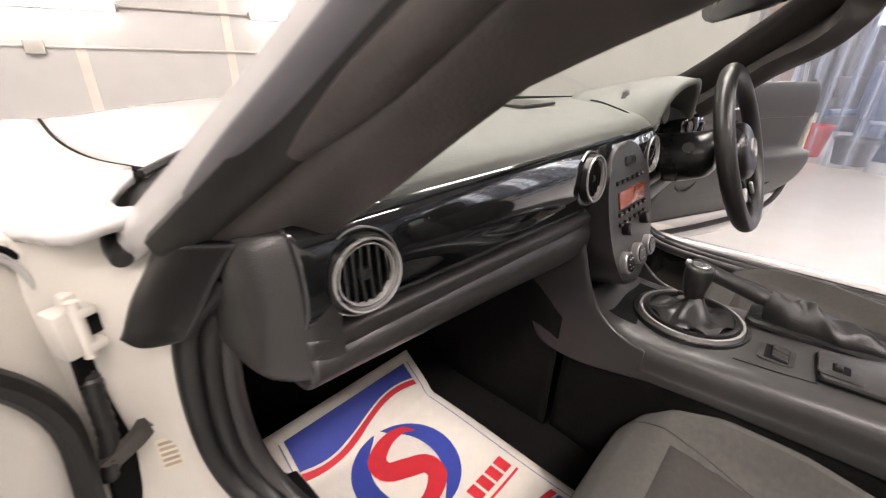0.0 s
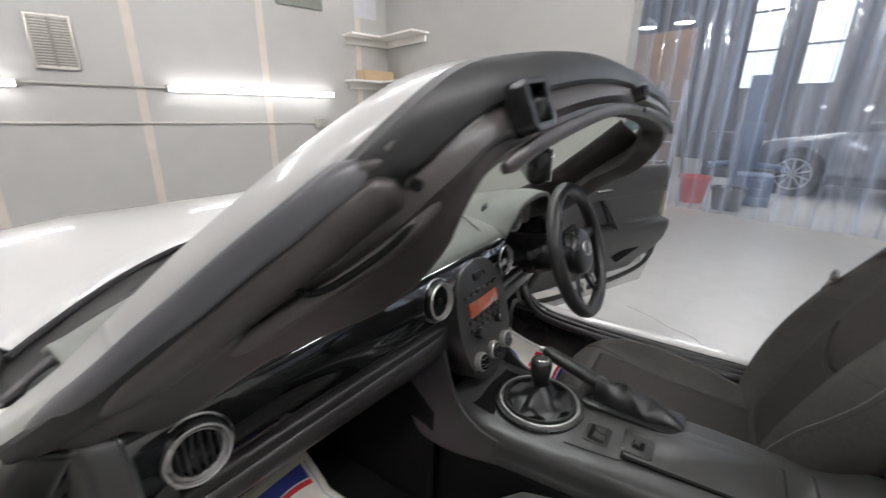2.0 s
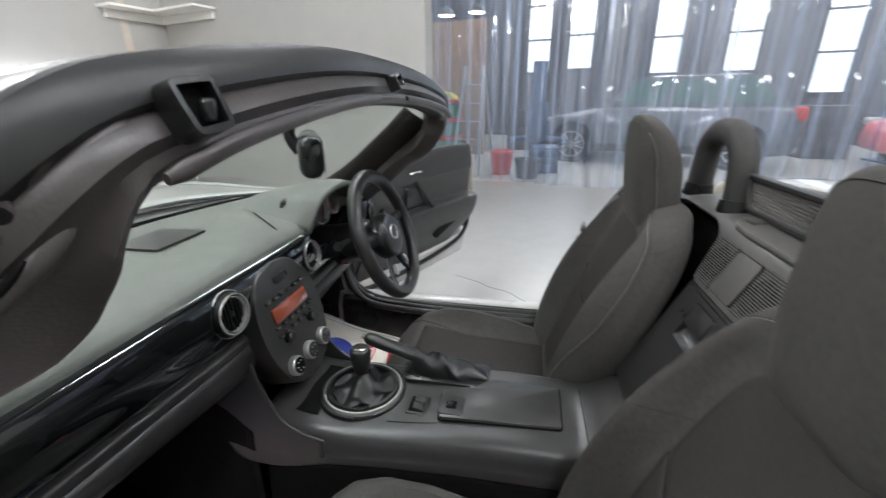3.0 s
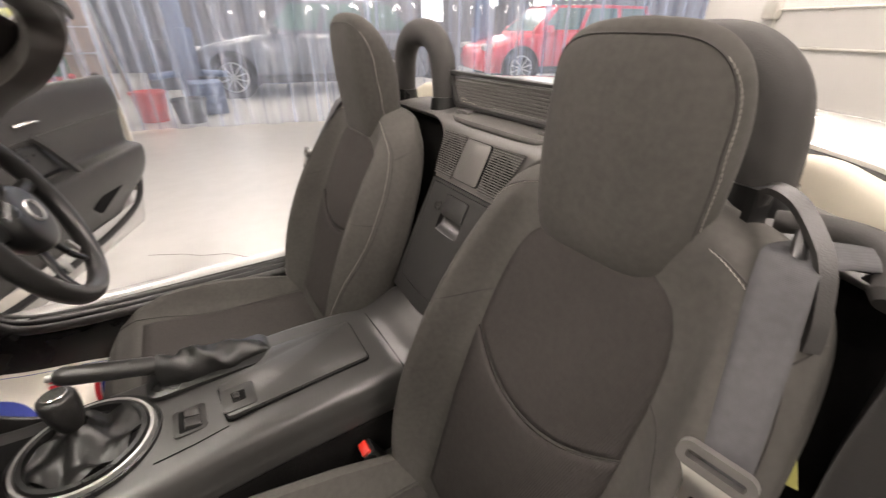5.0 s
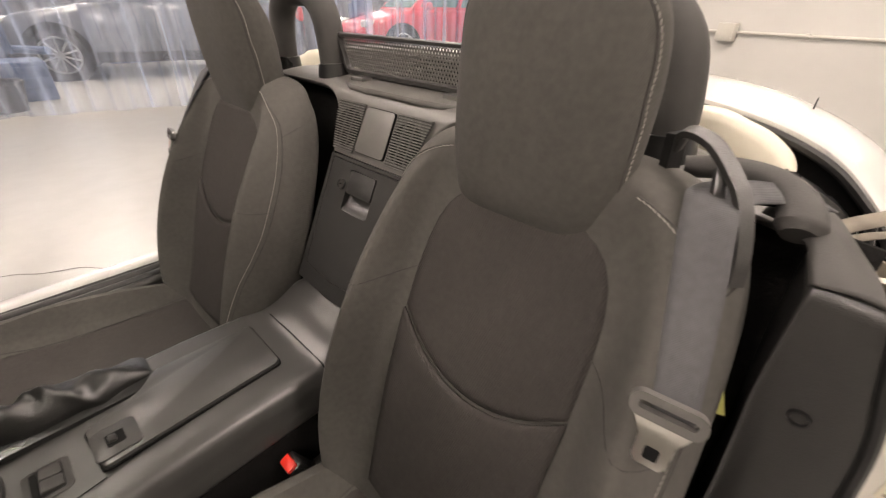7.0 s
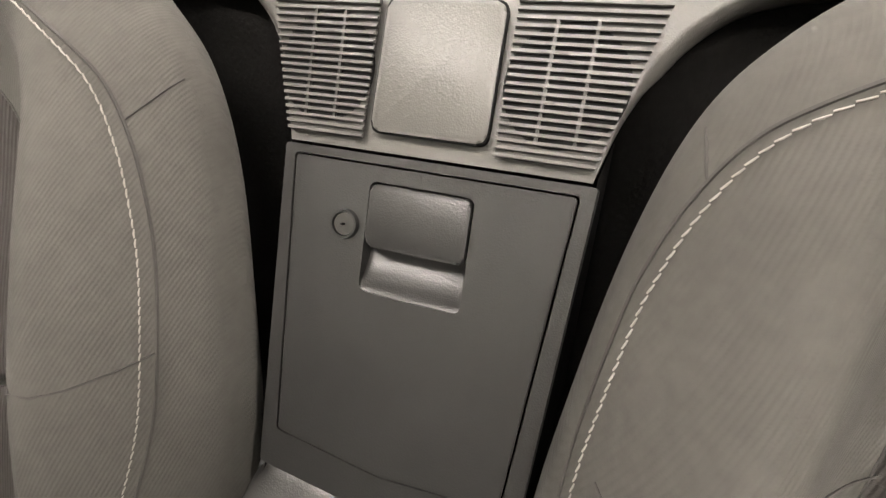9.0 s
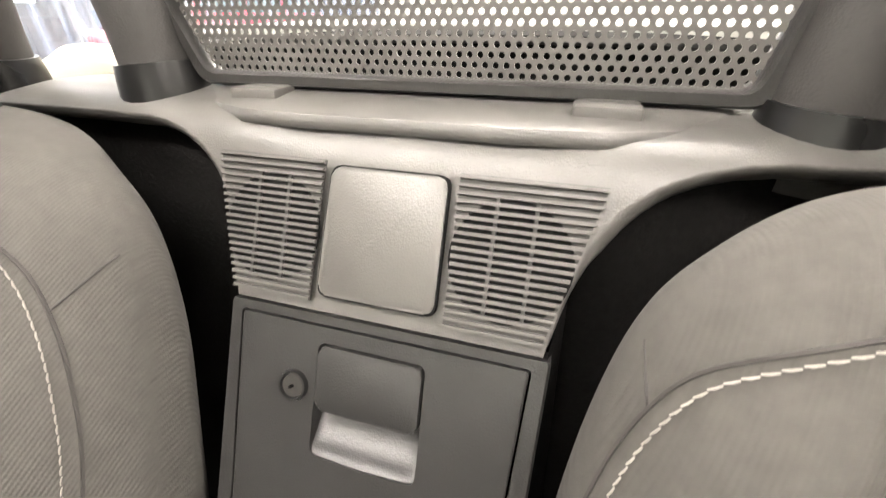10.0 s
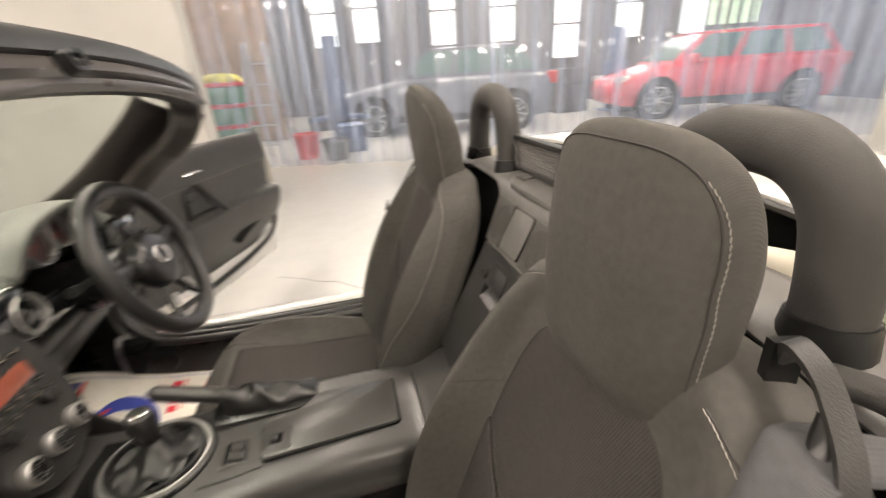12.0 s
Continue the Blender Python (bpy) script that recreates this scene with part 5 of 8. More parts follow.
bm = bm_new()
tube(bm, [V(-0.5185, -0.772, 0.935), V(-0.5185, -0.773, 0.958)], [0.0016, 0.0008], 6)
part("aerial_stub", bm, RUBBER, body)
# shut line of the bonnet
for s in (-1, 1):
    bm = bm_new()
    tube(bm, [V(s * c.x, c.y, c.z - 0.0035) for c in [crown_point(q.x, q.y, side_drop(q.x)) for q in SHUT]], 0.0036, 6)
    part("shut_line", bm, CAVITY, body, "dark bonnet shut line")
bm = bm_new()
tube(bm, [V(u / 20 * 0.655, 1.0 - 0.270 * abs(u / 20) ** 2.3 - 0.004, crown_at(0.9)[0] - side_drop(abs(u) / 20 * 0.655) - 0.006) for u in range(-20, 21)], 0.005, 6)
part("bonnet_seal", bm, RUBBER, body, "black rubber seal at the bonnet's rear edge")
# header fittings: roof latch plates, sun visors, guide hole
for x, y, z, w, h in ((-0.447, 0.143, 1.141, 0.032, 0.030), (0.0, 0.150, 1.172, 0.028, 0.020)):
    lt = plane_at(V(x, y, z), V(1, 0, 0.12), V(0, 0.35, 1))
    bm = bm_new()
    sweep(bm, [lt @ V(p[0] * (1 + 0.1 * p[1] / h), p[1], 0) for p in rounded(w, h, 0.004, 3)], [(-0.0030, -0.010), (0.0030, -0.010), (0.0022, 0.007), (-0.0022, 0.007)], closed=True, up=lt.to_3x3() @ V(0, 0, 1))
    lp_ = part("latch_frame", bm, PLASTIC_SMOOTH, body, "black roof latch receiver")
    bm = bm_new()
    prism(bm, rounded(w - 0.005, h - 0.005, 0.003), lt @ Matrix.Translation((0, 0, -0.006)), 0.003)
    part("latch_pocket", bm, CAVITY, lp_)
    bm = bm_new()
    rbox(bm, lt @ V(w * 0.22, -h * 0.1, 0.001), (w * 0.4, 0.010, h * 0.5), 0.003, Matrix.Rotation(0.5, 3, "Z"))
    part("latch_hook", bm, PLASTIC_SMOOTH, lp_)
for s in (-1, 1):
    bm = bm_new()
    tube(bm, crom([V(s * 0.478, 0.146, 1.102), V(s * 0.40, 0.143, 1.120), V(s * 0.24, 0.148, 1.138), V(s * 0.07, 0.153, 1.148)], 20), [0.003] + [0.0048] * 18 + [0.003], 10, flat=1.4)
    part("sun_visor", bm, HOODLINER, body, "folded dark sun visor")
    bm = bm_new()
    disc(bm, V(s * 0.549, 0.1635, 1.0985), V(s * 0.3, -1, -0.2), 0.0036, 0.004, 16)
    part("guide_hole", bm, CAVITY, body)

# satin band, ridge, slot and soft folds of the trim where pillar and header meet
SATIN = material("satin_grey_seal", (0.078, 0.076, 0.083), 0.34, vary=0.08, scale=20, spec=0.6)
FOLDS = [
    ("seal_band", SATIN, 0.0105, 0.40, (-0.82, -0.48, 0.15), [(-0.563, 0.184, 1.108), (-0.5763, 0.1958, 1.0975), (-0.5908, 0.2162, 1.0785), (-0.6048, 0.2470, 1.0535), (-0.6189, 0.2783, 1.0265), (-0.6341, 0.3281, 0.9880), (-0.656, 0.40, 0.931), (-0.680, 0.49, 0.868)]),
    ("trim_ridge", HOODLINER, 0.0155, 0.55, (-0.30, -0.75, -0.55), [(-0.5490, 0.1760, 1.0975), (-0.5558, 0.1815, 1.0900), (-0.5667, 0.1925, 1.0785), (-0.5787, 0.2135, 1.0575), (-0.5931, 0.2465, 1.0290), (-0.6097, 0.2925, 0.9905), (-0.6230, 0.3300, 0.9590), (-0.645, 0.40, 0.904)]),
    ("trim_slot", CAVITY, 0.0022, 1.0, (0, 0, 1), [(-0.5805, 0.2310, 1.0375), (-0.5756, 0.2295, 1.0317), (-0.5671, 0.2165, 1.0366), (-0.5488, 0.1904, 1.0586), (-0.5395, 0.1750, 1.0764)]),
    ("trim_fold", HOODLINER, 0.0075, 1.0, (0, 0, 1), [(-0.600, 0.276, 0.980), (-0.5700, 0.2245, 1.0245), (-0.5520, 0.1980, 1.0465), (-0.5330, 0.1760, 1.0695), (-0.512, 0.169, 1.092)]),
    ("trim_flap", HOODLINER, 0.0046, 1.0, (0, 0, 1), [(-0.5785, 0.1990, 1.0946), (-0.5722, 0.1926, 1.1033), (-0.5609, 0.1800, 1.1089), (-0.5504, 0.1735, 1.1100), (-0.5422, 0.1715, 1.1045), (-0.5369, 0.1725, 1.0919)]),
    ("trim_fold", HOODLINER, 0.0066, 1.0, (0, 0, 1), [(-0.5336, 0.1735, 1.1048), (-0.5217, 0.1622, 1.1262), (-0.4938, 0.1590, 1.1429), (-0.4550, 0.1580, 1.1560), (-0.40, 0.159, 1.168)]),
    ("trim_fold", HOODLINER, 0.0060, 1.0, (0, 0, 1), [(-0.5298, 0.1687, 1.0984), (-0.5130, 0.1619, 1.1162), (-0.4937, 0.1595, 1.1282), (-0.4779, 0.1599, 1.1345)]),
    ("trim_fold", HOODLINER, 0.0055, 1.0, (0, 0, 1), [(-0.5466, 0.1718, 1.1156), (-0.5273, 0.1642, 1.1348), (-0.4904, 0.1607, 1.1521), (-0.4329, 0.1587, 1.1658)]),
    ("trim_fold", HOODLINER, 0.0050, 1.0, (0, 0, 1), [(-0.5563, 0.1770, 1.1122), (-0.5383, 0.1702, 1.1305), (-0.5086, 0.1637, 1.1468)]),
]
for mirror in (1, -1):
    for name, mat, r, flat, up, pts in FOLDS:
        soft = name in ("trim_fold", "trim_flap")
        if name == "trim_slot":
            pts = [(x - 0.003, y - 0.0045, z - 0.002) for x, y, z in pts]
        line = crom([V(x * mirror, y + (0.0042 if soft else 0.0), z - (0.001 if soft else 0.0)) for x, y, z in pts], 40)
        bm = bm_new()
        tube(bm, line, [r * min(1.0, math.sin(math.pi * (i + 0.5) / 40) * 3.0) ** 0.5 for i in range(40)], 14, flat=flat, up=(up[0] * mirror, up[1], up[2]))
        part(name, bm, mat, body)

# ---- dashboard ----
dash = thing("dashboard", "black dashboard with a gloss black band and round air vents", "dashboard")
XD = [-0.632, -0.60, -0.50, -0.30, -0.10, 0.10, 0.195, 0.235, 0.36, 0.485, 0.525, 0.60, 0.632]


def dash_row(y, z, cut=0.0, drop=0.0, tilt=0.0):
    """A line across the dashboard; cut sets it back behind the wheel, where the dials sit, drop lowers it there, tilt raises it towards the doors."""
    return [V(x, y + (cut if 0.22 < x < 0.50 else 0.0), z - (drop if 0.22 < x < 0.50 else 0.0) + tilt * max(0.0, (abs(x) - 0.10) / 0.53)) for x in XD]


bm = bm_new()
surface(bm, [[V(x, 0.90 - 0.24 * (abs(x) / 0.645) ** 2, 0.868 - 0.012 * (abs(x) / 0.645) ** 2) for x in XD], [V(x, 0.76 - 0.14 * (abs(x) / 0.645) ** 2, 0.880) for x in XD], dash_row(0.60, 0.882, 0.03), dash_row(0.50, 0.868, 0.09, 0.0), dash_row(0.466, 0.853, 0.115, 0.015), dash_row(0.455, 0.838, 0.115, 0.025)], 90, 30)
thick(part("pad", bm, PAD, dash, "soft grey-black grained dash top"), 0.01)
bm = bm_new()
surface(bm, [dash_row(0.464, 0.844, 0.11, 0.06), dash_row(0.450, 0.836, 0.10, 0.07), dash_row(0.439, 0.812, 0.06, 0.05), dash_row(0.436, 0.785, 0.02), dash_row(0.440, 0.752, tilt=0.012), dash_row(0.449, 0.727, tilt=0.022), dash_row(0.466, 0.716, tilt=0.022)], 90, 26)
thick(part("gloss_band", bm, PIANO, dash, "piano black dash band"), 0.01)
bm = bm_new()
surface(bm, [dash_row(0.466, 0.725, tilt=0.022), dash_row(0.444, 0.722, tilt=0.022), dash_row(0.440, 0.714, tilt=0.022), dash_row(0.442, 0.703, tilt=0.022), dash_row(0.456, 0.699, tilt=0.022)], 60, 14)
thick(part("band_ledge", bm, PLASTIC, dash, "narrow black strip under the gloss band"), 0.006)
bm = bm_new()
surface(bm, [dash_row(0.464, 0.701, tilt=0.022), dash_row(0.450, 0.696, tilt=0.023), dash_row(0.446, 0.682, tilt=0.030), dash_row(0.452, 0.658, tilt=0.044), dash_row(0.474, 0.638, tilt=0.055), dash_row(0.56, 0.640, tilt=0.05), dash_row(0.72, 0.66, tilt=0.03)], 60, 24)
thick(part("lower_panel", bm, PLASTIC, dash, "black grained glovebox panel"), 0.01)
for s in (-1, 1):
    bm = bm_new()
    prof = [(0.66, 0.836), (0.55, 0.856), (0.474, 0.848), (0.448, 0.828), (0.437, 0.785), (0.440, 0.745), (0.438, 0.716), (0.447, 0.698), (0.49, 0.684), (0.58, 0.684), (0.64, 0.70)]
    ctr = V(0, 0.57, 0.765)
    rows = []
    for x, q in ((0.600, 0.999), (0.612, 0.996), (0.624, 0.982), (0.636, 0.950), (0.648, 0.900), (0.657, 0.83), (0.663, 0.68), (0.665, 0.3)):
        rows.append([V(s * x, ctr.y + (y - ctr.y) * q, ctr.z + (z - ctr.z) * q) for y, z in prof])
    surface(bm, rows, 44, 16, closed=True, caps=True)
    part("end_panel", bm, PLASTIC, dash, "black grained dash end")


def vent(c, axis, r):
    """A round vent: base ring, dark drum, bright front ring, louvres and thumb tab."""
    a = Vector(axis).normalized()
    bm = bm_new()
    ringband(bm, c + a * 0.007, axis, r - 0.0015, 0.0036, 0.006, 56)
    ringband(bm, c + a * 0.004, axis, r - 0.0065, 0.0022, 0.006, 56)
    ring = part("vent_ring", bm, RINGM, dash, "round air vent with a bright ring")
    bm = bm_new()
    ringband(bm, c - a * 0.004, axis, r - 0.001, 0.007, 0.024, 56)
    ringband(bm, c - a * 0.009, axis, r + 0.003, 0.006, 0.010, 56)
    part("vent_bezel", bm, PLASTIC_SMOOTH, ring)
    bm = bm_new()
    ringband(bm, c - a * 0.006, axis, r + 0.0055, 0.0022, 0.007, 56)
    part("base_ring", bm, RINGM, ring, "thin bright base ring")
    bm = bm_new()
    disc(bm, c - a * 0.030, axis, r - 0.003, 0.006, 32)
    part("vent_back", bm, CAVITY, ring)
    x = V(0, 0, 1)
    x = (x - a * x.dot(a)).normalized()
    y = a.cross(x)
    for k in range(-3, 4):
        h = k * r * 0.24
        w = math.sqrt(max(0, (r - 0.0065) ** 2 - h * h))
        bm = bm_new()
        q = c - a * 0.004
        sweep(bm, crom([q + y * h - x * w, q + y * (h + 0.0022 * (1 - abs(k) / 4)) + a * 0.002, q + y * h + x * w], 7), [(-0.0009, -0.007), (0.0009, -0.007), (0.0009, 0.007), (-0.0009, 0.007)], up=(a + y * 0.35))
        part("louvre", bm, PLASTIC_SMOOTH, ring)
    bm = bm_new()
    rbox(bm, c - a * 0.001, (0.012, 0.012, 0.012), 0.004)
    part("thumb_tab", bm, PLASTIC_SMOOTH, ring)


for x, y, ax, r in ((-0.577, 0.436, (-0.10, -1, 0.10), 0.0335), (-0.122, 0.436, (0, -1, 0.12), 0.0375), (0.172, 0.440, (0, -1, 0.12), 0.0375), (0.577, 0.436, (0.10, -1, 0.1), 0.0335)):
    vent(V(x, y, 0.791), ax, r)

# instrument hood and dials
bm = bm_new()
surface(bm, [[V(0.19, 0.66, 0.862), V(0.27, 0.67, 0.893), V(0.36, 0.68, 0.898), V(0.45, 0.67, 0.893), V(0.54, 0.66, 0.862)], [V(0.195, 0.50, 0.858), V(0.26, 0.50, 0.918), V(0.36, 0.50, 0.937), V(0.46, 0.50, 0.918), V(0.535, 0.50, 0.858)], [V(0.203, 0.450, 0.838), V(0.26, 0.435, 0.914), V(0.36, 0.425, 0.936), V(0.46, 0.435, 0.914), V(0.527, 0.450, 0.838)]], 30, 16)
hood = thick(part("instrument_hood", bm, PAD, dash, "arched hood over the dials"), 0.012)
bm = bm_new()
rbox(bm, V(0.363, 0.535, 0.850), (0.27, 0.03, 0.12), 0.02)
part("instrument_panel", bm, PLASTIC_SMOOTH, dash)
for x, r in ((0.283, 0.034), (0.363, 0.045), (0.443, 0.034)):
    c = V(x, 0.508, 0.858)
    bm = bm_new()
    ringband(bm, c, V(0, -1, 0.15), r, 0.006, 0.02, 36)
    d = part("dial_ring", bm, RINGM, dash, "bright-ringed round dial")
    bm = bm_new()
    disc(bm, c + V(0, 0.006, 0), V(0, -1, 0.15), r, 0.004, 32)
    part("dial_face", bm, material("dial_face", (0.07, 0.022, 0.018), 0.35, vary=0.5, scale=160), d)
    bm = bm_new()
    tube(bm, [c, c + V(-r * 0.6, -0.003, -r * 0.4)], 0.0014, 5)
    part("needle", bm, RED, d, "red needle")

# steering column and stalks
bm = bm_new()
surface(bm, [[V(0.362 + a * math.cos(q), y, z + b * math.sin(q)) for q in [i * math.tau / 10 for i in range(10)]] for y, z, a, b in ((0.52, 0.740, 0.075, 0.065), (0.44, 0.755, 0.070, 0.060), (0.365, 0.775, 0.060, 0.055), (0.345, 0.780, 0.045, 0.04))], 30, 12, closed=True, caps=True)
part("column_shroud", bm, PLASTIC_SMOOTH, dash)
for s in (-1, 1):
    bm = bm_new()
    tube(bm, [V(0.362 + s * 0.05, 0.40, 0.785), V(0.362 + s * 0.12, 0.385, 0.80), V(0.362 + s * 0.17, 0.375, 0.81)], [0.008, 0.007, 0.011], 10)
    part("stalk", bm, PLASTIC_SMOOTH, dash)

# ---- centre stack ----
stack = thing("centre_stack", "black centre stack with radio, orange display and three round knobs", "car radio")
SM = plane_at(V(0.022, 0.420, 0.70), V(1, 0, 0), V(0, 0.26, 1))
bm = bm_new()
out = []
for k in range(40):
    q = k / 40 * math.tau
    x, y = math.cos(q), math.sin(q)
    w = 0.108 - 0.014 * (y < 0) * abs(y)
    out.append((w * (abs(x) ** 0.75) * (1 if x > 0 else -1), 0.135 * (abs(y) ** 0.85) * (1 if y > 0 else -1)))
prism(bm, out, SM @ Matrix.Translation((0, 0, -0.05)), 0.066, 0.008)
part("face", bm, PLASTIC, stack)
bm = bm_new()
prism(bm, rounded(0.125, 0.030, 0.004), SM @ Matrix.Translation((0.0, 0.036, 0.015)), 0.004, 0.001)
part("display", bm, material("amber_display", (0.30, 0.07, 0.035), 0.2, vary=0.15, scale=60, coat=0.5), stack, "dull orange-red display window")
for j, (y, n, w) in enumerate(((0.068, 6, 0.018), (0.012, 6, 0.016), (-0.006, 6, 0.016))):
    for i in range(n):
        bm = bm_new()
        prism(bm, rounded(w, 0.008, 0.002, 2), SM @ Matrix.Translation(((i - (n - 1) / 2) * 0.024, y, 0.015)), 0.005, 0.001, 1)
        btn = part("button", bm, PLASTIC_SMOOTH, stack)
        bm = bm_new()
        prism(bm, rounded(w * 0.45, 0.0016, 0.0004, 1), SM @ Matrix.Translation(((i - (n - 1) / 2) * 0.024, y, 0.0200)), 0.0003)
        part("mark", bm, INK_GREY, btn)
bm = bm_new()
prism(bm, rounded(0.045, 0.018, 0.006), SM @ Matrix.Translation((0, 0.100, 0.015)), 0.005, 0.001)
part("hazard_button", bm, PLASTIC_SMOOTH, stack)
for x in (-0.045, 0.045):
    bm = bm_new()
    disc(bm, SM @ V(x, -0.018, 0.022), SM.to_3x3() @ V(0, 0, 1), 0.012, 0.018, 20, bevel=0.002)
    part("small_knob", bm, PLASTIC_SMOOTH, stack)
for x in (-0.059, 0.0, 0.059):
    c = SM @ V(x, -0.078, 0.0)
    ax = SM.to_3x3() @ V(0, 0, 1)
    bm = bm_new()
    disc(bm, c + ax * 0.020, ax, 0.0205, 0.018, 28, bevel=0.002)
    k = part("knob", bm, SILVER, stack, "round silver heater knob")
    bm = bm_new()
    disc(bm, c + ax * 0.0295, ax, 0.0165, 0.003, 24)
    part("knob_face", bm, PLASTIC_SMOOTH, k)
    for q in range(5):
        e = SM.to_3x3() @ V(math.cos(radians(60 + 60 * q)), math.sin(radians(60 + 60 * q)), 0)
        bm = bm_new()
        rbox(bm, c + ax * 0.0312 + e * 0.010, (0.003, 0.0012, 0.003), 0, SM.to_3x3())
        part("dial_mark", bm, RINGM, k)

# ---- steering wheel ----
wheel = thing("steering_wheel", "black leather steering wheel with silver badge", "steering wheel", at=(0.362, 0.305, 0.795))
WM = Matrix.Rotation(radians(-20), 3, "X")
rim = [WM @ V(0.167 * math.cos(k * math.tau / 64), 0, 0.167 * math.sin(k * math.tau / 64)) for k in range(64)]
bm = bm_new()
tube(bm, rim, 0.0178, 14, closed=True, up=WM @ V(0, 1, 0))
part("rim", bm, LEATHER, wheel)
bm = bm_new()
surface(bm, [[WM @ V(a * math.cos(q), y, b * math.sin(q) - 0.005) for q in [i * math.tau / 12 for i in range(12)]] for y, a, b in ((0.04, 0.05, 0.05), (0.02, 0.072, 0.064), (-0.005, 0.072, 0.062), (-0.018, 0.055, 0.048), (-0.021, 0.01, 0.01))], 36, 14, closed=True, caps=True)
part("hub", bm, PLASTIC_SMOOTH, wheel)
for a in (8, 172, 245, 295):
    d = V(math.cos(radians(a)), 0, math.sin(radians(a)))
    bm = bm_new()
    tube(bm, [WM @ (d * 0.055 + V(0, 0.012, 0)), WM @ (d * 0.12 + V(0, 0.012, 0)), WM @ (d * 0.160)], [0.024, 0.017, 0.012] if a in (8, 172) else [0.014, 0.010, 0.008], 12, flat=0.5, up=WM @ V(0, 1, 0))
    sp_ = part("spoke", bm, PLASTIC_SMOOTH, wheel)
    if a > 200:
        bm = bm_new()
        rbox(bm, WM @ (d * 0.105 + V(0, -0.004, 0)), (0.012, 0.008, 0.030), 0.003, WM @ Matrix.Rotation(radians(90 - a), 3, "Y"))
        part("spoke_insert", bm, SILVER, sp_, "small silver insert")
bm = bm_new()
ringband(bm, WM @ V(0, -0.022, 0), WM @ V(0, -1, 0), 0.024, 0.006, 0.005, 28, 0.8, WM @ V(1, 0, 0))
part("badge", bm, RINGM, wheel, "plain oval silver badge")

# ---- centre console ----
console = thing("centre_console", "black centre console with gear lever, switches and lidded box", "console")


rows, skirts = [], []
for y, xl, xr, zt, zs in ((-0.400, -0.092, 0.098, 0.606, 0.47), (-0.300, -0.092, 0.105, 0.600, 0.47), (-0.255, -0.092, 0.125, 0.578, 0.47), (-0.215, -0.091, 0.140, 0.553, 0.47), (-0.175, -0.090, 0.148, 0.543, 0.47), (-0.05, -0.090, 0.155, 0.542, 0.468), (0.07, -0.092, 0.155, 0.538, 0.466), (0.20, -0.098, 0.152, 0.530, 0.464), (0.33, -0.104, 0.150, 0.527, 0.454), (0.39, -0.101, 0.145, 0.533, 0.440), (0.44, -0.096, 0.140, 0.545, 0.430)):
    rows.append([V(xl - 0.008, y, zs), V(xl - 0.0065, y, (zs + zt) / 2 - 0.02), V(xl - 0.004, y, zt - 0.045), V(xl, y, zt - 0.020), V(xl + 0.013, y, zt - 0.003), V(xl + 0.05, y, zt), V(0.03, y, zt), V(xr - 0.03, y, zt), V(xr - 0.010, y, zt - 0.005), V(xr, y, zt - 0.025), V(xr + 0.012, y, 0.40), V(xr + 0.03, y, 0.24)])
    skirts.append([V(xl - 0.018, y, 0.235), V(xl - 0.010, y, 0.36), V(xl - 0.004, y, zs + 0.006)])
bm = bm_new()
surface(bm, rows, 70, 60)
thick(part("shell", bm, CONSOLE, console), 0.004)
bm = bm_new()
surface(bm, skirts, 10, 40)
thick(part("skirt", bm, CARPET, console, "black carpeted console side"), 0.004)
bm = bm_new()
surface(bm, [[V(-0.125, y, 0.22), V(-0.118, y, 0.42), V(-0.105, y, z - 0.04), V(-0.05, y, z), V(0.06, y, z), V(0.12, y, z - 0.04), V(0.14, y, 0.42), V(0.15, y, 0.22)] for y, z in ((0.45, 0.58), (0.55, 0.64), (0.72, 0.66), (0.90, 0.67))], 30, 14)
thick(part("tunnel", bm, CARPET, console, "black carpeted tunnel under the dash"), 0.006)
# cheeks that sweep from the console's edges up to both sides of the stack
for s, xo, xi in ((-1, -0.108, -0.088), (1, 0.152, 0.132)):
    bm = bm_new()
    grid = [(0.0, ((0.300, 0.512), (0.345, 0.525), (0.385, 0.553), (0.408, 0.590), (0.428, 0.640), (0.441, 0.690), (0.450, 0.735))),
            (0.003, ((0.300, 0.490), (0.355, 0.500), (0.400, 0.530), (0.422, 0.580), (0.438, 0.635), (0.449, 0.690), (0.457, 0.735))),
            (0.006, ((0.300, 0.468), (0.375, 0.460), (0.440, 0.485), (0.465, 0.550), (0.475, 0.620), (0.478, 0.680), (0.478, 0.735))),
            (0.010, ((0.300, 0.456), (0.410, 0.440), (0.490, 0.452), (0.520, 0.515), (0.533, 0.585), (0.535, 0.650), (0.535, 0.705)))]
    surface(bm, [[V(xo + (xi - xo) * max(0.0, (k - 2) / 4) + s * e * (1.0 if k else 0.3), y, z) for k, (y, z) in enumerate(line)] for e, line in grid], 30, 26)
    thick(part("cheek", bm, CONSOLE, console, "smooth black cheek beside the centre stack"), 0.005)
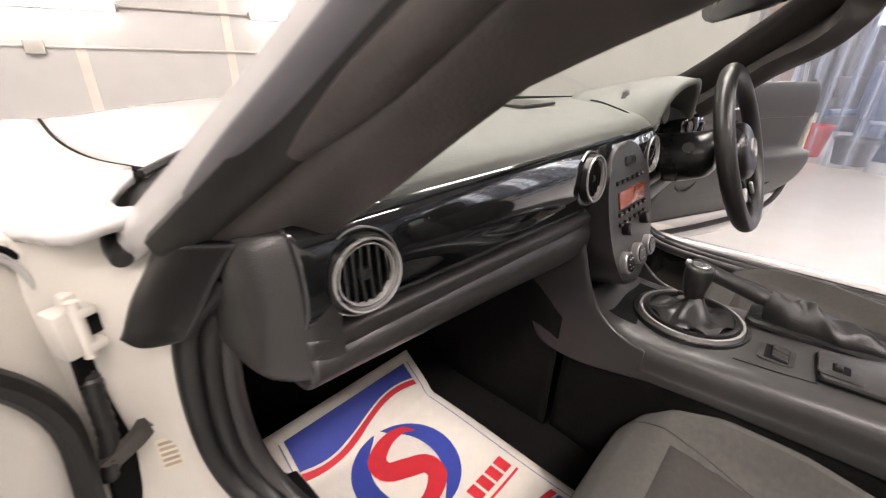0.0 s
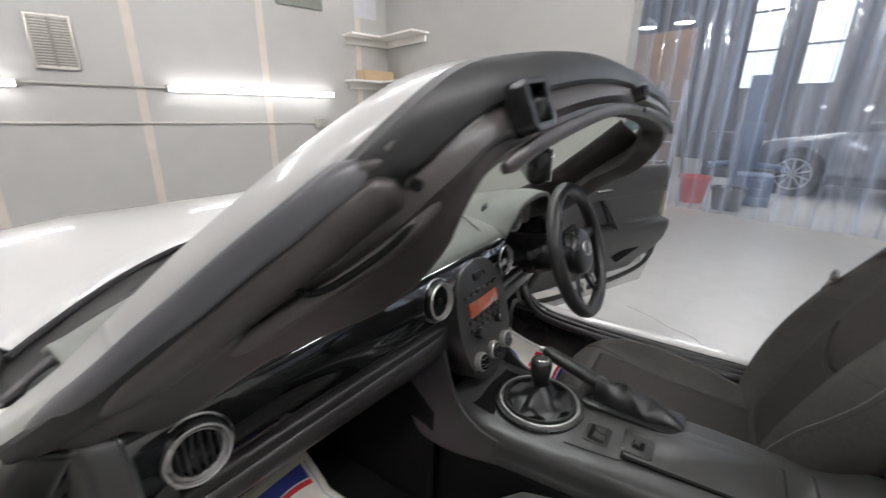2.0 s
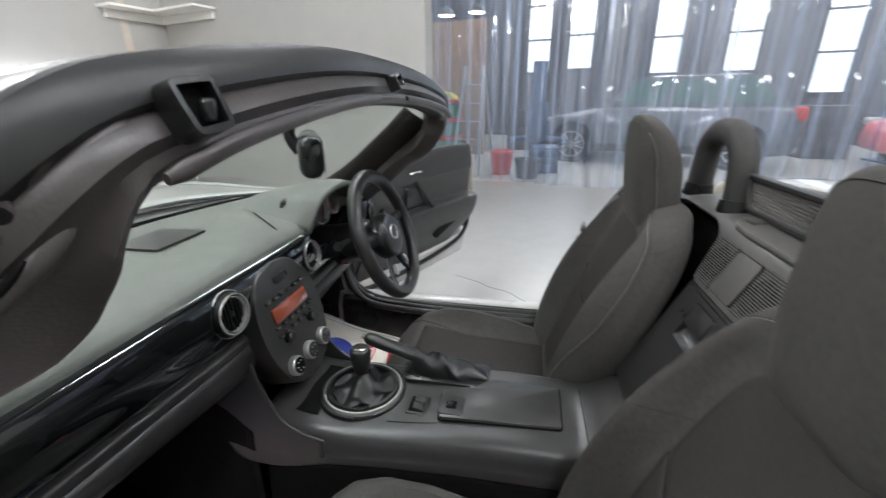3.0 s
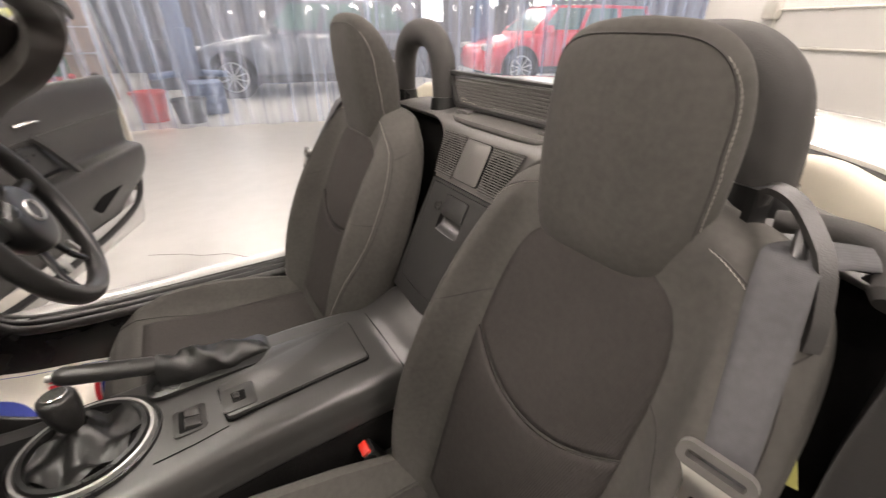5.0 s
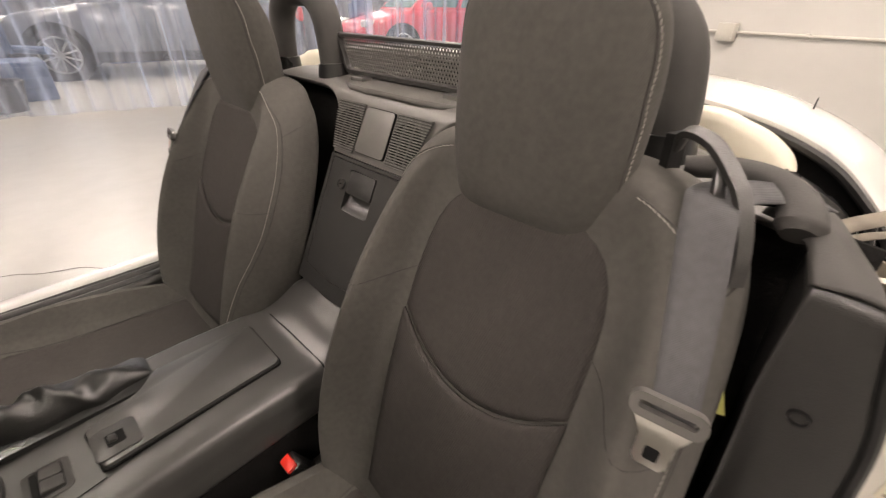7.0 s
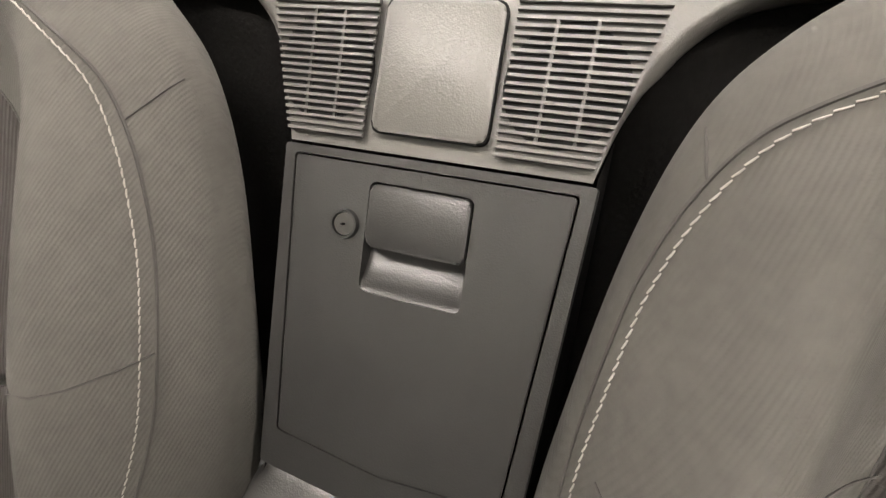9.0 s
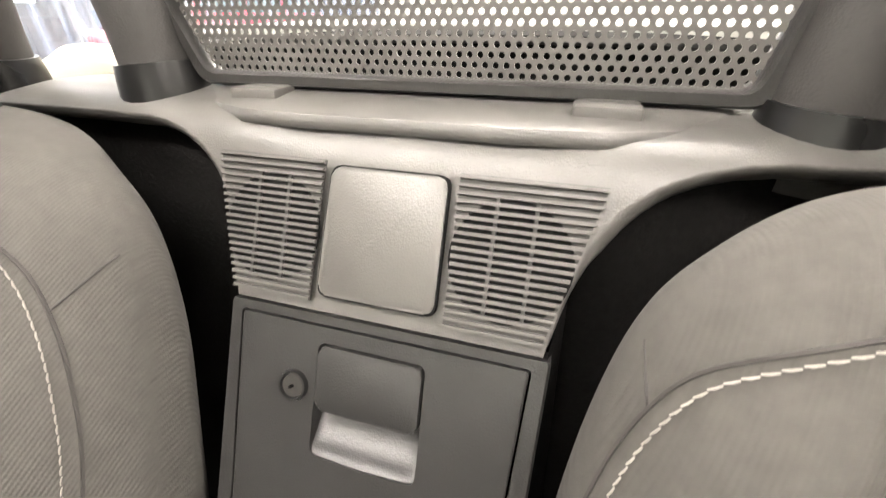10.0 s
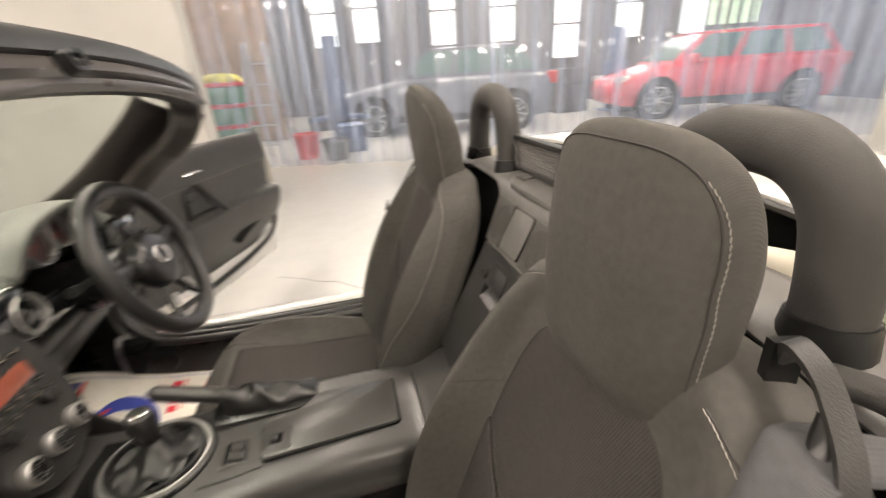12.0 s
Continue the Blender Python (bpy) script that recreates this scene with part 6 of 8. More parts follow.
# box lid with its dark gap, cross split and catch
bm = bm_new()
lidm = plane_at(V(0.020, -0.035, 0.5412), V(1, 0, 0), V(0, 1, -0.005))
LID = [(-0.050, -0.127), (0.075, -0.130), (0.080, 0.022), (0.046, 0.052), (0.022, 0.125), (-0.062, 0.119)]
prism(bm, round_poly(LID, 0.010), lidm, 0.0035)
part("lid_gap", bm, CAVITY, console)
bm = bm_new()
prism(bm, round_poly([(x * 0.955, y * 0.975) for x, y in LID], 0.009), lidm, 0.0085, 0.003)
part("box_lid", bm, CONSOLE, console, "grained lid of the console box")
bm = bm_new()
tube(bm, [V(-0.094, -0.205, 0.528), V(-0.079, -0.205, 0.5465), V(0.03, -0.205, 0.5495), V(0.12, -0.205, 0.5465)], 0.0016, 5)
part("split_line", bm, CAVITY, console)
bm = bm_new()
tube(bm, [V(-0.045, 0.082, 0.5375), V(-0.050, 0.13, 0.5345), V(-0.052, 0.185, 0.5315)], 0.0010, 5)
part("split_line", bm, CAVITY, console)
# flat black plate: the recess's shade is drawn, not its depth
bm = bm_new()
prism(bm, round_poly([(-0.082, -0.052), (0.082, -0.052), (0.078, 0.040), (-0.078, 0.040)], 0.016), plane_at(V(0.024, 0.378, 0.5285), V(1, 0, 0), V(0, 1, 0.10)), 0.003)
part("tray", bm, CAVITY, console, "flat black plate for the shaded tray before the gear lever")
# defroster grille, slot and crease on the dash top
bm = bm_new()
prism(bm, [(-0.062, -0.045), (0.062, -0.045), (0.062, 0.060), (-0.062, 0.060)], plane_at(V(-0.022, 0.645, 0.8835), V(1, 0.02, 0), V(0.05, 1, -0.01)), 0.0045)
gr_ = part("speaker_grille", bm, PLASTIC, dash, "flat dark grille in the dash top")
bm = bm_new()
tube(bm, crom([V(-0.60, 0.640, 0.870), V(-0.40, 0.74, 0.876), V(0, 0.815, 0.880), V(0.40, 0.74, 0.876), V(0.60, 0.640, 0.870)], 40), 0.007, 6, flat=0.6)
part("defroster_slot", bm, CAVITY, dash, "dark slot along the windscreen")
# black tube draws the shade along the fold in the pad
bm = bm_new()
tube(bm, crom([V(0.204, 0.600, 0.8858), V(0.165, 0.555, 0.885), V(0.108, 0.475, 0.8735)], 14), [0.0006] + [0.0016] * 12 + [0.0006], 6)
part("crease_shade", bm, CAVITY, dash)
# gear lever
lever = thing("gear_lever", "gear lever with a black knob in a silver-ringed gaiter", "gear lever", at=(0.033, 0.268, 0.525))
bm = bm_new()
ringband(bm, V(0, 0, 0.009), V(0, 0, 1), 0.0845, 0.009, 0.012, 64)
part("ring", bm, SILVER, lever, "silver ring")
bm = bm_new()
ringband(bm, V(0, 0, 0.004), V(0, 0, 1), 0.093, 0.010, 0.012, 64)
ringband(bm, V(0, 0, 0.010), V(0, 0, 1), 0.0745, 0.014, 0.016, 64)
part("ring_seat", bm, PLASTIC_SMOOTH, lever)
bm = bm_new()
disc(bm, V(0, 0, 0.0055), V(0, 0, 1), 0.072, 0.003, 48)
part("gaiter_well", bm, CAVITY, lever)
bm = bm_new()
rows = []
for j, (r, z) in enumerate(((0.069, 0.013), (0.062, 0.014), (0.046, 0.013), (0.030, 0.020), (0.018, 0.034), (0.012, 0.044))):
    rows.append([V(0.16 * z * (z > 0.02) * 2 + r * (1 + 0.14 * math.sin(5 * k * math.tau / 40 + j)) * math.cos(k * math.tau / 40), r * (1 + 0.14 * math.sin(4 * k * math.tau / 40 + j)) * math.sin(k * math.tau / 40), z + 0.006 * math.sin(6 * k * math.tau / 40 + j) * (r / 0.07)) for k in range(40)])
surface(bm, rows, 80, 16, closed=True)
part("gaiter", bm, GAITER, lever, "folded black leather gaiter")
bm = bm_new()
rows = [[V(0.016 + r * math.cos(k * math.tau / 20), 0.008 + r * math.sin(k * math.tau / 20), z) for k in range(20)] for r, z in ((0.012, 0.038), (0.0165, 0.046), (0.0215, 0.068), (0.0235, 0.088), (0.0215, 0.101), (0.013, 0.1045))]
surface(bm, rows, 28, 18, closed=True, caps=True)
knob = part("knob", bm, LEATHER, lever)
bm = bm_new()
disc(bm, V(0.016, 0.008, 0.1052), V(0.05, 0, 1), 0.0155, 0.0035, 28, bevel=0.001)
part("shift_plate", bm, CHROME, knob, "round chrome shift plate")

# handbrake
brake = thing("handbrake", "black handbrake lever with a folded leather gaiter", "handbrake", at=(0.113, 0.100, 0.541))
bm = bm_new()
tube(bm, crom([V(0.004, 0.03, 0.022), V(0.016, 0.09, 0.032), V(0.032, 0.16, 0.040), V(0.045, 0.205, 0.044)], 16), [0.012] * 4 + [0.0158] * 11 + [0.011], 14)
part("grip", bm, LEATHER, brake)
bm = bm_new()
disc(bm, V(0.046, 0.209, 0.0443), V(0.25, 1, 0.08), 0.007, 0.014, 16)
part("release_button", bm, SILVER, brake)
bm = bm_new()
rows = []
for j in range(25):
    f = j / 24
    y = -0.100 + 0.165 * f
    w = 0.036 * math.sin(math.pi * min(1, 0.12 + f * 0.62)) ** 0.6 * (1 - 0.35 * f)
    h = 0.008 + 0.038 * min(1, f * 1.5) ** 0.8
    row = []
    for k in range(33):
        a = k * math.pi / 32
        fold = 1 + 0.14 * math.sin(17 * f + 2.2 * a) * math.sin(a) + 0.05 * math.sin(31 * f - 3 * a)
        row.append(V(w * math.cos(a) * (1 + 0.10 * math.sin(14 * f + a)), y + 0.006 * math.sin(2 * a + 9 * f), 0.002 + h * math.sin(a) * fold))
    rows.append(row)
bridge(bm, rows)
part("gaiter", bm, GAITER, brake, "folded black leather gaiter")
bm = bm_new()
prism(bm, rounded(0.085, 0.20, 0.02), Matrix.Translation((0, -0.01, -0.004)), 0.007, 0.002)
part("plate", bm, PLASTIC_SMOOTH, brake)
for c, w, h, n in ((V(0.002, 0.134, 0.5335), 0.056, 0.048, 2), (V(-0.004, 0.060, 0.5485), 0.054, 0.052, 1)):
    sw = thing("switch_panel", "black rocker switches set in the console" if n == 2 else "black box lid catch in a rounded bezel", "switch", at=c)
    bm = bm_new()
    prism(bm, rounded(w, h, 0.008), Matrix.Identity(4), 0.003, 0.0012)
    sur = part("surround", bm, PLASTIC, sw)
    bm = bm_new()
    prism(bm, rounded(w * (0.80 if n == 2 else 0.42), h * (0.66 if n == 2 else 0.40), 0.002), Matrix.Translation((0, 0, 0.0031)), 0.0006)
    part("recess", bm, CAVITY, sur)
    for i in range(n):
        bm = bm_new()
        rbox(bm, V((i - (n - 1) / 2) * 0.021, -0.004 if n == 2 else 0.003, 0.0055), (0.0195, h * 0.46, 0.007) if n == 2 else (0.012, 0.009, 0.006), 0.002, Matrix.Rotation(0.22, 3, "X"))
        part("rocker", bm, PLASTIC, sur)

# paper floor mats with plain printed shapes
def mat_point(s, u, w, lift=0.0):
    """u metres to the car's right of the mat's middle, w metres forward along the sheet from y = 0.28."""
    if s > 0:
        # the driver's sheet leans up against the sill and steeper towards the pedals
        y = 0.30 + 0.86 * w
        return V(0.425 + u, y, 0.2535 + max(0.0, u + 0.07) * (0.13 + 0.98 * 0.86 * w) + 0.004 * math.sin(w * 19) + lift)
    if w < 0.40:
        y, z = 0.28 + w, 0.2505 + 0.0025 * math.sin(u * 21 + w * 13)
    else:
        q = w - 0.40
        y, z = 0.68 + q * 0.80, 0.2505 + q * 0.62 * min(1.0, q / 0.03)
    return V(-0.400 + u, y, z + lift)


def printed(name, parent, s, outline, mat, lift=0.0026, label=""):
    """A filled print on the mat from an outline of (u, w) pairs."""
    bm = bm_new()
    f = bm.faces.new([bm.verts.new((u, w, 0)) for u, w in outline])
    bmesh.ops.triangulate(bm, faces=[f])
    for _ in range(5):
        bmesh.ops.subdivide_edges(bm, edges=[e for e in bm.edges if e.calc_length() > 0.014], cuts=1)
        bmesh.ops.triangulate(bm, faces=bm.faces)
    for v in bm.verts:
        v.co = mat_point(s, v.co.x, v.co.y, lift)
    return part(name, bm, mat, parent, label)


def band(c, r0, r1, a0, a1, n=28, taper=True):
    out = []
    for k in range(n + 1):
        a = radians(a0 + (a1 - a0) * k / n)
        out.append((c[0] + r1 * math.cos(a), c[1] + r1 * math.sin(a)))
    for k in range(n, -1, -1):
        a = radians(a0 + (a1 - a0) * k / n)
        f = (math.sin(math.pi * k / n) ** 0.6) if taper else 1
        out.append((c[0] + (r1 - (r1 - r0) * f) * math.cos(a), c[1] + (r1 - (r1 - r0) * f) * math.sin(a)))
    return out


for s in (-1, 1):
    mat_ = thing("paper_floor_mat", "cream paper floor mat with blue and red print", "floor mat", "paper floor mats")
    bm = bm_new()
    bridge(bm, [[mat_point(s, -0.178 + 0.356 * k / 20, 0.52 * j / 40) for k in range(21)] for j in range(41)])
    sheet = thick(part("sheet", bm, PAPER, mat_), 0.0006)
    def wave(u):
        return 0.435 + 0.020 * math.sin(u * 17)
    us = [-0.150 + 0.30 * k / 24 for k in range(25)]
    printed("blue_band", mat_, s, [(u, wave(u) + 0.010) for u in us] + [(0.150, 0.495), (-0.150, 0.495)], INK_BLUE)
    printed("red_band", mat_, s, [(u, wave(u) - 0.006) for u in us] + [(u, wave(u) + 0.006) for u in us[::-1]], INK_RED)
    printed("blue_band", mat_, s, [(u, 0.055 + 0.020 * math.sin(u * 17)) for u in us] + [(0.150, 0.01), (-0.150, 0.01)], INK_BLUE)
    printed("red_band", mat_, s, [(u, 0.059 + 0.020 * math.sin(u * 17)) for u in us] + [(u, 0.071 + 0.020 * math.sin(u * 17)) for u in us[::-1]], INK_RED)
    c = (0.0, 0.305)
    printed("blue_crescent", mat_, s, band(c, 0.064, 0.104, 80, -92), INK_BLUE)
    printed("blue_crescent", mat_, s, band(c, 0.064, 0.104, 260, 88), INK_BLUE)
    line = crom([V(0.070, 0.052, 0), V(0.050, 0.072, 0), V(0.010, 0.074, 0), V(-0.030, 0.052, 0), V(-0.032, 0.020, 0), V(0.0, 0.0, 0), V(0.032, -0.020, 0), V(0.030, -0.052, 0), V(-0.010, -0.074, 0), V(-0.050, -0.072, 0), V(-0.070, -0.052, 0)], 45)
    left, right = [], []
    for k, q in enumerate(line):
        t = (line[min(k + 1, 44)] - line[max(k - 1, 0)]).normalized()
        h = 0.0215 * math.sin(math.pi * (k + 0.3) / 44.6) ** 0.8
        left.append((c[0] + q.x - t.y * h, c[1] + q.y + t.x * h))
        right.append((c[0] + q.x + t.y * h, c[1] + q.y - t.x * h))
    printed("red_swirl", mat_, s, left + right[::-1], INK_RED, 0.0034)
    for k in range(4):
        u = 0.040 + 0.027 * k
        printed("red_bar", mat_, s, [(u, 0.162), (u + 0.021, 0.162), (u + 0.021, 0.192), (u, 0.192)], INK_RED)
    printed("red_bar", mat_, s, [(0.045, 0.148), (0.145, 0.148), (0.145, 0.153), (0.045, 0.153)], INK_RED)
    for k in range(2):
        u = -0.105 + 0.029 * k
        printed("blue_bar", mat_, s, [(u, 0.162), (u + 0.022, 0.162), (u + 0.022, 0.192), (u, 0.192)], INK_BLUE)
    printed("blue_ring", mat_, s, band((-0.014, 0.178), 0.014, 0.026, 0, 330, 20, False), INK_BLUE)
    for u in (-0.160, 0.160):
        printed("border_line", mat_, s, [(u - 0.0008, 0.01), (u + 0.0008, 0.01), (u + 0.0008, 0.495), (u - 0.0008, 0.495)], INK_BLUE)

# ---- seats ----
def lerp_table(z, table):
    """Smooth values of a table of (z, a, b, ...) rows at z."""
    pts = table
    if z <= pts[0][0]:
        return pts[0][1:]
    for a, b in zip(pts, pts[1:]):
        if z <= b[0]:
            f = (z - a[0]) / (b[0] - a[0])
            return tuple(p + (q - p) * f for p, q in zip(a[1:], b[1:]))
    return pts[-1][1:]


# z, front y of the middle, half width, bolster height, half depth
BACK = [(0.38, -0.165, 0.175, 0.020, 0.050), (0.44, -0.182, 0.205, 0.050, 0.060), (0.52, -0.216, 0.230, 0.072, 0.062), (0.62, -0.251, 0.234, 0.078, 0.060), (0.72, -0.289, 0.227, 0.073, 0.056),
        (0.80, -0.322, 0.217, 0.059, 0.052), (0.86, -0.342, 0.203, 0.036, 0.048), (0.895, -0.348, 0.183, 0.016, 0.046), (0.920, -0.358, 0.150, 0.006, 0.042), (0.934, -0.375, 0.10, 0.0, 0.024), (0.938, -0.387, 0.03, 0.0, 0.006)]
HEADR = [(0.835, -0.352, 0.074, 0.0, 0.016), (0.852, -0.338, 0.090, 0.0, 0.034), (0.885, -0.331, 0.098, 0.0, 0.044), (0.940, -0.329, 0.102, 0.0, 0.048), (1.00, -0.332, 0.103, 0.0, 0.048), (1.045, -0.337, 0.100, 0.0, 0.040),
         (1.075, -0.342, 0.091, 0.0, 0.030), (1.094, -0.348, 0.074, 0.0, 0.019), (1.104, -0.354, 0.049, 0.0, 0.010), (1.108, -0.359, 0.013, 0.0, 0.003)]


def smooth_table(table, n):
    return [tuple(p) + tuple(q)[:2] for p, q in zip(crom([V(*r[:3]) for r in table], n), crom([V(*r[3:5], 0) for r in table], n))]


BACK_S, HEAD_S = smooth_table(BACK, 90), smooth_table(HEADR, 90)


def front_y(x, z, table, power=3.2):
    yf, w, bol, d = lerp_table(z, table)
    u = min(abs(x) / max(w, 1e-4), 1.0)
    y = yf - d + d * (1 - u ** power) ** (1 / 2.0)
    y += bol * math.exp(-((u - 0.79) / (0.135 if u < 0.79 else 0.18)) ** 2)
    return y


def padded(table, n_u, power, back=1.0):
    """A closed padded form from a table."""
    rings = []
    for z, yf, w, bol, d in table:
        ring = []
        for k in range(n_u):
            u = -math.cos(math.pi * k / (n_u - 1))
            ring.append(V(w * u, front_y(w * u, z, table, power), z))
        for k in range(1, n_u - 1):
            u = math.cos(math.pi * k / (n_u - 1))
            ring.append(V(w * u, yf - d - d * back * (1 - abs(u) ** 4) ** 0.5, z))
        rings.append(ring)
    bm = bm_new()
    bridge(bm, rings, True, True)
    return bm


def stitches(bm, pts, gap=0.0056, size=0.0050, lift=0.0005, r=0.00058):
    """Short slanting threads along a line."""
    length = 0.0
    nxt = 0.0
    for a, b in zip(pts, pts[1:]):
        seg = (b - a).length
        while nxt <= length + seg and seg > 1e-6:
            p = a.lerp(b, (nxt - length) / seg)
            d = (b - a).normalized()
            side = d.cross(V(0, 1, 0)).normalized()
            tube(bm, [p - d * size / 2 - side * 0.0005 + V(0, lift * 0.3, 0), p + V(0, lift, 0), p + d * size / 2 + side * 0.0005 + V(0, lift * 0.3, 0)], [r * 0.7, r, r * 0.7], 5, caps=False)
            nxt += gap
        length += seg


def on_back(x, z, off=0.0):
    return V(x, front_y(x, z, BACK_S) + off, z)


def on_head(x, z, off=0.0):
    return V(x, front_y(x, z, HEAD_S, 4.5) + off, z)


CUSH = [(-0.26, 0.185, 0.440, 0.30, 0.024), (-0.18, 0.205, 0.414, 0.28, 0.046), (-0.06, 0.222, 0.418, 0.26, 0.070), (0.06, 0.240, 0.430, 0.26, 0.070), (0.15, 0.245, 0.448, 0.26, 0.046), (0.215, 0.235, 0.452, 0.27, 0.020), (0.255, 0.215, 0.436, 0.285, 0.006), (0.278, 0.185, 0.415, 0.30, 0.0), (0.288, 0.15, 0.37, 0.33, 0.0)]


def cush_z(x, y):
    w, zt, zb, bol = lerp_table(y, CUSH)
    u = min(abs(x) / w, 1.0)
    return zt - 0.05 + 0.05 * (1 - u ** 3.4) ** 0.5 + bol * math.exp(-((u - 0.79) / (0.15 if u < 0.79 else 0.20)) ** 2)


def seat(x0, dy, label, edge=(0.945, 0.945), nod=0.0, shift=0.0, tall=1.0):
    st = thing("bucket_seat", label, "car seat", "seats", at=(x0, dy, 0))
    back = part("backrest", padded(BACK_S, 72, 3.2), CLOTH, st)
    head = part("headrest", padded(HEAD_S, 72, 4.5), CLOTH, st, "tall rounded cloth headrest")
    pivot = V(0, -0.375, 0.95)
    head.rotation_euler = (radians(nod), 0, 0)
    head.scale = (1, 1, tall)
    head.location = pivot + V(shift, 0, 0) - Matrix.Rotation(radians(nod), 3, "X") @ V(0, pivot.y, pivot.z * tall)
    # ribbed insert, above and below a curved seam
    def half(z):
        return lerp_table(z, [(0.44, 0.100), (0.52, 0.114), (0.60, 0.120), (0.69, 0.122), (0.76, 0.121), (0.80, 0.117), (0.83, 0.109), (0.85, 0.098), (0.865, 0.083), (0.876, 0.062)])[0]
    for lo, hi, name in ((0.45, None, "lower_insert"), (None, 0.875, "upper_insert")):
        rows = []
        for j in range(26):
            row = []
            for k in range(21):
                u = k / 10 - 1
                seam = 0.652 + 0.050 * u * u + 0.006 * u
                z = (lo + (seam - 0.002 - lo) * j / 25) if hi is None else (seam + 0.002 + (hi - seam) * j / 25)
                x = u * half(z)
                row.append(on_back(x, z, 0.0002 + 0.0030 * (1 - u ** 4) * min(1.0, 0.25 + abs(z - seam) / 0.02)))
            rows.append(row)
        bm = bm_new()
        bridge(bm, rows)
        thick(part(name, bm, CLOTH_RIB, back, "ribbed cloth insert"), 0.004)
    bm = bm_new()
    tube(bm, [on_back(u / 10 * half(0.70), 0.652 + 0.050 * u * u / 100 + 0.0006 * u, 0.0004) for u in range(-10, 11)], 0.0006, 5)
    part("seam", bm, PIPING, back)
    for s in (-1, 1):
        # edge of the insert: a thin dark tube draws the shaded crease
        bm = bm_new()
        tube(bm, [on_back(s * half(z), z, 0.0002) for z in [0.45 + 0.42 * k / 40 for k in range(41)]], 0.0006, 6)
        part("piping_crease", bm, PIPING, back)
        # bolster crest seam with thread
        line = crom([V(u * (edge[s > 0] / 0.955), z, 0) for z, u in ((0.46, 0.83), (0.53, 0.855), (0.60, 0.89), (0.65, 0.925), (0.70, 0.950), (0.77, 0.958), (0.82, 0.950), (0.85, 0.935), (0.87, 0.915), (0.883, 0.885), (0.894, 0.845), (0.903, 0.80), (0.910, 0.74), (0.914, 0.67))], 90)
        crest = [on_back(s * lerp_table(q.y, BACK_S)[1] * min(q.x, 0.985), q.y, 0.0006) for q in line]
        bm = bm_new()
        tube(bm, crest, 0.0011, 5)
        part("seam", bm, PIPING, back)
        bm = bm_new()
        stitches(bm, [V(p.x - s * 0.0035, front_y(p.x - s * 0.0035, p.z, BACK_S) + 0.0012, p.z) for p in crest])
        part("stitching", bm, THREAD, back, "pale slanting stitches")
        # cross seam of the bolster
        bm = bm_new()
        w = lerp_table(0.745, BACK_S)[1]
        tube(bm, [on_back(s * (w * 0.95 + (0.118 - w * 0.95) * k / 10), 0.728 + 0.035 * (k / 10) ** 1.6, 0.0002) for k in range(11)], 0.0007, 5)
        part("seam", bm, PIPING, back)
        bm = bm_new()
        tube(bm, [on_back(s * lerp_table(z, BACK_S)[1] * u, z, 0.0005) for u, z in [(min(0.935 * edge[s > 0] / 0.955, 0.985) * (1 - k / 5) + 0.9985 * k / 5, 0.850 + 0.003 * k) for k in range(6)]], 0.0007, 5)
        part("seam", bm, PIPING, back)
    # headrest face seam
    half_face = [(0.966 * lerp_table(z, HEAD_S)[1], z) for z in (0.856, 0.88, 0.91, 0.94, 0.97)] + [(0.0988 * math.cos(a) ** 0.5, 0.995 + 0.0985 * math.sin(a) ** 0.62) for a in [math.pi / 2 * k / 16 for k in range(16)]]
    face = [(-x, z) for x, z in half_face] + [(0.0, 1.0935)] + half_face[::-1]
    face = [(q.x, q.y) for q in crom([V(x, z, 0) for x, z in face], 110)]
    face = [on_head(x, z, 0.0006) for x, z in face]
    bm = bm_new()
    tube(bm, face, 0.0010, 6)
    part("piping_crease", bm, PIPING, head)
    for s in (-1, 1):
        bm = bm_new()
        stitches(bm, [on_head(s * min(abs(p.x) + 0.0018, lerp_table(p.z, HEAD_S)[1] * 0.996), p.z, 0.0006) for p in face if p.x * s > 0.03 and p.z < 1.078])
        part("stitching", bm, THREAD, head, "pale slanting stitches")
    # cushion
    rings = []
    tab = [tuple(p) + tuple(q)[:2] for p, q in zip(crom([V(*r[:3]) for r in CUSH], 50), crom([V(*r[3:5], 0) for r in CUSH], 50))]
    for y, w, zt, zb, bol in tab:
        ring = [V(w * -math.cos(math.pi * k / 35), y, cush_z(w * -math.cos(math.pi * k / 35), y)) for k in range(36)]
        ring += [V(w * 0.97 * math.cos(math.pi * k / 11), y - 0.01, zb) for k in range(12)]
        rings.append(ring)
    bm = bm_new()
    bridge(bm, rings, True, True)
    cush = part("cushion", bm, CLOTH, st)
    bm = bm_new()
    bridge(bm, [[V(0.125 * k / 10, y, cush_z(0.125 * k / 10, y) + 0.0004 + 0.002 * (1 - (k / 10) ** 4)) for k in range(-10, 11)] for y in [-0.20 + 0.40 * j / 20 for j in range(21)]])
    thick(part("cushion_insert", bm, CLOTH_RIB, cush, "ribbed cloth insert"), 0.005)
    for s in (-1, 1):
        bm = bm_new()
        tube(bm, [V(s * (0.125 + 0.03 * max(0, (y - 0.1) / 0.15)), y, cush_z(s * (0.125 + 0.03 * max(0, (y - 0.1) / 0.15)), y) + 0.001) for y in [-0.20 + 0.46 * j / 30 for j in range(31)]], 0.0012, 6)
        part("piping_crease", bm, PIPING, cush)
    for s in (-1, 1):
        bm = bm_new()
        rbox(bm, V(s * 0.18, 0.0, 0.235), (0.04, 0.42, 0.09), 0.006)
        part("rail", bm, PLASTIC_SMOOTH, st)
        bm = bm_new()
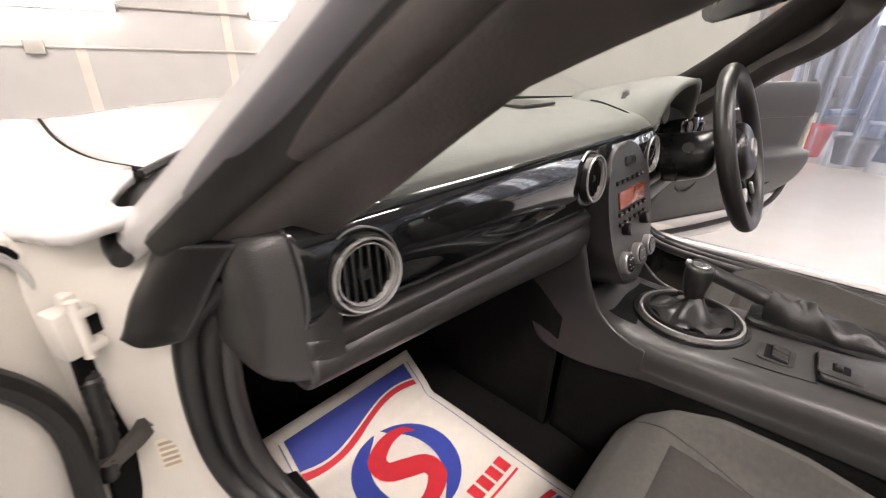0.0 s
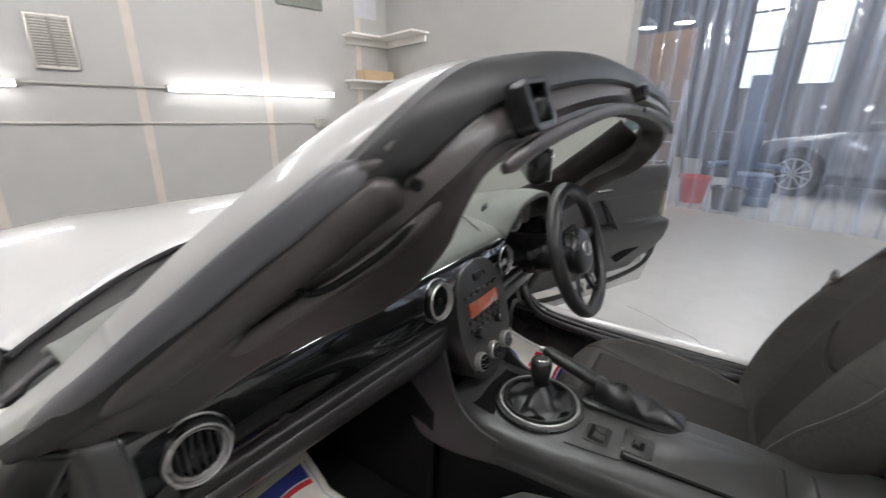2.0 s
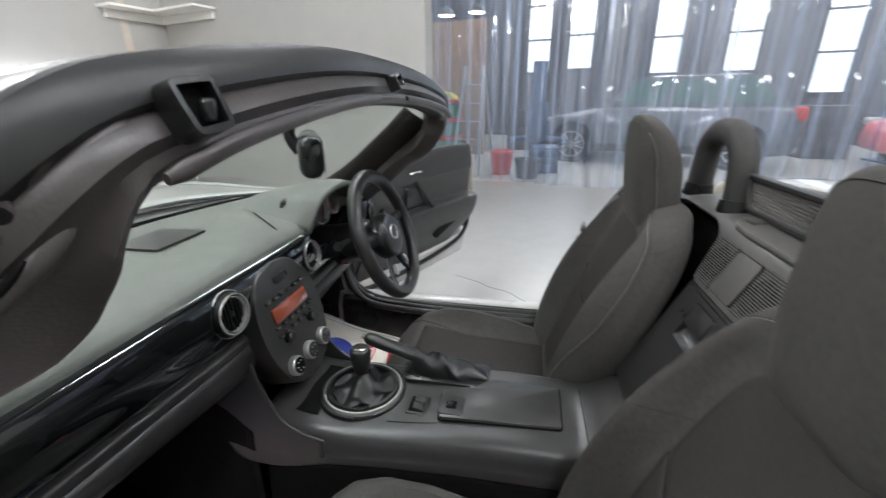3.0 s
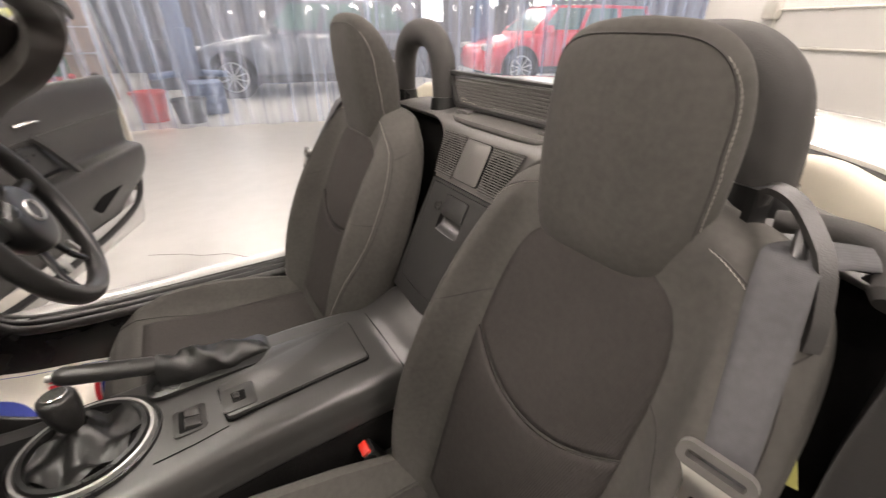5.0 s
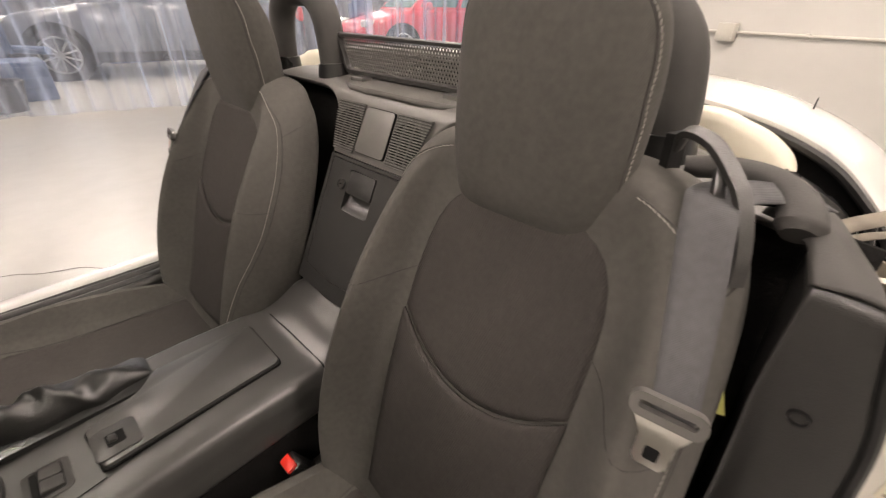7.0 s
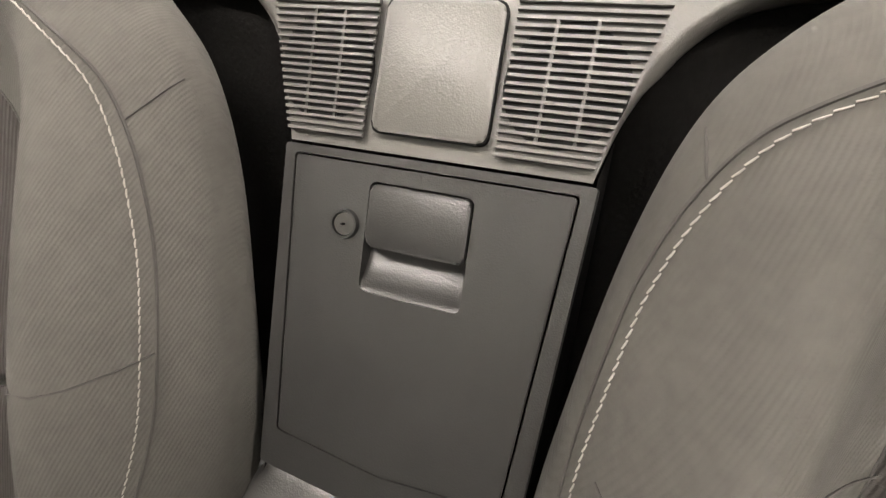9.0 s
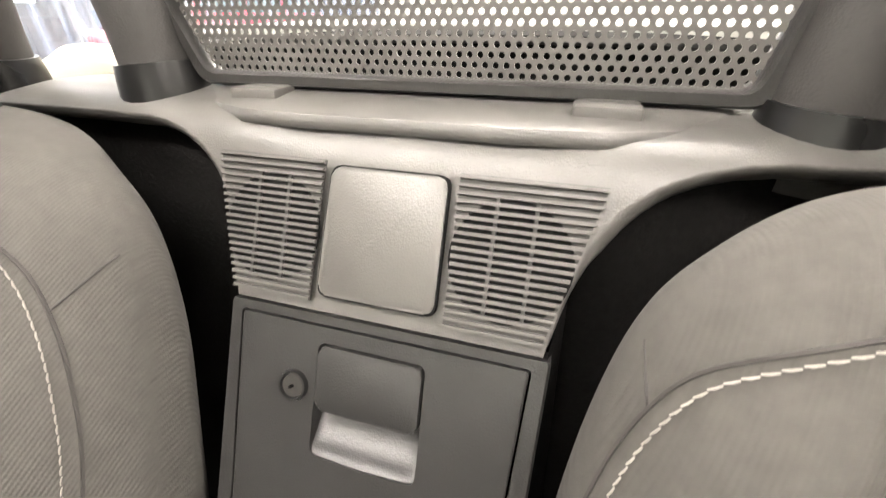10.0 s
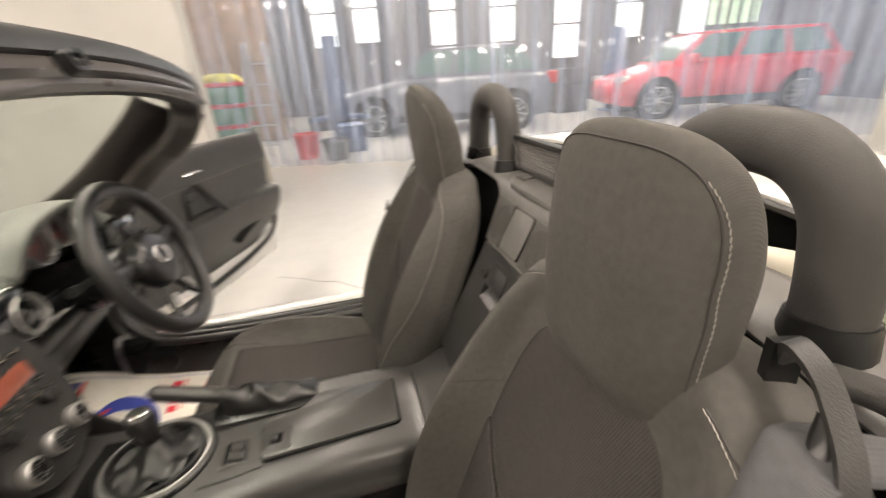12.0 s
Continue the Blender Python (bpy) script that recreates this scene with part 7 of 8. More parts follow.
        rbox(bm, V(s * 0.225, -0.06, 0.33), (0.03, 0.34, 0.10), 0.014)
        part("side_cover", bm, PLASTIC, st)
    return st


seat_l = seat(-0.338, 0.016, "dark grey cloth bucket seat with pale stitching", (0.945, 0.985), shift=0.009, tall=0.92)
seat_r = seat(0.340, 0.028, "dark grey cloth bucket seat behind the steering wheel", nod=-9, shift=-0.008, tall=1.06)

# ---- bulkhead between and behind the seats ----
def lerp_at(x, table):
    """The value at x of a table of (x, value) pairs."""
    for (a, p), (b, q) in zip(table, table[1:]):
        if x <= b:
            return p + (q - p) * (x - a) / (b - a)
    return table[-1][1]


bulk = thing("rear_bulkhead", "grey-black bulkhead with speaker grilles and locked storage door", "bulkhead")
LEAN_UP = V(0, -0.5, 1).normalized()
BP = plane_at(V(0, -0.382, 0.82), V(-1, 0, 0), LEAN_UP)      # x runs to the car's left, y up the slope, z towards the seats


def bp(x, z):
    """A point of the sloping panel at height z, in its own plane: (x, slope)."""
    return (-x, (z - 0.82) / LEAN_UP.z)


def bpatch(bm, corners, depth, bevel=0.0, lift=0.0):
    prism(bm, corners, BP @ Matrix.Translation((0, 0, lift)), depth, bevel)


# upper field and side shelves: one sloping skin that rolls over to the top, cut by a curved lower edge
SKIN = crom([V(0, y, z) for y, z in ((-0.3837, 0.8233), (-0.390, 0.836), (-0.400, 0.855), (-0.420, 0.893), (-0.431, 0.912), (-0.442, 0.9225), (-0.456, 0.9285), (-0.475, 0.932), (-0.50, 0.934), (-0.56, 0.932), (-0.62, 0.92))], 160)
LOWER = [(0.0, 0.8233), (0.0985, 0.8233), (0.1015, 0.838), (0.1045, 0.852), (0.110, 0.870), (0.1175, 0.885), (0.1245, 0.8935), (0.132, 0.9005), (0.140, 0.9065), (0.150, 0.9118), (0.162, 0.9158), (0.178, 0.9193), (0.196, 0.9213), (0.26, 0.9222), (0.33, 0.9222), (0.62, 0.9222)]
rows = []
xs = [0.0985 * k / 12 for k in range(12)] + [0.0985 + 0.0975 * (k / 40) ** 1.3 for k in range(41)] + [0.196 + 0.364 * k / 30 for k in range(1, 31)]
for x in [-q for q in xs[:0:-1]] + xs:
    e = abs(x)
    side = 1 if x > 0 else -1
    z0 = lerp_at(e, LOWER)
    sink = 0.19 * max(0.0, e - 0.36)
    k0 = next(k for k, p in enumerate(SKIN) if p.z >= z0 - 1e-5)
    f = min(1.0, max(0.0, (e - 0.097) / 0.02))
    steep = f * max(0.0, 1 - (e - 0.10) / 0.08)
    edge = V(x, SKIN[k0].y, z0 - sink)
    row = [edge + V(side * 0.010 * steep, -0.026, -0.014 * f), edge + V(side * 0.0075 * steep, -0.010, -0.0105 * f), edge + V(side * 0.0045 * steep, -0.0025, -0.0055 * f), edge + V(side * 0.0015 * steep, 0, -0.0015 * f)]
    last = len(SKIN) - 1 if e < 0.15 else max(k for k, p in enumerate(SKIN) if p.y >= -0.532)
    for j in range(30):
        q = k0 + (last - k0) * (j / 29) ** 1.4
        i = min(int(q), last - 1)
        p = SKIN[i].lerp(SKIN[i + 1], q - i)
        row.append(V(x, p.y, p.z - sink))
    rows.append(row)
bm = bm_new()
bridge(bm, rows)
thick(part("upper_panel", bm, TRIM, bulk, "grained upper panel flowing into side shelves", smooth=60), 0.004)
# carpeted sides of the lower box
for s in (-1, 1):
    bm = bm_new()
    bridge(bm, [[V(s * 0.101, -0.388, 0.825), V(s * 0.112, -0.47, 0.83)], [V(s * 0.099, -0.281, 0.60), V(s * 0.118, -0.44, 0.60)], [V(s * 0.097, -0.21, 0.45), V(s * 0.12, -0.44, 0.45)]])
    part("box_side", bm, CARPET, bulk)


def plate(bm, outer, inner, back, front, deep, round_outer=0.003):
    """A plate with an opening, in the sloping plane: rounded outer edge, walls going down into the opening."""
    mid = [(x * 0.985, y) for x, y in outer]
    rows = [[BP @ V(x, y, back) for x, y in outer], [BP @ V(x, y, front - round_outer) for x, y in outer], [BP @ V(x * 0.996, y, front - round_outer * 0.3) for x, y in outer], [BP @ V(x, y, front) for x, y in mid],
            [BP @ V(x, y, front) for x, y in inner], [BP @ V(x, y, deep) for x, y in inner]]
    bridge(bm, rows, True)


def shape(w0, z0, w1, z1, z2, r, skew=0.0):
    return round_poly([bp(w0, z0), bp(w1, z1), bp(0, z2), bp(-w1, z1), bp(-w0, z0)], r)


DOORM = material("dark_door_plastic", (0.025, 0.0245, 0.024), 0.34, vary=0.10, scale=30, bump=0.12, bump_scale=800, spec=0.45)
# frame round the storage door, then the door with its handle opening
bm = bm_new()
plate(bm, shape(0.1035, 0.8215, 0.0985, 0.606, 0.600, 0.003), shape(0.0942, 0.8165, 0.0855, 0.633, 0.626, 0.004), -0.02, 0.0005, -0.012, 0.006)
part("door_surround", bm, DOORM, bulk, "dark grained surround of the storage door", smooth=8)
bm = bm_new()
bpatch(bm, [bp(0.100, 0.832), bp(0.094, 0.56), bp(-0.094, 0.56), bp(-0.100, 0.832)], 0.001, 0, -0.026)
part("door_gap", bm, CAVITY, bulk)
HOLE = round_poly([bp(0.0350, 0.8065), bp(0.0335, 0.7415), bp(0, 0.7405), bp(-0.0375, 0.7415), bp(-0.0352, 0.8065)], 0.006)
bm = bm_new()
plate(bm, shape(0.0929, 0.8152, 0.0842, 0.6345, 0.6275, 0.003), HOLE, -0.008, 0.0012, -0.016, 0.0015)
sdoor = part("storage_door", bm, DOORM, bulk, "dark grained storage door", smooth=8)
bm = bm_new()
rows = []
for z, o in ((0.8075, -0.0155), (0.785, -0.0160), (0.768, -0.0150), (0.757, -0.0115), (0.749, -0.0065), (0.7435, -0.0012), (0.7405, 0.0010)):
    rows.append([BP @ V(-x, bp(0, z)[1], min(o + e, 0.0004)) for x, e in ((-0.0385, 0.004), (-0.033, 0.0), (-0.015, -0.001), (0.012, -0.001), (0.030, 0.0), (0.0350, 0.004))])
surface(bm, rows, 20, 24)
part("finger_scoop", bm, DOORM, sdoor, "curved finger recess under the handle")
bm = bm_new()
bpatch(bm, round_poly([bp(0.0336, 0.8052), bp(0.0328, 0.7690), bp(-0.0348, 0.7690), bp(-0.0338, 0.8052)], 0.005), 0.0085, 0.0022, -0.0055)
part("handle", bm, DOORM, sdoor, "dark pull handle")
# lock
c = BP @ V(-0.049, bp(0, 0.779)[1], 0.0025)
nrm = BP.to_3x3() @ V(0, 0, 1)
bm = bm_new()
ringband(bm, c, nrm, 0.0088, 0.0030, 0.004, 32)
lock = part("lock_ring", bm, PLASTIC_SMOOTH, sdoor)
bm = bm_new()
disc(bm, c - nrm * 0.001, nrm, 0.0074, 0.003, 24)
lk = part("lock_barrel", bm, material("dull_lock_metal", (0.045, 0.043, 0.040), 0.4, metal=0.3, vary=0.2, scale=200), lock, "dull steel key lock")
bm = bm_new()
rbox(bm, c + nrm * 0.001, (0.0016, 0.0012, 0.006), 0, BP.to_3x3())
part("key_slot", bm, CAVITY, lock)
# cover plate between the grilles
bm = bm_new()
bpatch(bm, round_poly([bp(0.0365, 0.9040), bp(0.0378, 0.8330), bp(-0.0378, 0.8330), bp(-0.0368, 0.9040)], 0.0068), 0.004, 0.001, 0.0022)
part("plate_gap", bm, CAVITY, bulk)
bm = bm_new()
bpatch(bm, round_poly([bp(0.0355, 0.9030), bp(0.0368, 0.8340), bp(-0.0368, 0.8340), bp(-0.0358, 0.9030)], 0.006), 0.0050, 0.0022, 0.0022)
part("cover_plate", bm, TRIM, bulk, "plain grained cover plate")
# speaker grilles
for s in (-1, 1):
    gr = thing("speaker_grille", "slatted black speaker grille in the bulkhead", "speaker grille", "speaker grilles")
    bm = bm_new()
    bpatch(bm, [bp(s * 0.0415, 0.906), bp(s * 0.0425, 0.829), bp(s * 0.0970, 0.829), bp(s * 0.1185, 0.906)], 0.0006, 0, 0.0032)
    part("backing", bm, PLASTIC, gr)
    bm = bm_new()
    o = BP @ V(-s * 0.074, bp(0, 0.866)[1], 0.0045)
    disc(bm, o, nrm, 0.0335, 0.0008, 40)
    part("speaker_opening", bm, CAVITY, gr, "round dark speaker opening")
    n = 20
    pitch = (0.9045 - 0.8305) / (n - 1)
    for k in range(n):
        z = 0.8305 + pitch * k
        f = (z - 0.829) / 0.077
        x0, x1 = 0.0425 - 0.001 * f, 0.0970 + 0.0215 * f
        bm = bm_new()
        a, b = BP @ V(-s * x0, bp(0, z)[1], 0.0062), BP @ V(-s * x1, bp(0, z)[1], 0.0062)
        sweep(bm, [a, b], [(-0.0010, -0.0018), (-0.0009, 0.0006), (0.0009, 0.0006), (0.0010, -0.0018)], up=nrm)
        part("slat", bm, TRIM, gr)
        if k < n - 1:
            zm = z + pitch / 2
            dz = (zm - 0.867) / LEAN_UP.z
            chord = math.sqrt(max(0, 0.0335 ** 2 - dz * dz))
            for u0, u1 in ((x0, 0.074 - chord), (0.074 + chord, x1)):
                if u1 > u0:
                    bm = bm_new()
                    sweep(bm, [BP @ V(-s * u0, bp(0, zm)[1], 0.0042), BP @ V(-s * u1, bp(0, zm)[1], 0.0042)], [(-0.0016, -0.001), (-0.0016, 0.0003), (0.0016, 0.0003), (0.0016, -0.001)], up=nrm)
                    part("web", bm, HOOPM, gr)
    for x in (0.064, 0.085):
        bm = bm_new()
        a, b = BP @ V(-s * x, bp(0, 0.838)[1], 0.0056), BP @ V(-s * x, bp(0, 0.896)[1], 0.0056)
        sweep(bm, [a, b], [(-0.0010, -0.001), (-0.001, 0.001), (0.001, 0.001), (0.001, -0.001)], up=nrm)
        part("rib", bm, PLASTIC, gr)

# ledge in front of the deflector
bm = bm_new()
FRONT_EDGE = [(0.0, -0.4385), (0.065, -0.437), (0.115, -0.442), (0.145, -0.453), (0.175, -0.474), (0.212, -0.505)]
rows = []
for k in range(-40, 41):
    x = 0.212 * k / 40
    y = lerp_at(abs(x), FRONT_EDGE)
    rows.append([V(x, y + 0.0015, 0.9215), V(x, y, 0.9268), V(x, y - 0.0016, 0.9296), V(x, y - 0.006, 0.9312), V(x, min(y - 0.012, -0.474), 0.9348), V(x, -0.509, 0.9375), V(x, -0.53, 0.9375)])
bridge(bm, rows)
thick(part("ledge", bm, TRIM, bulk, "raised ledge under the deflector"), 0.003)

# side shelves, carpeted walls behind the seats
for s in (-1, 1):
    bm = bm_new()
    surface(bm, [[V(s * 0.105, -0.455, 0.90), V(s * 0.30, -0.485, 0.915), V(s * 0.62, -0.47, 0.88)], [V(s * 0.11, -0.45, 0.70), V(s * 0.30, -0.48, 0.70), V(s * 0.62, -0.45, 0.70)], [V(s * 0.11, -0.43, 0.20), V(s * 0.30, -0.46, 0.20), V(s * 0.62, -0.43, 0.20)]], 12, 12)
    thick(part("carpet_wall", bm, CARPET, bulk, "black carpeted back wall"), 0.01)
    # roll hoop
    hoop = thing("roll_hoop", "padded black roll hoop behind the seat", "roll hoop", "roll hoops", at=(0.319 * s, -0.484, 0.930 if s > 0 else 0.919))
    bm = bm_new()
    tube(bm, crom([V(-0.098, 0, -0.02), V(-0.094, 0, 0.05), V(-0.080, 0, 0.108), V(-0.045, 0, 0.140), V(0, 0, 0.147), V(0.045, 0, 0.140), V(0.080, 0, 0.108), V(0.094, 0, 0.05), V(0.098, 0, -0.02)], 44), 0.0285, 18, flat=0.92, up=(0, 1, 0))
    part("bar", bm, HOOPM, hoop)
    for q in (-1, 1):
        bm = bm_new()
        tube(bm, [V(q * 0.098, 0, -0.006), V(q * 0.0975, 0, 0.010), V(q * 0.0965, 0, 0.022)], [0.0345, 0.0325, 0.0305], 20)
        part("collar", bm, PLASTIC_SMOOTH, hoop, "moulded black collar")

# wind deflector with a pierced sheet
wind = thing("wind_deflector", "black framed mesh wind deflector between the roll hoops", "wind deflector", at=(0, -0.490, 0.937))
out = round_poly([(-0.196, 0.0), (0.186, 0.0), (0.214, 0.071), (-0.212, 0.071)], 0.010)
inn = round_poly([(-0.186, 0.010), (0.176, 0.010), (0.199, 0.063), (-0.197, 0.063)], 0.008)
bm = bm_new()
rows = []
for f, off in ((0.0, -0.007), (0.0, 0.003), (0.2, 0.007), (0.8, 0.007), (1.0, 0.003), (1.0, -0.007)):
    rows.append([V(a[0] + (b[0] - a[0]) * f, off, a[1] + (b[1] - a[1]) * f) for a, b in zip(out, inn)])
bridge(bm, rows, True, False, True)
part("frame", bm, PLASTIC, wind)
bm = bm_new()
P_ = 0.0068
RH = P_ * 0.866
for j in range(9):
    z = 0.0125 + j * RH
    w = 0.176 + 0.023 * (z - 0.010) / 0.053
    for i in range(-33, 32):
        x = (i + 0.5 * (j % 2)) * P_
        if abs(x + 0.005) > w + 0.004:
            continue
        o1 = [V(x + P_ / math.sqrt(3) * math.sin(math.tau * k / 6), 0, z + P_ / math.sqrt(3) * math.cos(math.tau * k / 6)) for k in range(6)]
        ring_o = [o1[k // 2] if k % 2 == 0 else (o1[k // 2] + o1[(k // 2 + 1) % 6]) / 2 for k in range(12)]
        ring_i = [V(x + 0.0020 * math.sin(math.tau * k / 12), 0, z + 0.0020 * math.cos(math.tau * k / 12)) for k in range(12)]
        bridge(bm, [ring_o, ring_i, [p + V(0, -0.0015, 0) for p in ring_i]], True)
part("pierced_sheet", bm, TRIM, wind, "black sheet pierced with round holes", smooth=0)
for x in (-0.113, 0.121):
    bm = bm_new()
    rbox(bm, V(x, 0.016, -0.0035), (0.038, 0.026, 0.012), 0.003)
    part("hinge", bm, TRIM, wind)

# ---- seat belts ----
for s in (1, -1):
    belt = thing("seat_belt", "grey seat belt hanging at the seat with a steel tongue", "seat belt", "seat belts")
    bm = bm_new()
    left = crom([V(s * -0.524, -0.270, 0.752), V(s * -0.514, -0.279, 0.786), V(s * -0.490, -0.325, 0.862), V(s * -0.475, -0.358, 0.908), V(s * -0.474, -0.376, 0.922), V(s * -0.500, -0.396, 0.931), V(s * -0.527, -0.422, 0.929), V(s * -0.55, -0.45, 0.92)], 44)
    right = crom([V(s * -0.550, -0.284, 0.748), V(s * -0.547, -0.290, 0.779), V(s * -0.530, -0.330, 0.855), V(s * -0.517, -0.358, 0.904), V(s * -0.514, -0.372, 0.914), V(s * -0.524, -0.384, 0.920), V(s * -0.548, -0.404, 0.921), V(s * -0.575, -0.43, 0.915)], 44)
    OFFSET = V(s * -0.004, 0.018, 0.008)
    n = len(left)
    left = [q + OFFSET * min(1, max(0, (n - 12 - i) / 8)) for i, q in enumerate(left)]
    right = [q + OFFSET * min(1, max(0, (n - 12 - i) / 8)) for i, q in enumerate(right)]
    rows = [[a.lerp(b, k / 4) for k in range(5)] for a, b in zip(left, right)]
    bridge(bm, rows)
    thick(part("webbing", bm, WEBBING, belt, "grey woven webbing"), 0.0015)
    TM = plane_at(V(s * -0.533, -0.253, 0.789), V(-0.98, -0.14 * s, -0.02 * s), V(0.0, -0.35, 1))
    bm = bm_new()
    sweep(bm, [TM @ V(x, y, 0) for x, y in rounded(0.049, 0.014, 0.006, 5)], [(-0.0034, -0.004), (0.0034, -0.004), (0.0034, 0.005), (-0.0034, 0.005)], closed=True, up=TM.to_3x3() @ V(0, 0, 1))
    tong = part("tongue_grip", bm, TRIM, belt, "grey plastic tongue grip")
    bm = bm_new()
    prism(bm, [(-0.022, -0.010), (0.022, -0.010), (0.013, -0.024), (0.013, -0.044), (0.009, -0.049), (-0.009, -0.049), (-0.013, -0.044), (-0.013, -0.024)], TM, 0.0025, 0.0006)
    part("tongue", bm, STEEL, tong, "bright steel tongue")
    bm = bm_new()
    prism(bm, rounded(0.011, 0.011, 0.002), TM @ Matrix.Translation((0, -0.037, 0.0022)), 0.0008)
    part("tongue_slot", bm, CAVITY, tong)
    belt.location = V(0, 0, 0) if s > 0 else V(-0.006, 0.012, 0.004)
    # guide loop on the seat's shoulder
    guide = thing("belt_guide", "open black plastic belt guide on the seat shoulder", "belt guide", "belt guides", at=(0, 0, 0) if s > 0 else (-0.006, 0.012, 0.004))
    bm = bm_new()
    arm = crom([V(s * -0.449, -0.392, 0.948), V(s * -0.456, -0.386, 0.965), V(s * -0.478, -0.378, 0.962), V(s * -0.498, -0.370, 0.946), V(s * -0.514, -0.362, 0.928), V(s * -0.524, -0.354, 0.905), V(s * -0.531, -0.347, 0.880), V(s * -0.533, -0.345, 0.862)], 40)
    sweep(bm, arm, [(-0.0035, -0.0065), (0.0025, -0.007), (0.0045, -0.0045), (0.0045, 0.0045), (0.0025, 0.007), (-0.0035, 0.0065)], up=(0.0, 1.0, 0.3))
    part("loop", bm, PLASTIC, guide)
    bm = bm_new()
    sweep(bm, [V(s * -0.4475, -0.392, 0.962), V(s * -0.449, -0.391, 0.93), V(s * -0.452, -0.390, 0.885)], [(-0.004, -0.011), (0.004, -0.011), (0.004, 0.011), (-0.004, 0.011)], up=(0.3 * s, 1.0, 0.3))
    part("bracket", bm, PLASTIC_SMOOTH, guide)
    bm = bm_new()
    tube(bm, crom([V(s * -0.492, -0.372, 0.944), V(s * -0.498, -0.362, 0.925), V(s * -0.508, -0.352, 0.912)], 10), [0.006] * 9 + [0.004], 8, flat=0.6)
    part("retaining_finger", bm, PLASTIC_SMOOTH, guide)
    bm = bm_new()
    rbox(bm, V(s * -0.458, -0.384, 0.918), (0.014, 0.006, 0.018), 0.002)
    part("clip", bm, STEEL, guide, "small bright metal clip")
# yellow-green tag on the seat's flank
bm = bm_new()
rbox(bm, V(-0.556, -0.352, 0.738), (0.020, 0.002, 0.030), 0.0006, Matrix.Rotation(radians(20), 3, "Y"))
tg = tagged(part("fabric_tag", bm, material("yellow_tag", (0.46, 0.44, 0.14), 0.7, vary=0.08, scale=80)), "small yellow-green fabric tag sewn to the seat", "tag")
# buckle
buck = thing("belt_buckle", "black belt buckle with a red release button", "buckle", at=(-0.122, -0.120, 0.404))
RB = Matrix.Rotation(radians(-25), 3, "X")
bm = bm_new()
rbox(bm, V(0, 0, 0.0), (0.034, 0.026, 0.075), 0.006, RB)
part("case", bm, PLASTIC_SMOOTH, buck)
bm = bm_new()
rbox(bm, RB @ V(0, 0.002, 0.038), (0.027, 0.017, 0.010), 0.003, RB)
part("release_button", bm, RED, buck, "bright red release button")
bm = bm_new()
tube(bm, [RB @ V(0, 0, -0.03), RB @ V(0, 0, -0.12)], 0.010, 8)
part("stalk", bm, PLASTIC_SMOOTH, buck)

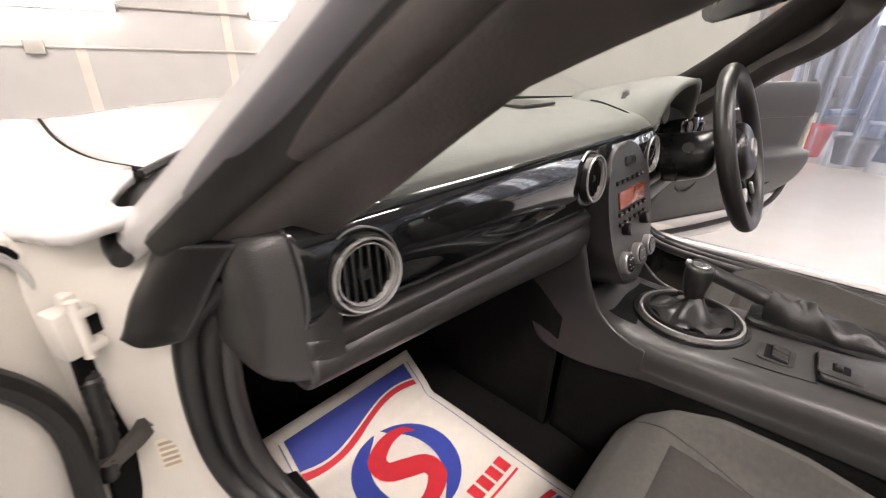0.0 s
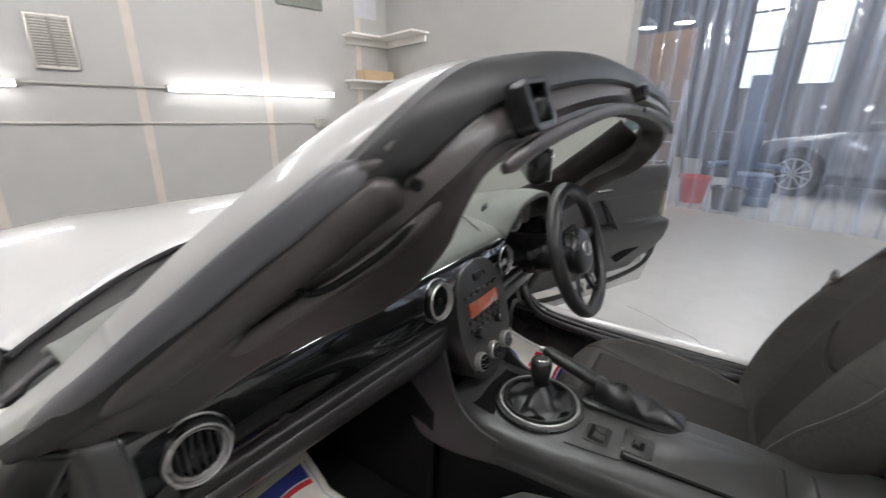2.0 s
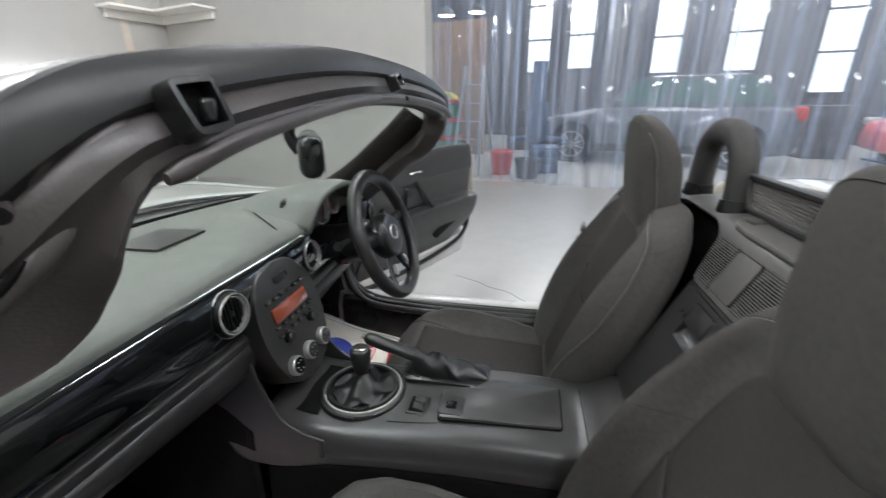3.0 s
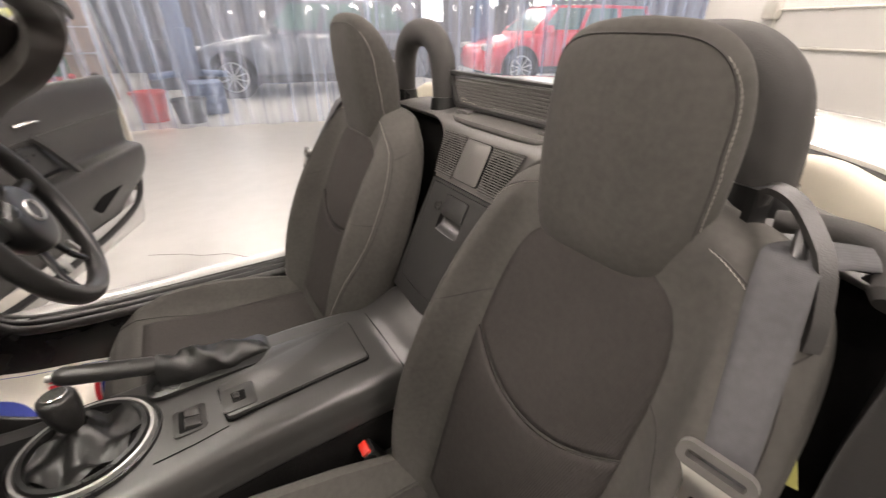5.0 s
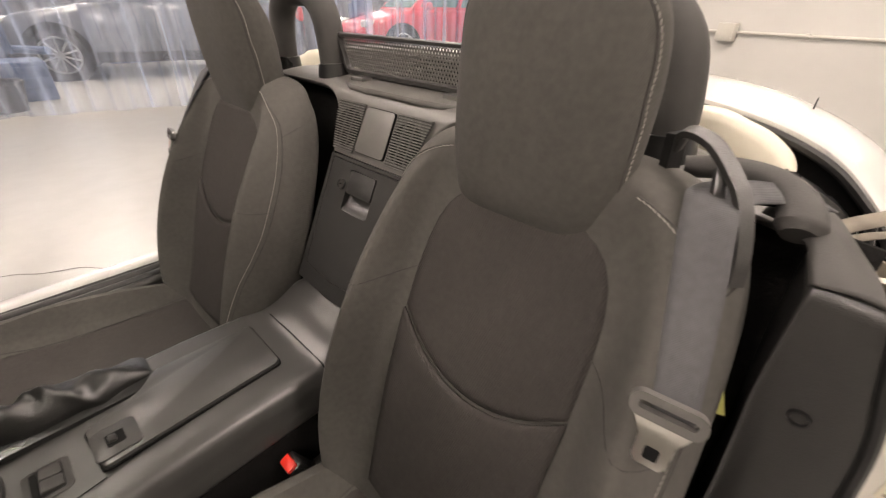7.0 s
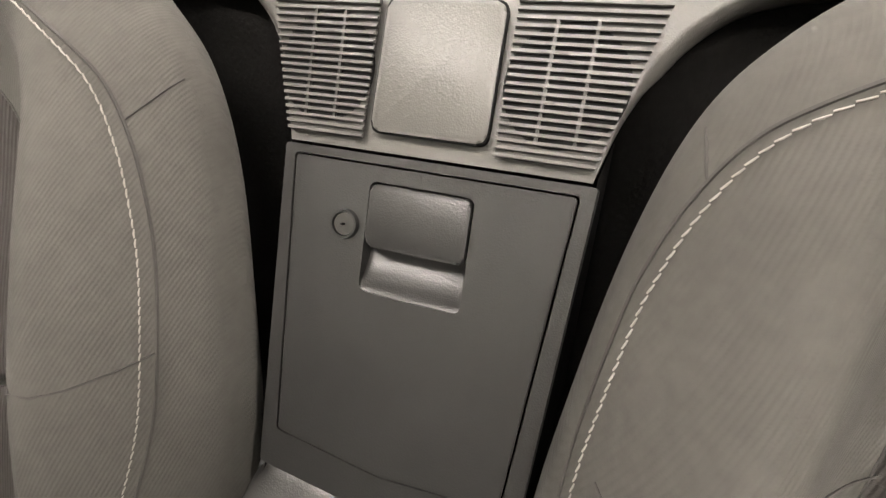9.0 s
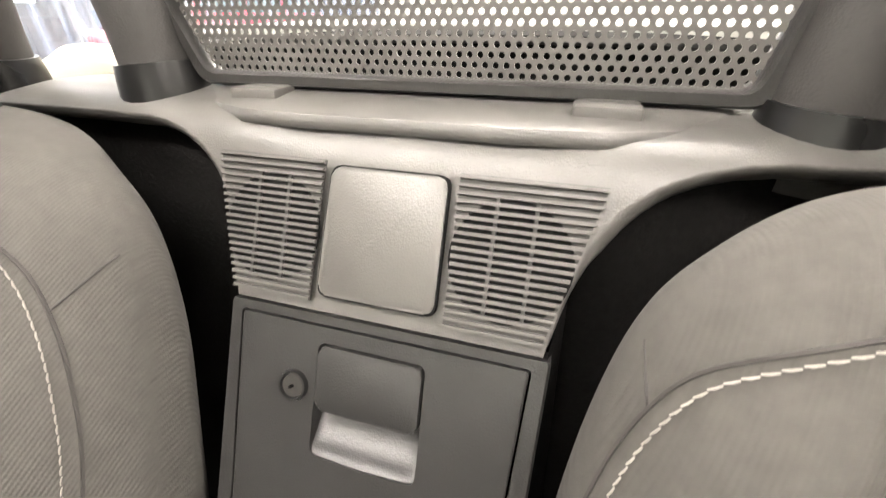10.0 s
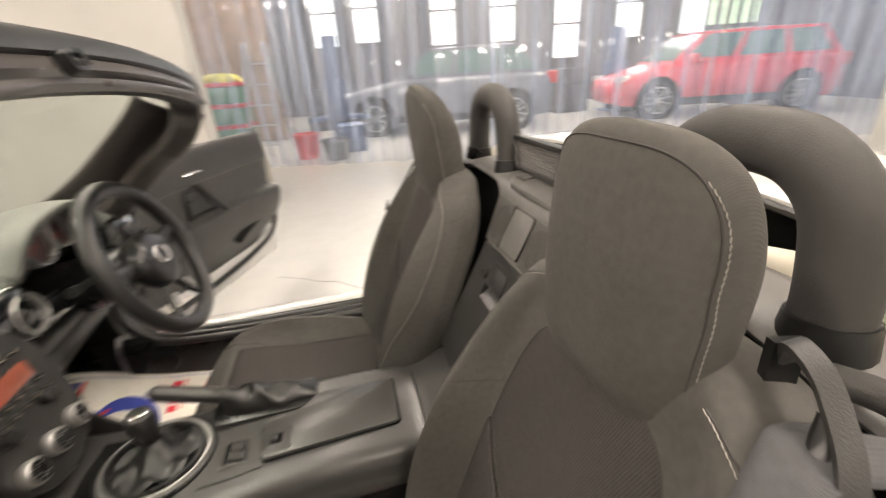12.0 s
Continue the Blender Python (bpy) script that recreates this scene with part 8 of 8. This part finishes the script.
# ---- doors ----
def door(s, hinge, tip):
    d = thing("car_door", "open white car door with black inner trim", "car door", "doors", at=hinge)
    ax = (Vector(tip) - Vector(hinge))
    ax.z = 0
    L = ax.length
    ax.normalize()
    n = V(-ax.y, ax.x, 0)
    if n.y > 0:
        n = -n
    def P(u, z, o):
        z = z - 0.085 * max(0.0, 1 - u / 0.45) ** 1.6 * max(0.0, (z - 0.55) / 0.35)
        return ax * u + V(0, 0, z - hinge[2]) + n * o
    bm = bm_new()
    rows = []
    for z, o, end in ((0.903, -0.01, 0.92), (0.918, 0.012, 0.925), (0.910, 0.036, 0.93), (0.86, 0.046, 0.935), (0.79, 0.046, 0.94), (0.775, 0.036, 0.94), (0.70, 0.032, 0.935), (0.655, 0.034, 0.93), (0.640, 0.060, 0.945), (0.625, 0.078, 0.95), (0.57, 0.080, 0.94), (0.50, 0.064, 0.90), (0.44, 0.04, 0.80), (0.40, 0.025, 0.76)):
        u0 = 0.065 + 0.18 * max(0.0, (z - 0.42) / 0.46) ** 1.5
        rows.append([P(u, z, o) for u in (u0, L * 0.3 * end, L * 0.65 * end, L * (end - 0.03), L * end)])
        rows[-1][-1] = P(L * end, z, o - 0.02)
    surface(bm, rows, 30, 50)
    thick(part("inner_trim", bm, PLASTIC, d, "black moulded inner trim"), 0.01)
    bm = bm_new()
    rows = [[P(u, z, o) for u in (0.010, L * 0.3, L * 0.65, L * e)] for z, o, e in ((0.893, -0.008, 0.97), (0.84, -0.05, 0.985), (0.72, -0.075, 1.0), (0.55, -0.07, 0.99), (0.40, -0.05, 0.95), (0.30, -0.02, 0.90), (0.295, 0.012, 0.88), (0.40, 0.022, 0.92))]
    surface(bm, rows, 30, 30)
    thick(part("outer_skin", bm, PAINT, d, "white painted skin"), 0.008)
    bm = bm_new()
    rows = [[P(L * e, z, o) for o in (-0.06, -0.02, 0.02)] for z, e in ((0.88, 0.965), (0.74, 0.99), (0.56, 0.985), (0.42, 0.94))]
    surface(bm, rows, 8, 16)
    thick(part("shut_face", bm, PAINT_MATT, d), 0.006)
    bm = bm_new()
    rows = [[P(0.012, z, o) for o in (-0.06, -0.02, 0.018)] for z in (0.88, 0.74, 0.56, 0.34)]
    surface(bm, rows, 8, 16)
    thick(part("hinge_face", bm, PAINT_MATT, d, "cream-white hinge face"), 0.006)
    bm = bm_new()
    surface(bm, [[P(u, z, o) for u, o in ((0.010, 0.0), (0.018, 0.018), (0.12, 0.022), (0.30, 0.020), (0.45, 0.016))] for z in (0.893, 0.80, 0.68, 0.55, 0.42, 0.33)], 20, 20)
    thick(part("inner_skin", bm, PAINT_MATT, d, "cream-white inner sheet metal"), 0.004)
    # folded front edge of the door; black tube beyond it draws the gap's shadow
    for r, up, o, m, nm in ((0.0032, 0.0, 0.025, PAINT, "folded_edge"), (0.0026, 0.0055, 0.019, CAVITY, "edge_shadow_gap")):
        bm = bm_new()
        tube(bm, crom([ax * (u - up * k) + V(0, 0, z + up - hinge[2]) + n * o for u, z, k in ((0.20, 0.838, 0.0), (0.096, 0.812, 0.0), (0.045, 0.815, 0.2), (0.021, 0.797, 1.0), (0.010, 0.748, 1.6), (0.012, 0.70, 1.8))], 30), r, 8)
        part(nm, bm, m, d)
    bm = bm_new()
    prism(bm, round_poly([(0.07, 0.79), (0.30, 0.80), (0.30, 0.875), (0.095, 0.865)], 0.02), plane_at(P(0, 0, 0.024) - V(0, 0, 0), ax, V(0, 0, 1)) @ Matrix.Translation((0, -0.06, 0)), 0.012 if s < 0 else 0.002, 0.003)
    part("mirror_foot_pad", bm, RUBBER, d, "black pad of the mirror foot")
    # rubber seal round the inside
    bm = bm_new()
    tube(bm, crom([P(0.32, 0.828, 0.028), P(0.13, 0.795, 0.030), P(0.07, 0.755, 0.031), P(0.040, 0.67, 0.034), P(0.045, 0.55, 0.034), P(0.055, 0.46, 0.034), P(0.09, 0.37, 0.03), P(L * 0.3, 0.345, 0.026), P(L * 0.7, 0.36, 0.026), P(L * 0.90, 0.42, 0.024), P(L * 0.965, 0.60, 0.02)], 50), 0.012, 8)
    part("seal", bm, RUBBER, d)
    # inner handle, grip and pocket
    bm = bm_new()
    prism(bm, rounded(0.115, 0.042, 0.012), plane_at(P(L * 0.44, 0.822, 0.036), -ax if s > 0 else ax, V(0, 0, 1)), 0.006, 0.002)
    part("handle_cup", bm, PLASTIC_SMOOTH, d)
    bm = bm_new()
    tube(bm, crom([P(L * 0.40, 0.824, 0.048), P(L * 0.45, 0.828, 0.056), P(L * 0.49, 0.824, 0.048)], 10), 0.009, 10, flat=0.7)
    part("door_lever", bm, CHROME, d, "bright door lever")
    flip = -ax if s > 0 else ax
    bm = bm_new()
    sweep(bm, crom([P(L * 0.455, 0.785, 0.044), P(L * 0.475, 0.755, 0.056), P(L * 0.515, 0.70, 0.062), P(L * 0.555, 0.645, 0.066), P(L * 0.565, 0.625, 0.060)], 20), [(-0.014, -0.006), (-0.008, 0.005), (0.008, 0.005), (0.014, -0.006)], up=n)
    part("grab_handle", bm, PLASTIC, d, "raised grab handle")
    # near-flat black panel over the trim, for the shade behind the grip
    bm = bm_new()
    quad = [P(L * 0.385, 0.762, 0.041), P(L * 0.468, 0.762, 0.041), P(L * 0.545, 0.652, 0.037), P(L * 0.375, 0.652, 0.037)]
    surface(bm, [[quad[0], quad[0].lerp(quad[1], 0.5) - n * 0.003, quad[1]], [quad[3], quad[3].lerp(quad[2], 0.5) - n * 0.003, quad[2]]], 8, 8)
    thick(part("handle_recess_shade", bm, PLASTIC_SMOOTH, d, "black panel for the shaded hollow behind the grab handle"), 0.003)
    bm = bm_new()
    prism(bm, round_poly([(-0.15, -0.022), (0.13, -0.016), (0.15, 0.02), (-0.13, 0.022)], 0.012), plane_at(P(L * 0.67, 0.520, 0.071), flip, (V(0, 0, 1) + n * -0.2).normalized()) @ Matrix.Rotation(0.27 if s < 0 else -0.27, 4, "Z"), 0.004, 0.001)
    part("pocket", bm, CAVITY, d, "dark door pocket")
    bm = bm_new()
    ringband(bm, P(L * 0.22, 0.60, 0.074), n, 0.062, 0.010, 0.012, 36)
    part("speaker_ring", bm, PLASTIC_SMOOTH, d)
    bm = bm_new()
    tube(bm, [P(L * 0.42, 0.910, 0.012), P(L * 0.5, 0.915, 0.012), P(L * 0.95, 0.908, 0.010)], 0.006, 8)
    part("waist_seal", bm, RUBBER, d)
    return d, P, L


door_r, PR, LR = door(1, (0.765, 0.675, 0.30), (1.763, 0.245, 0.30))
door_l, PL, LL = door(-1, (-0.765, 0.675, 0.30), (-1.763, 0.245, 0.30))

# interior mirror
mirr = thing("rear_view_mirror", "black interior mirror on a stalk", "mirror", at=(0.02, 0.325, 1.058))
bm = bm_new()
rbox(bm, V(0, 0, 0), (0.22, 0.04, 0.068), 0.018, Matrix.Rotation(0.5, 3, "Z"), 3)
part("housing", bm, PLASTIC_SMOOTH, mirr)
bm = bm_new()
rbox(bm, Matrix.Rotation(0.5, 3, "Z") @ V(0, -0.0205, 0), (0.20, 0.002, 0.054), 0.0008, Matrix.Rotation(0.5, 3, "Z"))
part("mirror_glass", bm, MIRROR, mirr)
bm = bm_new()
tube(bm, crom([V(0, 0.02, 0.0), V(-0.005, 0.035, 0.03), V(-0.01, 0.02, 0.07), V(-0.012, 0.0, 0.095)], 12), 0.011, 10)
part("stalk", bm, PLASTIC_SMOOTH, mirr)
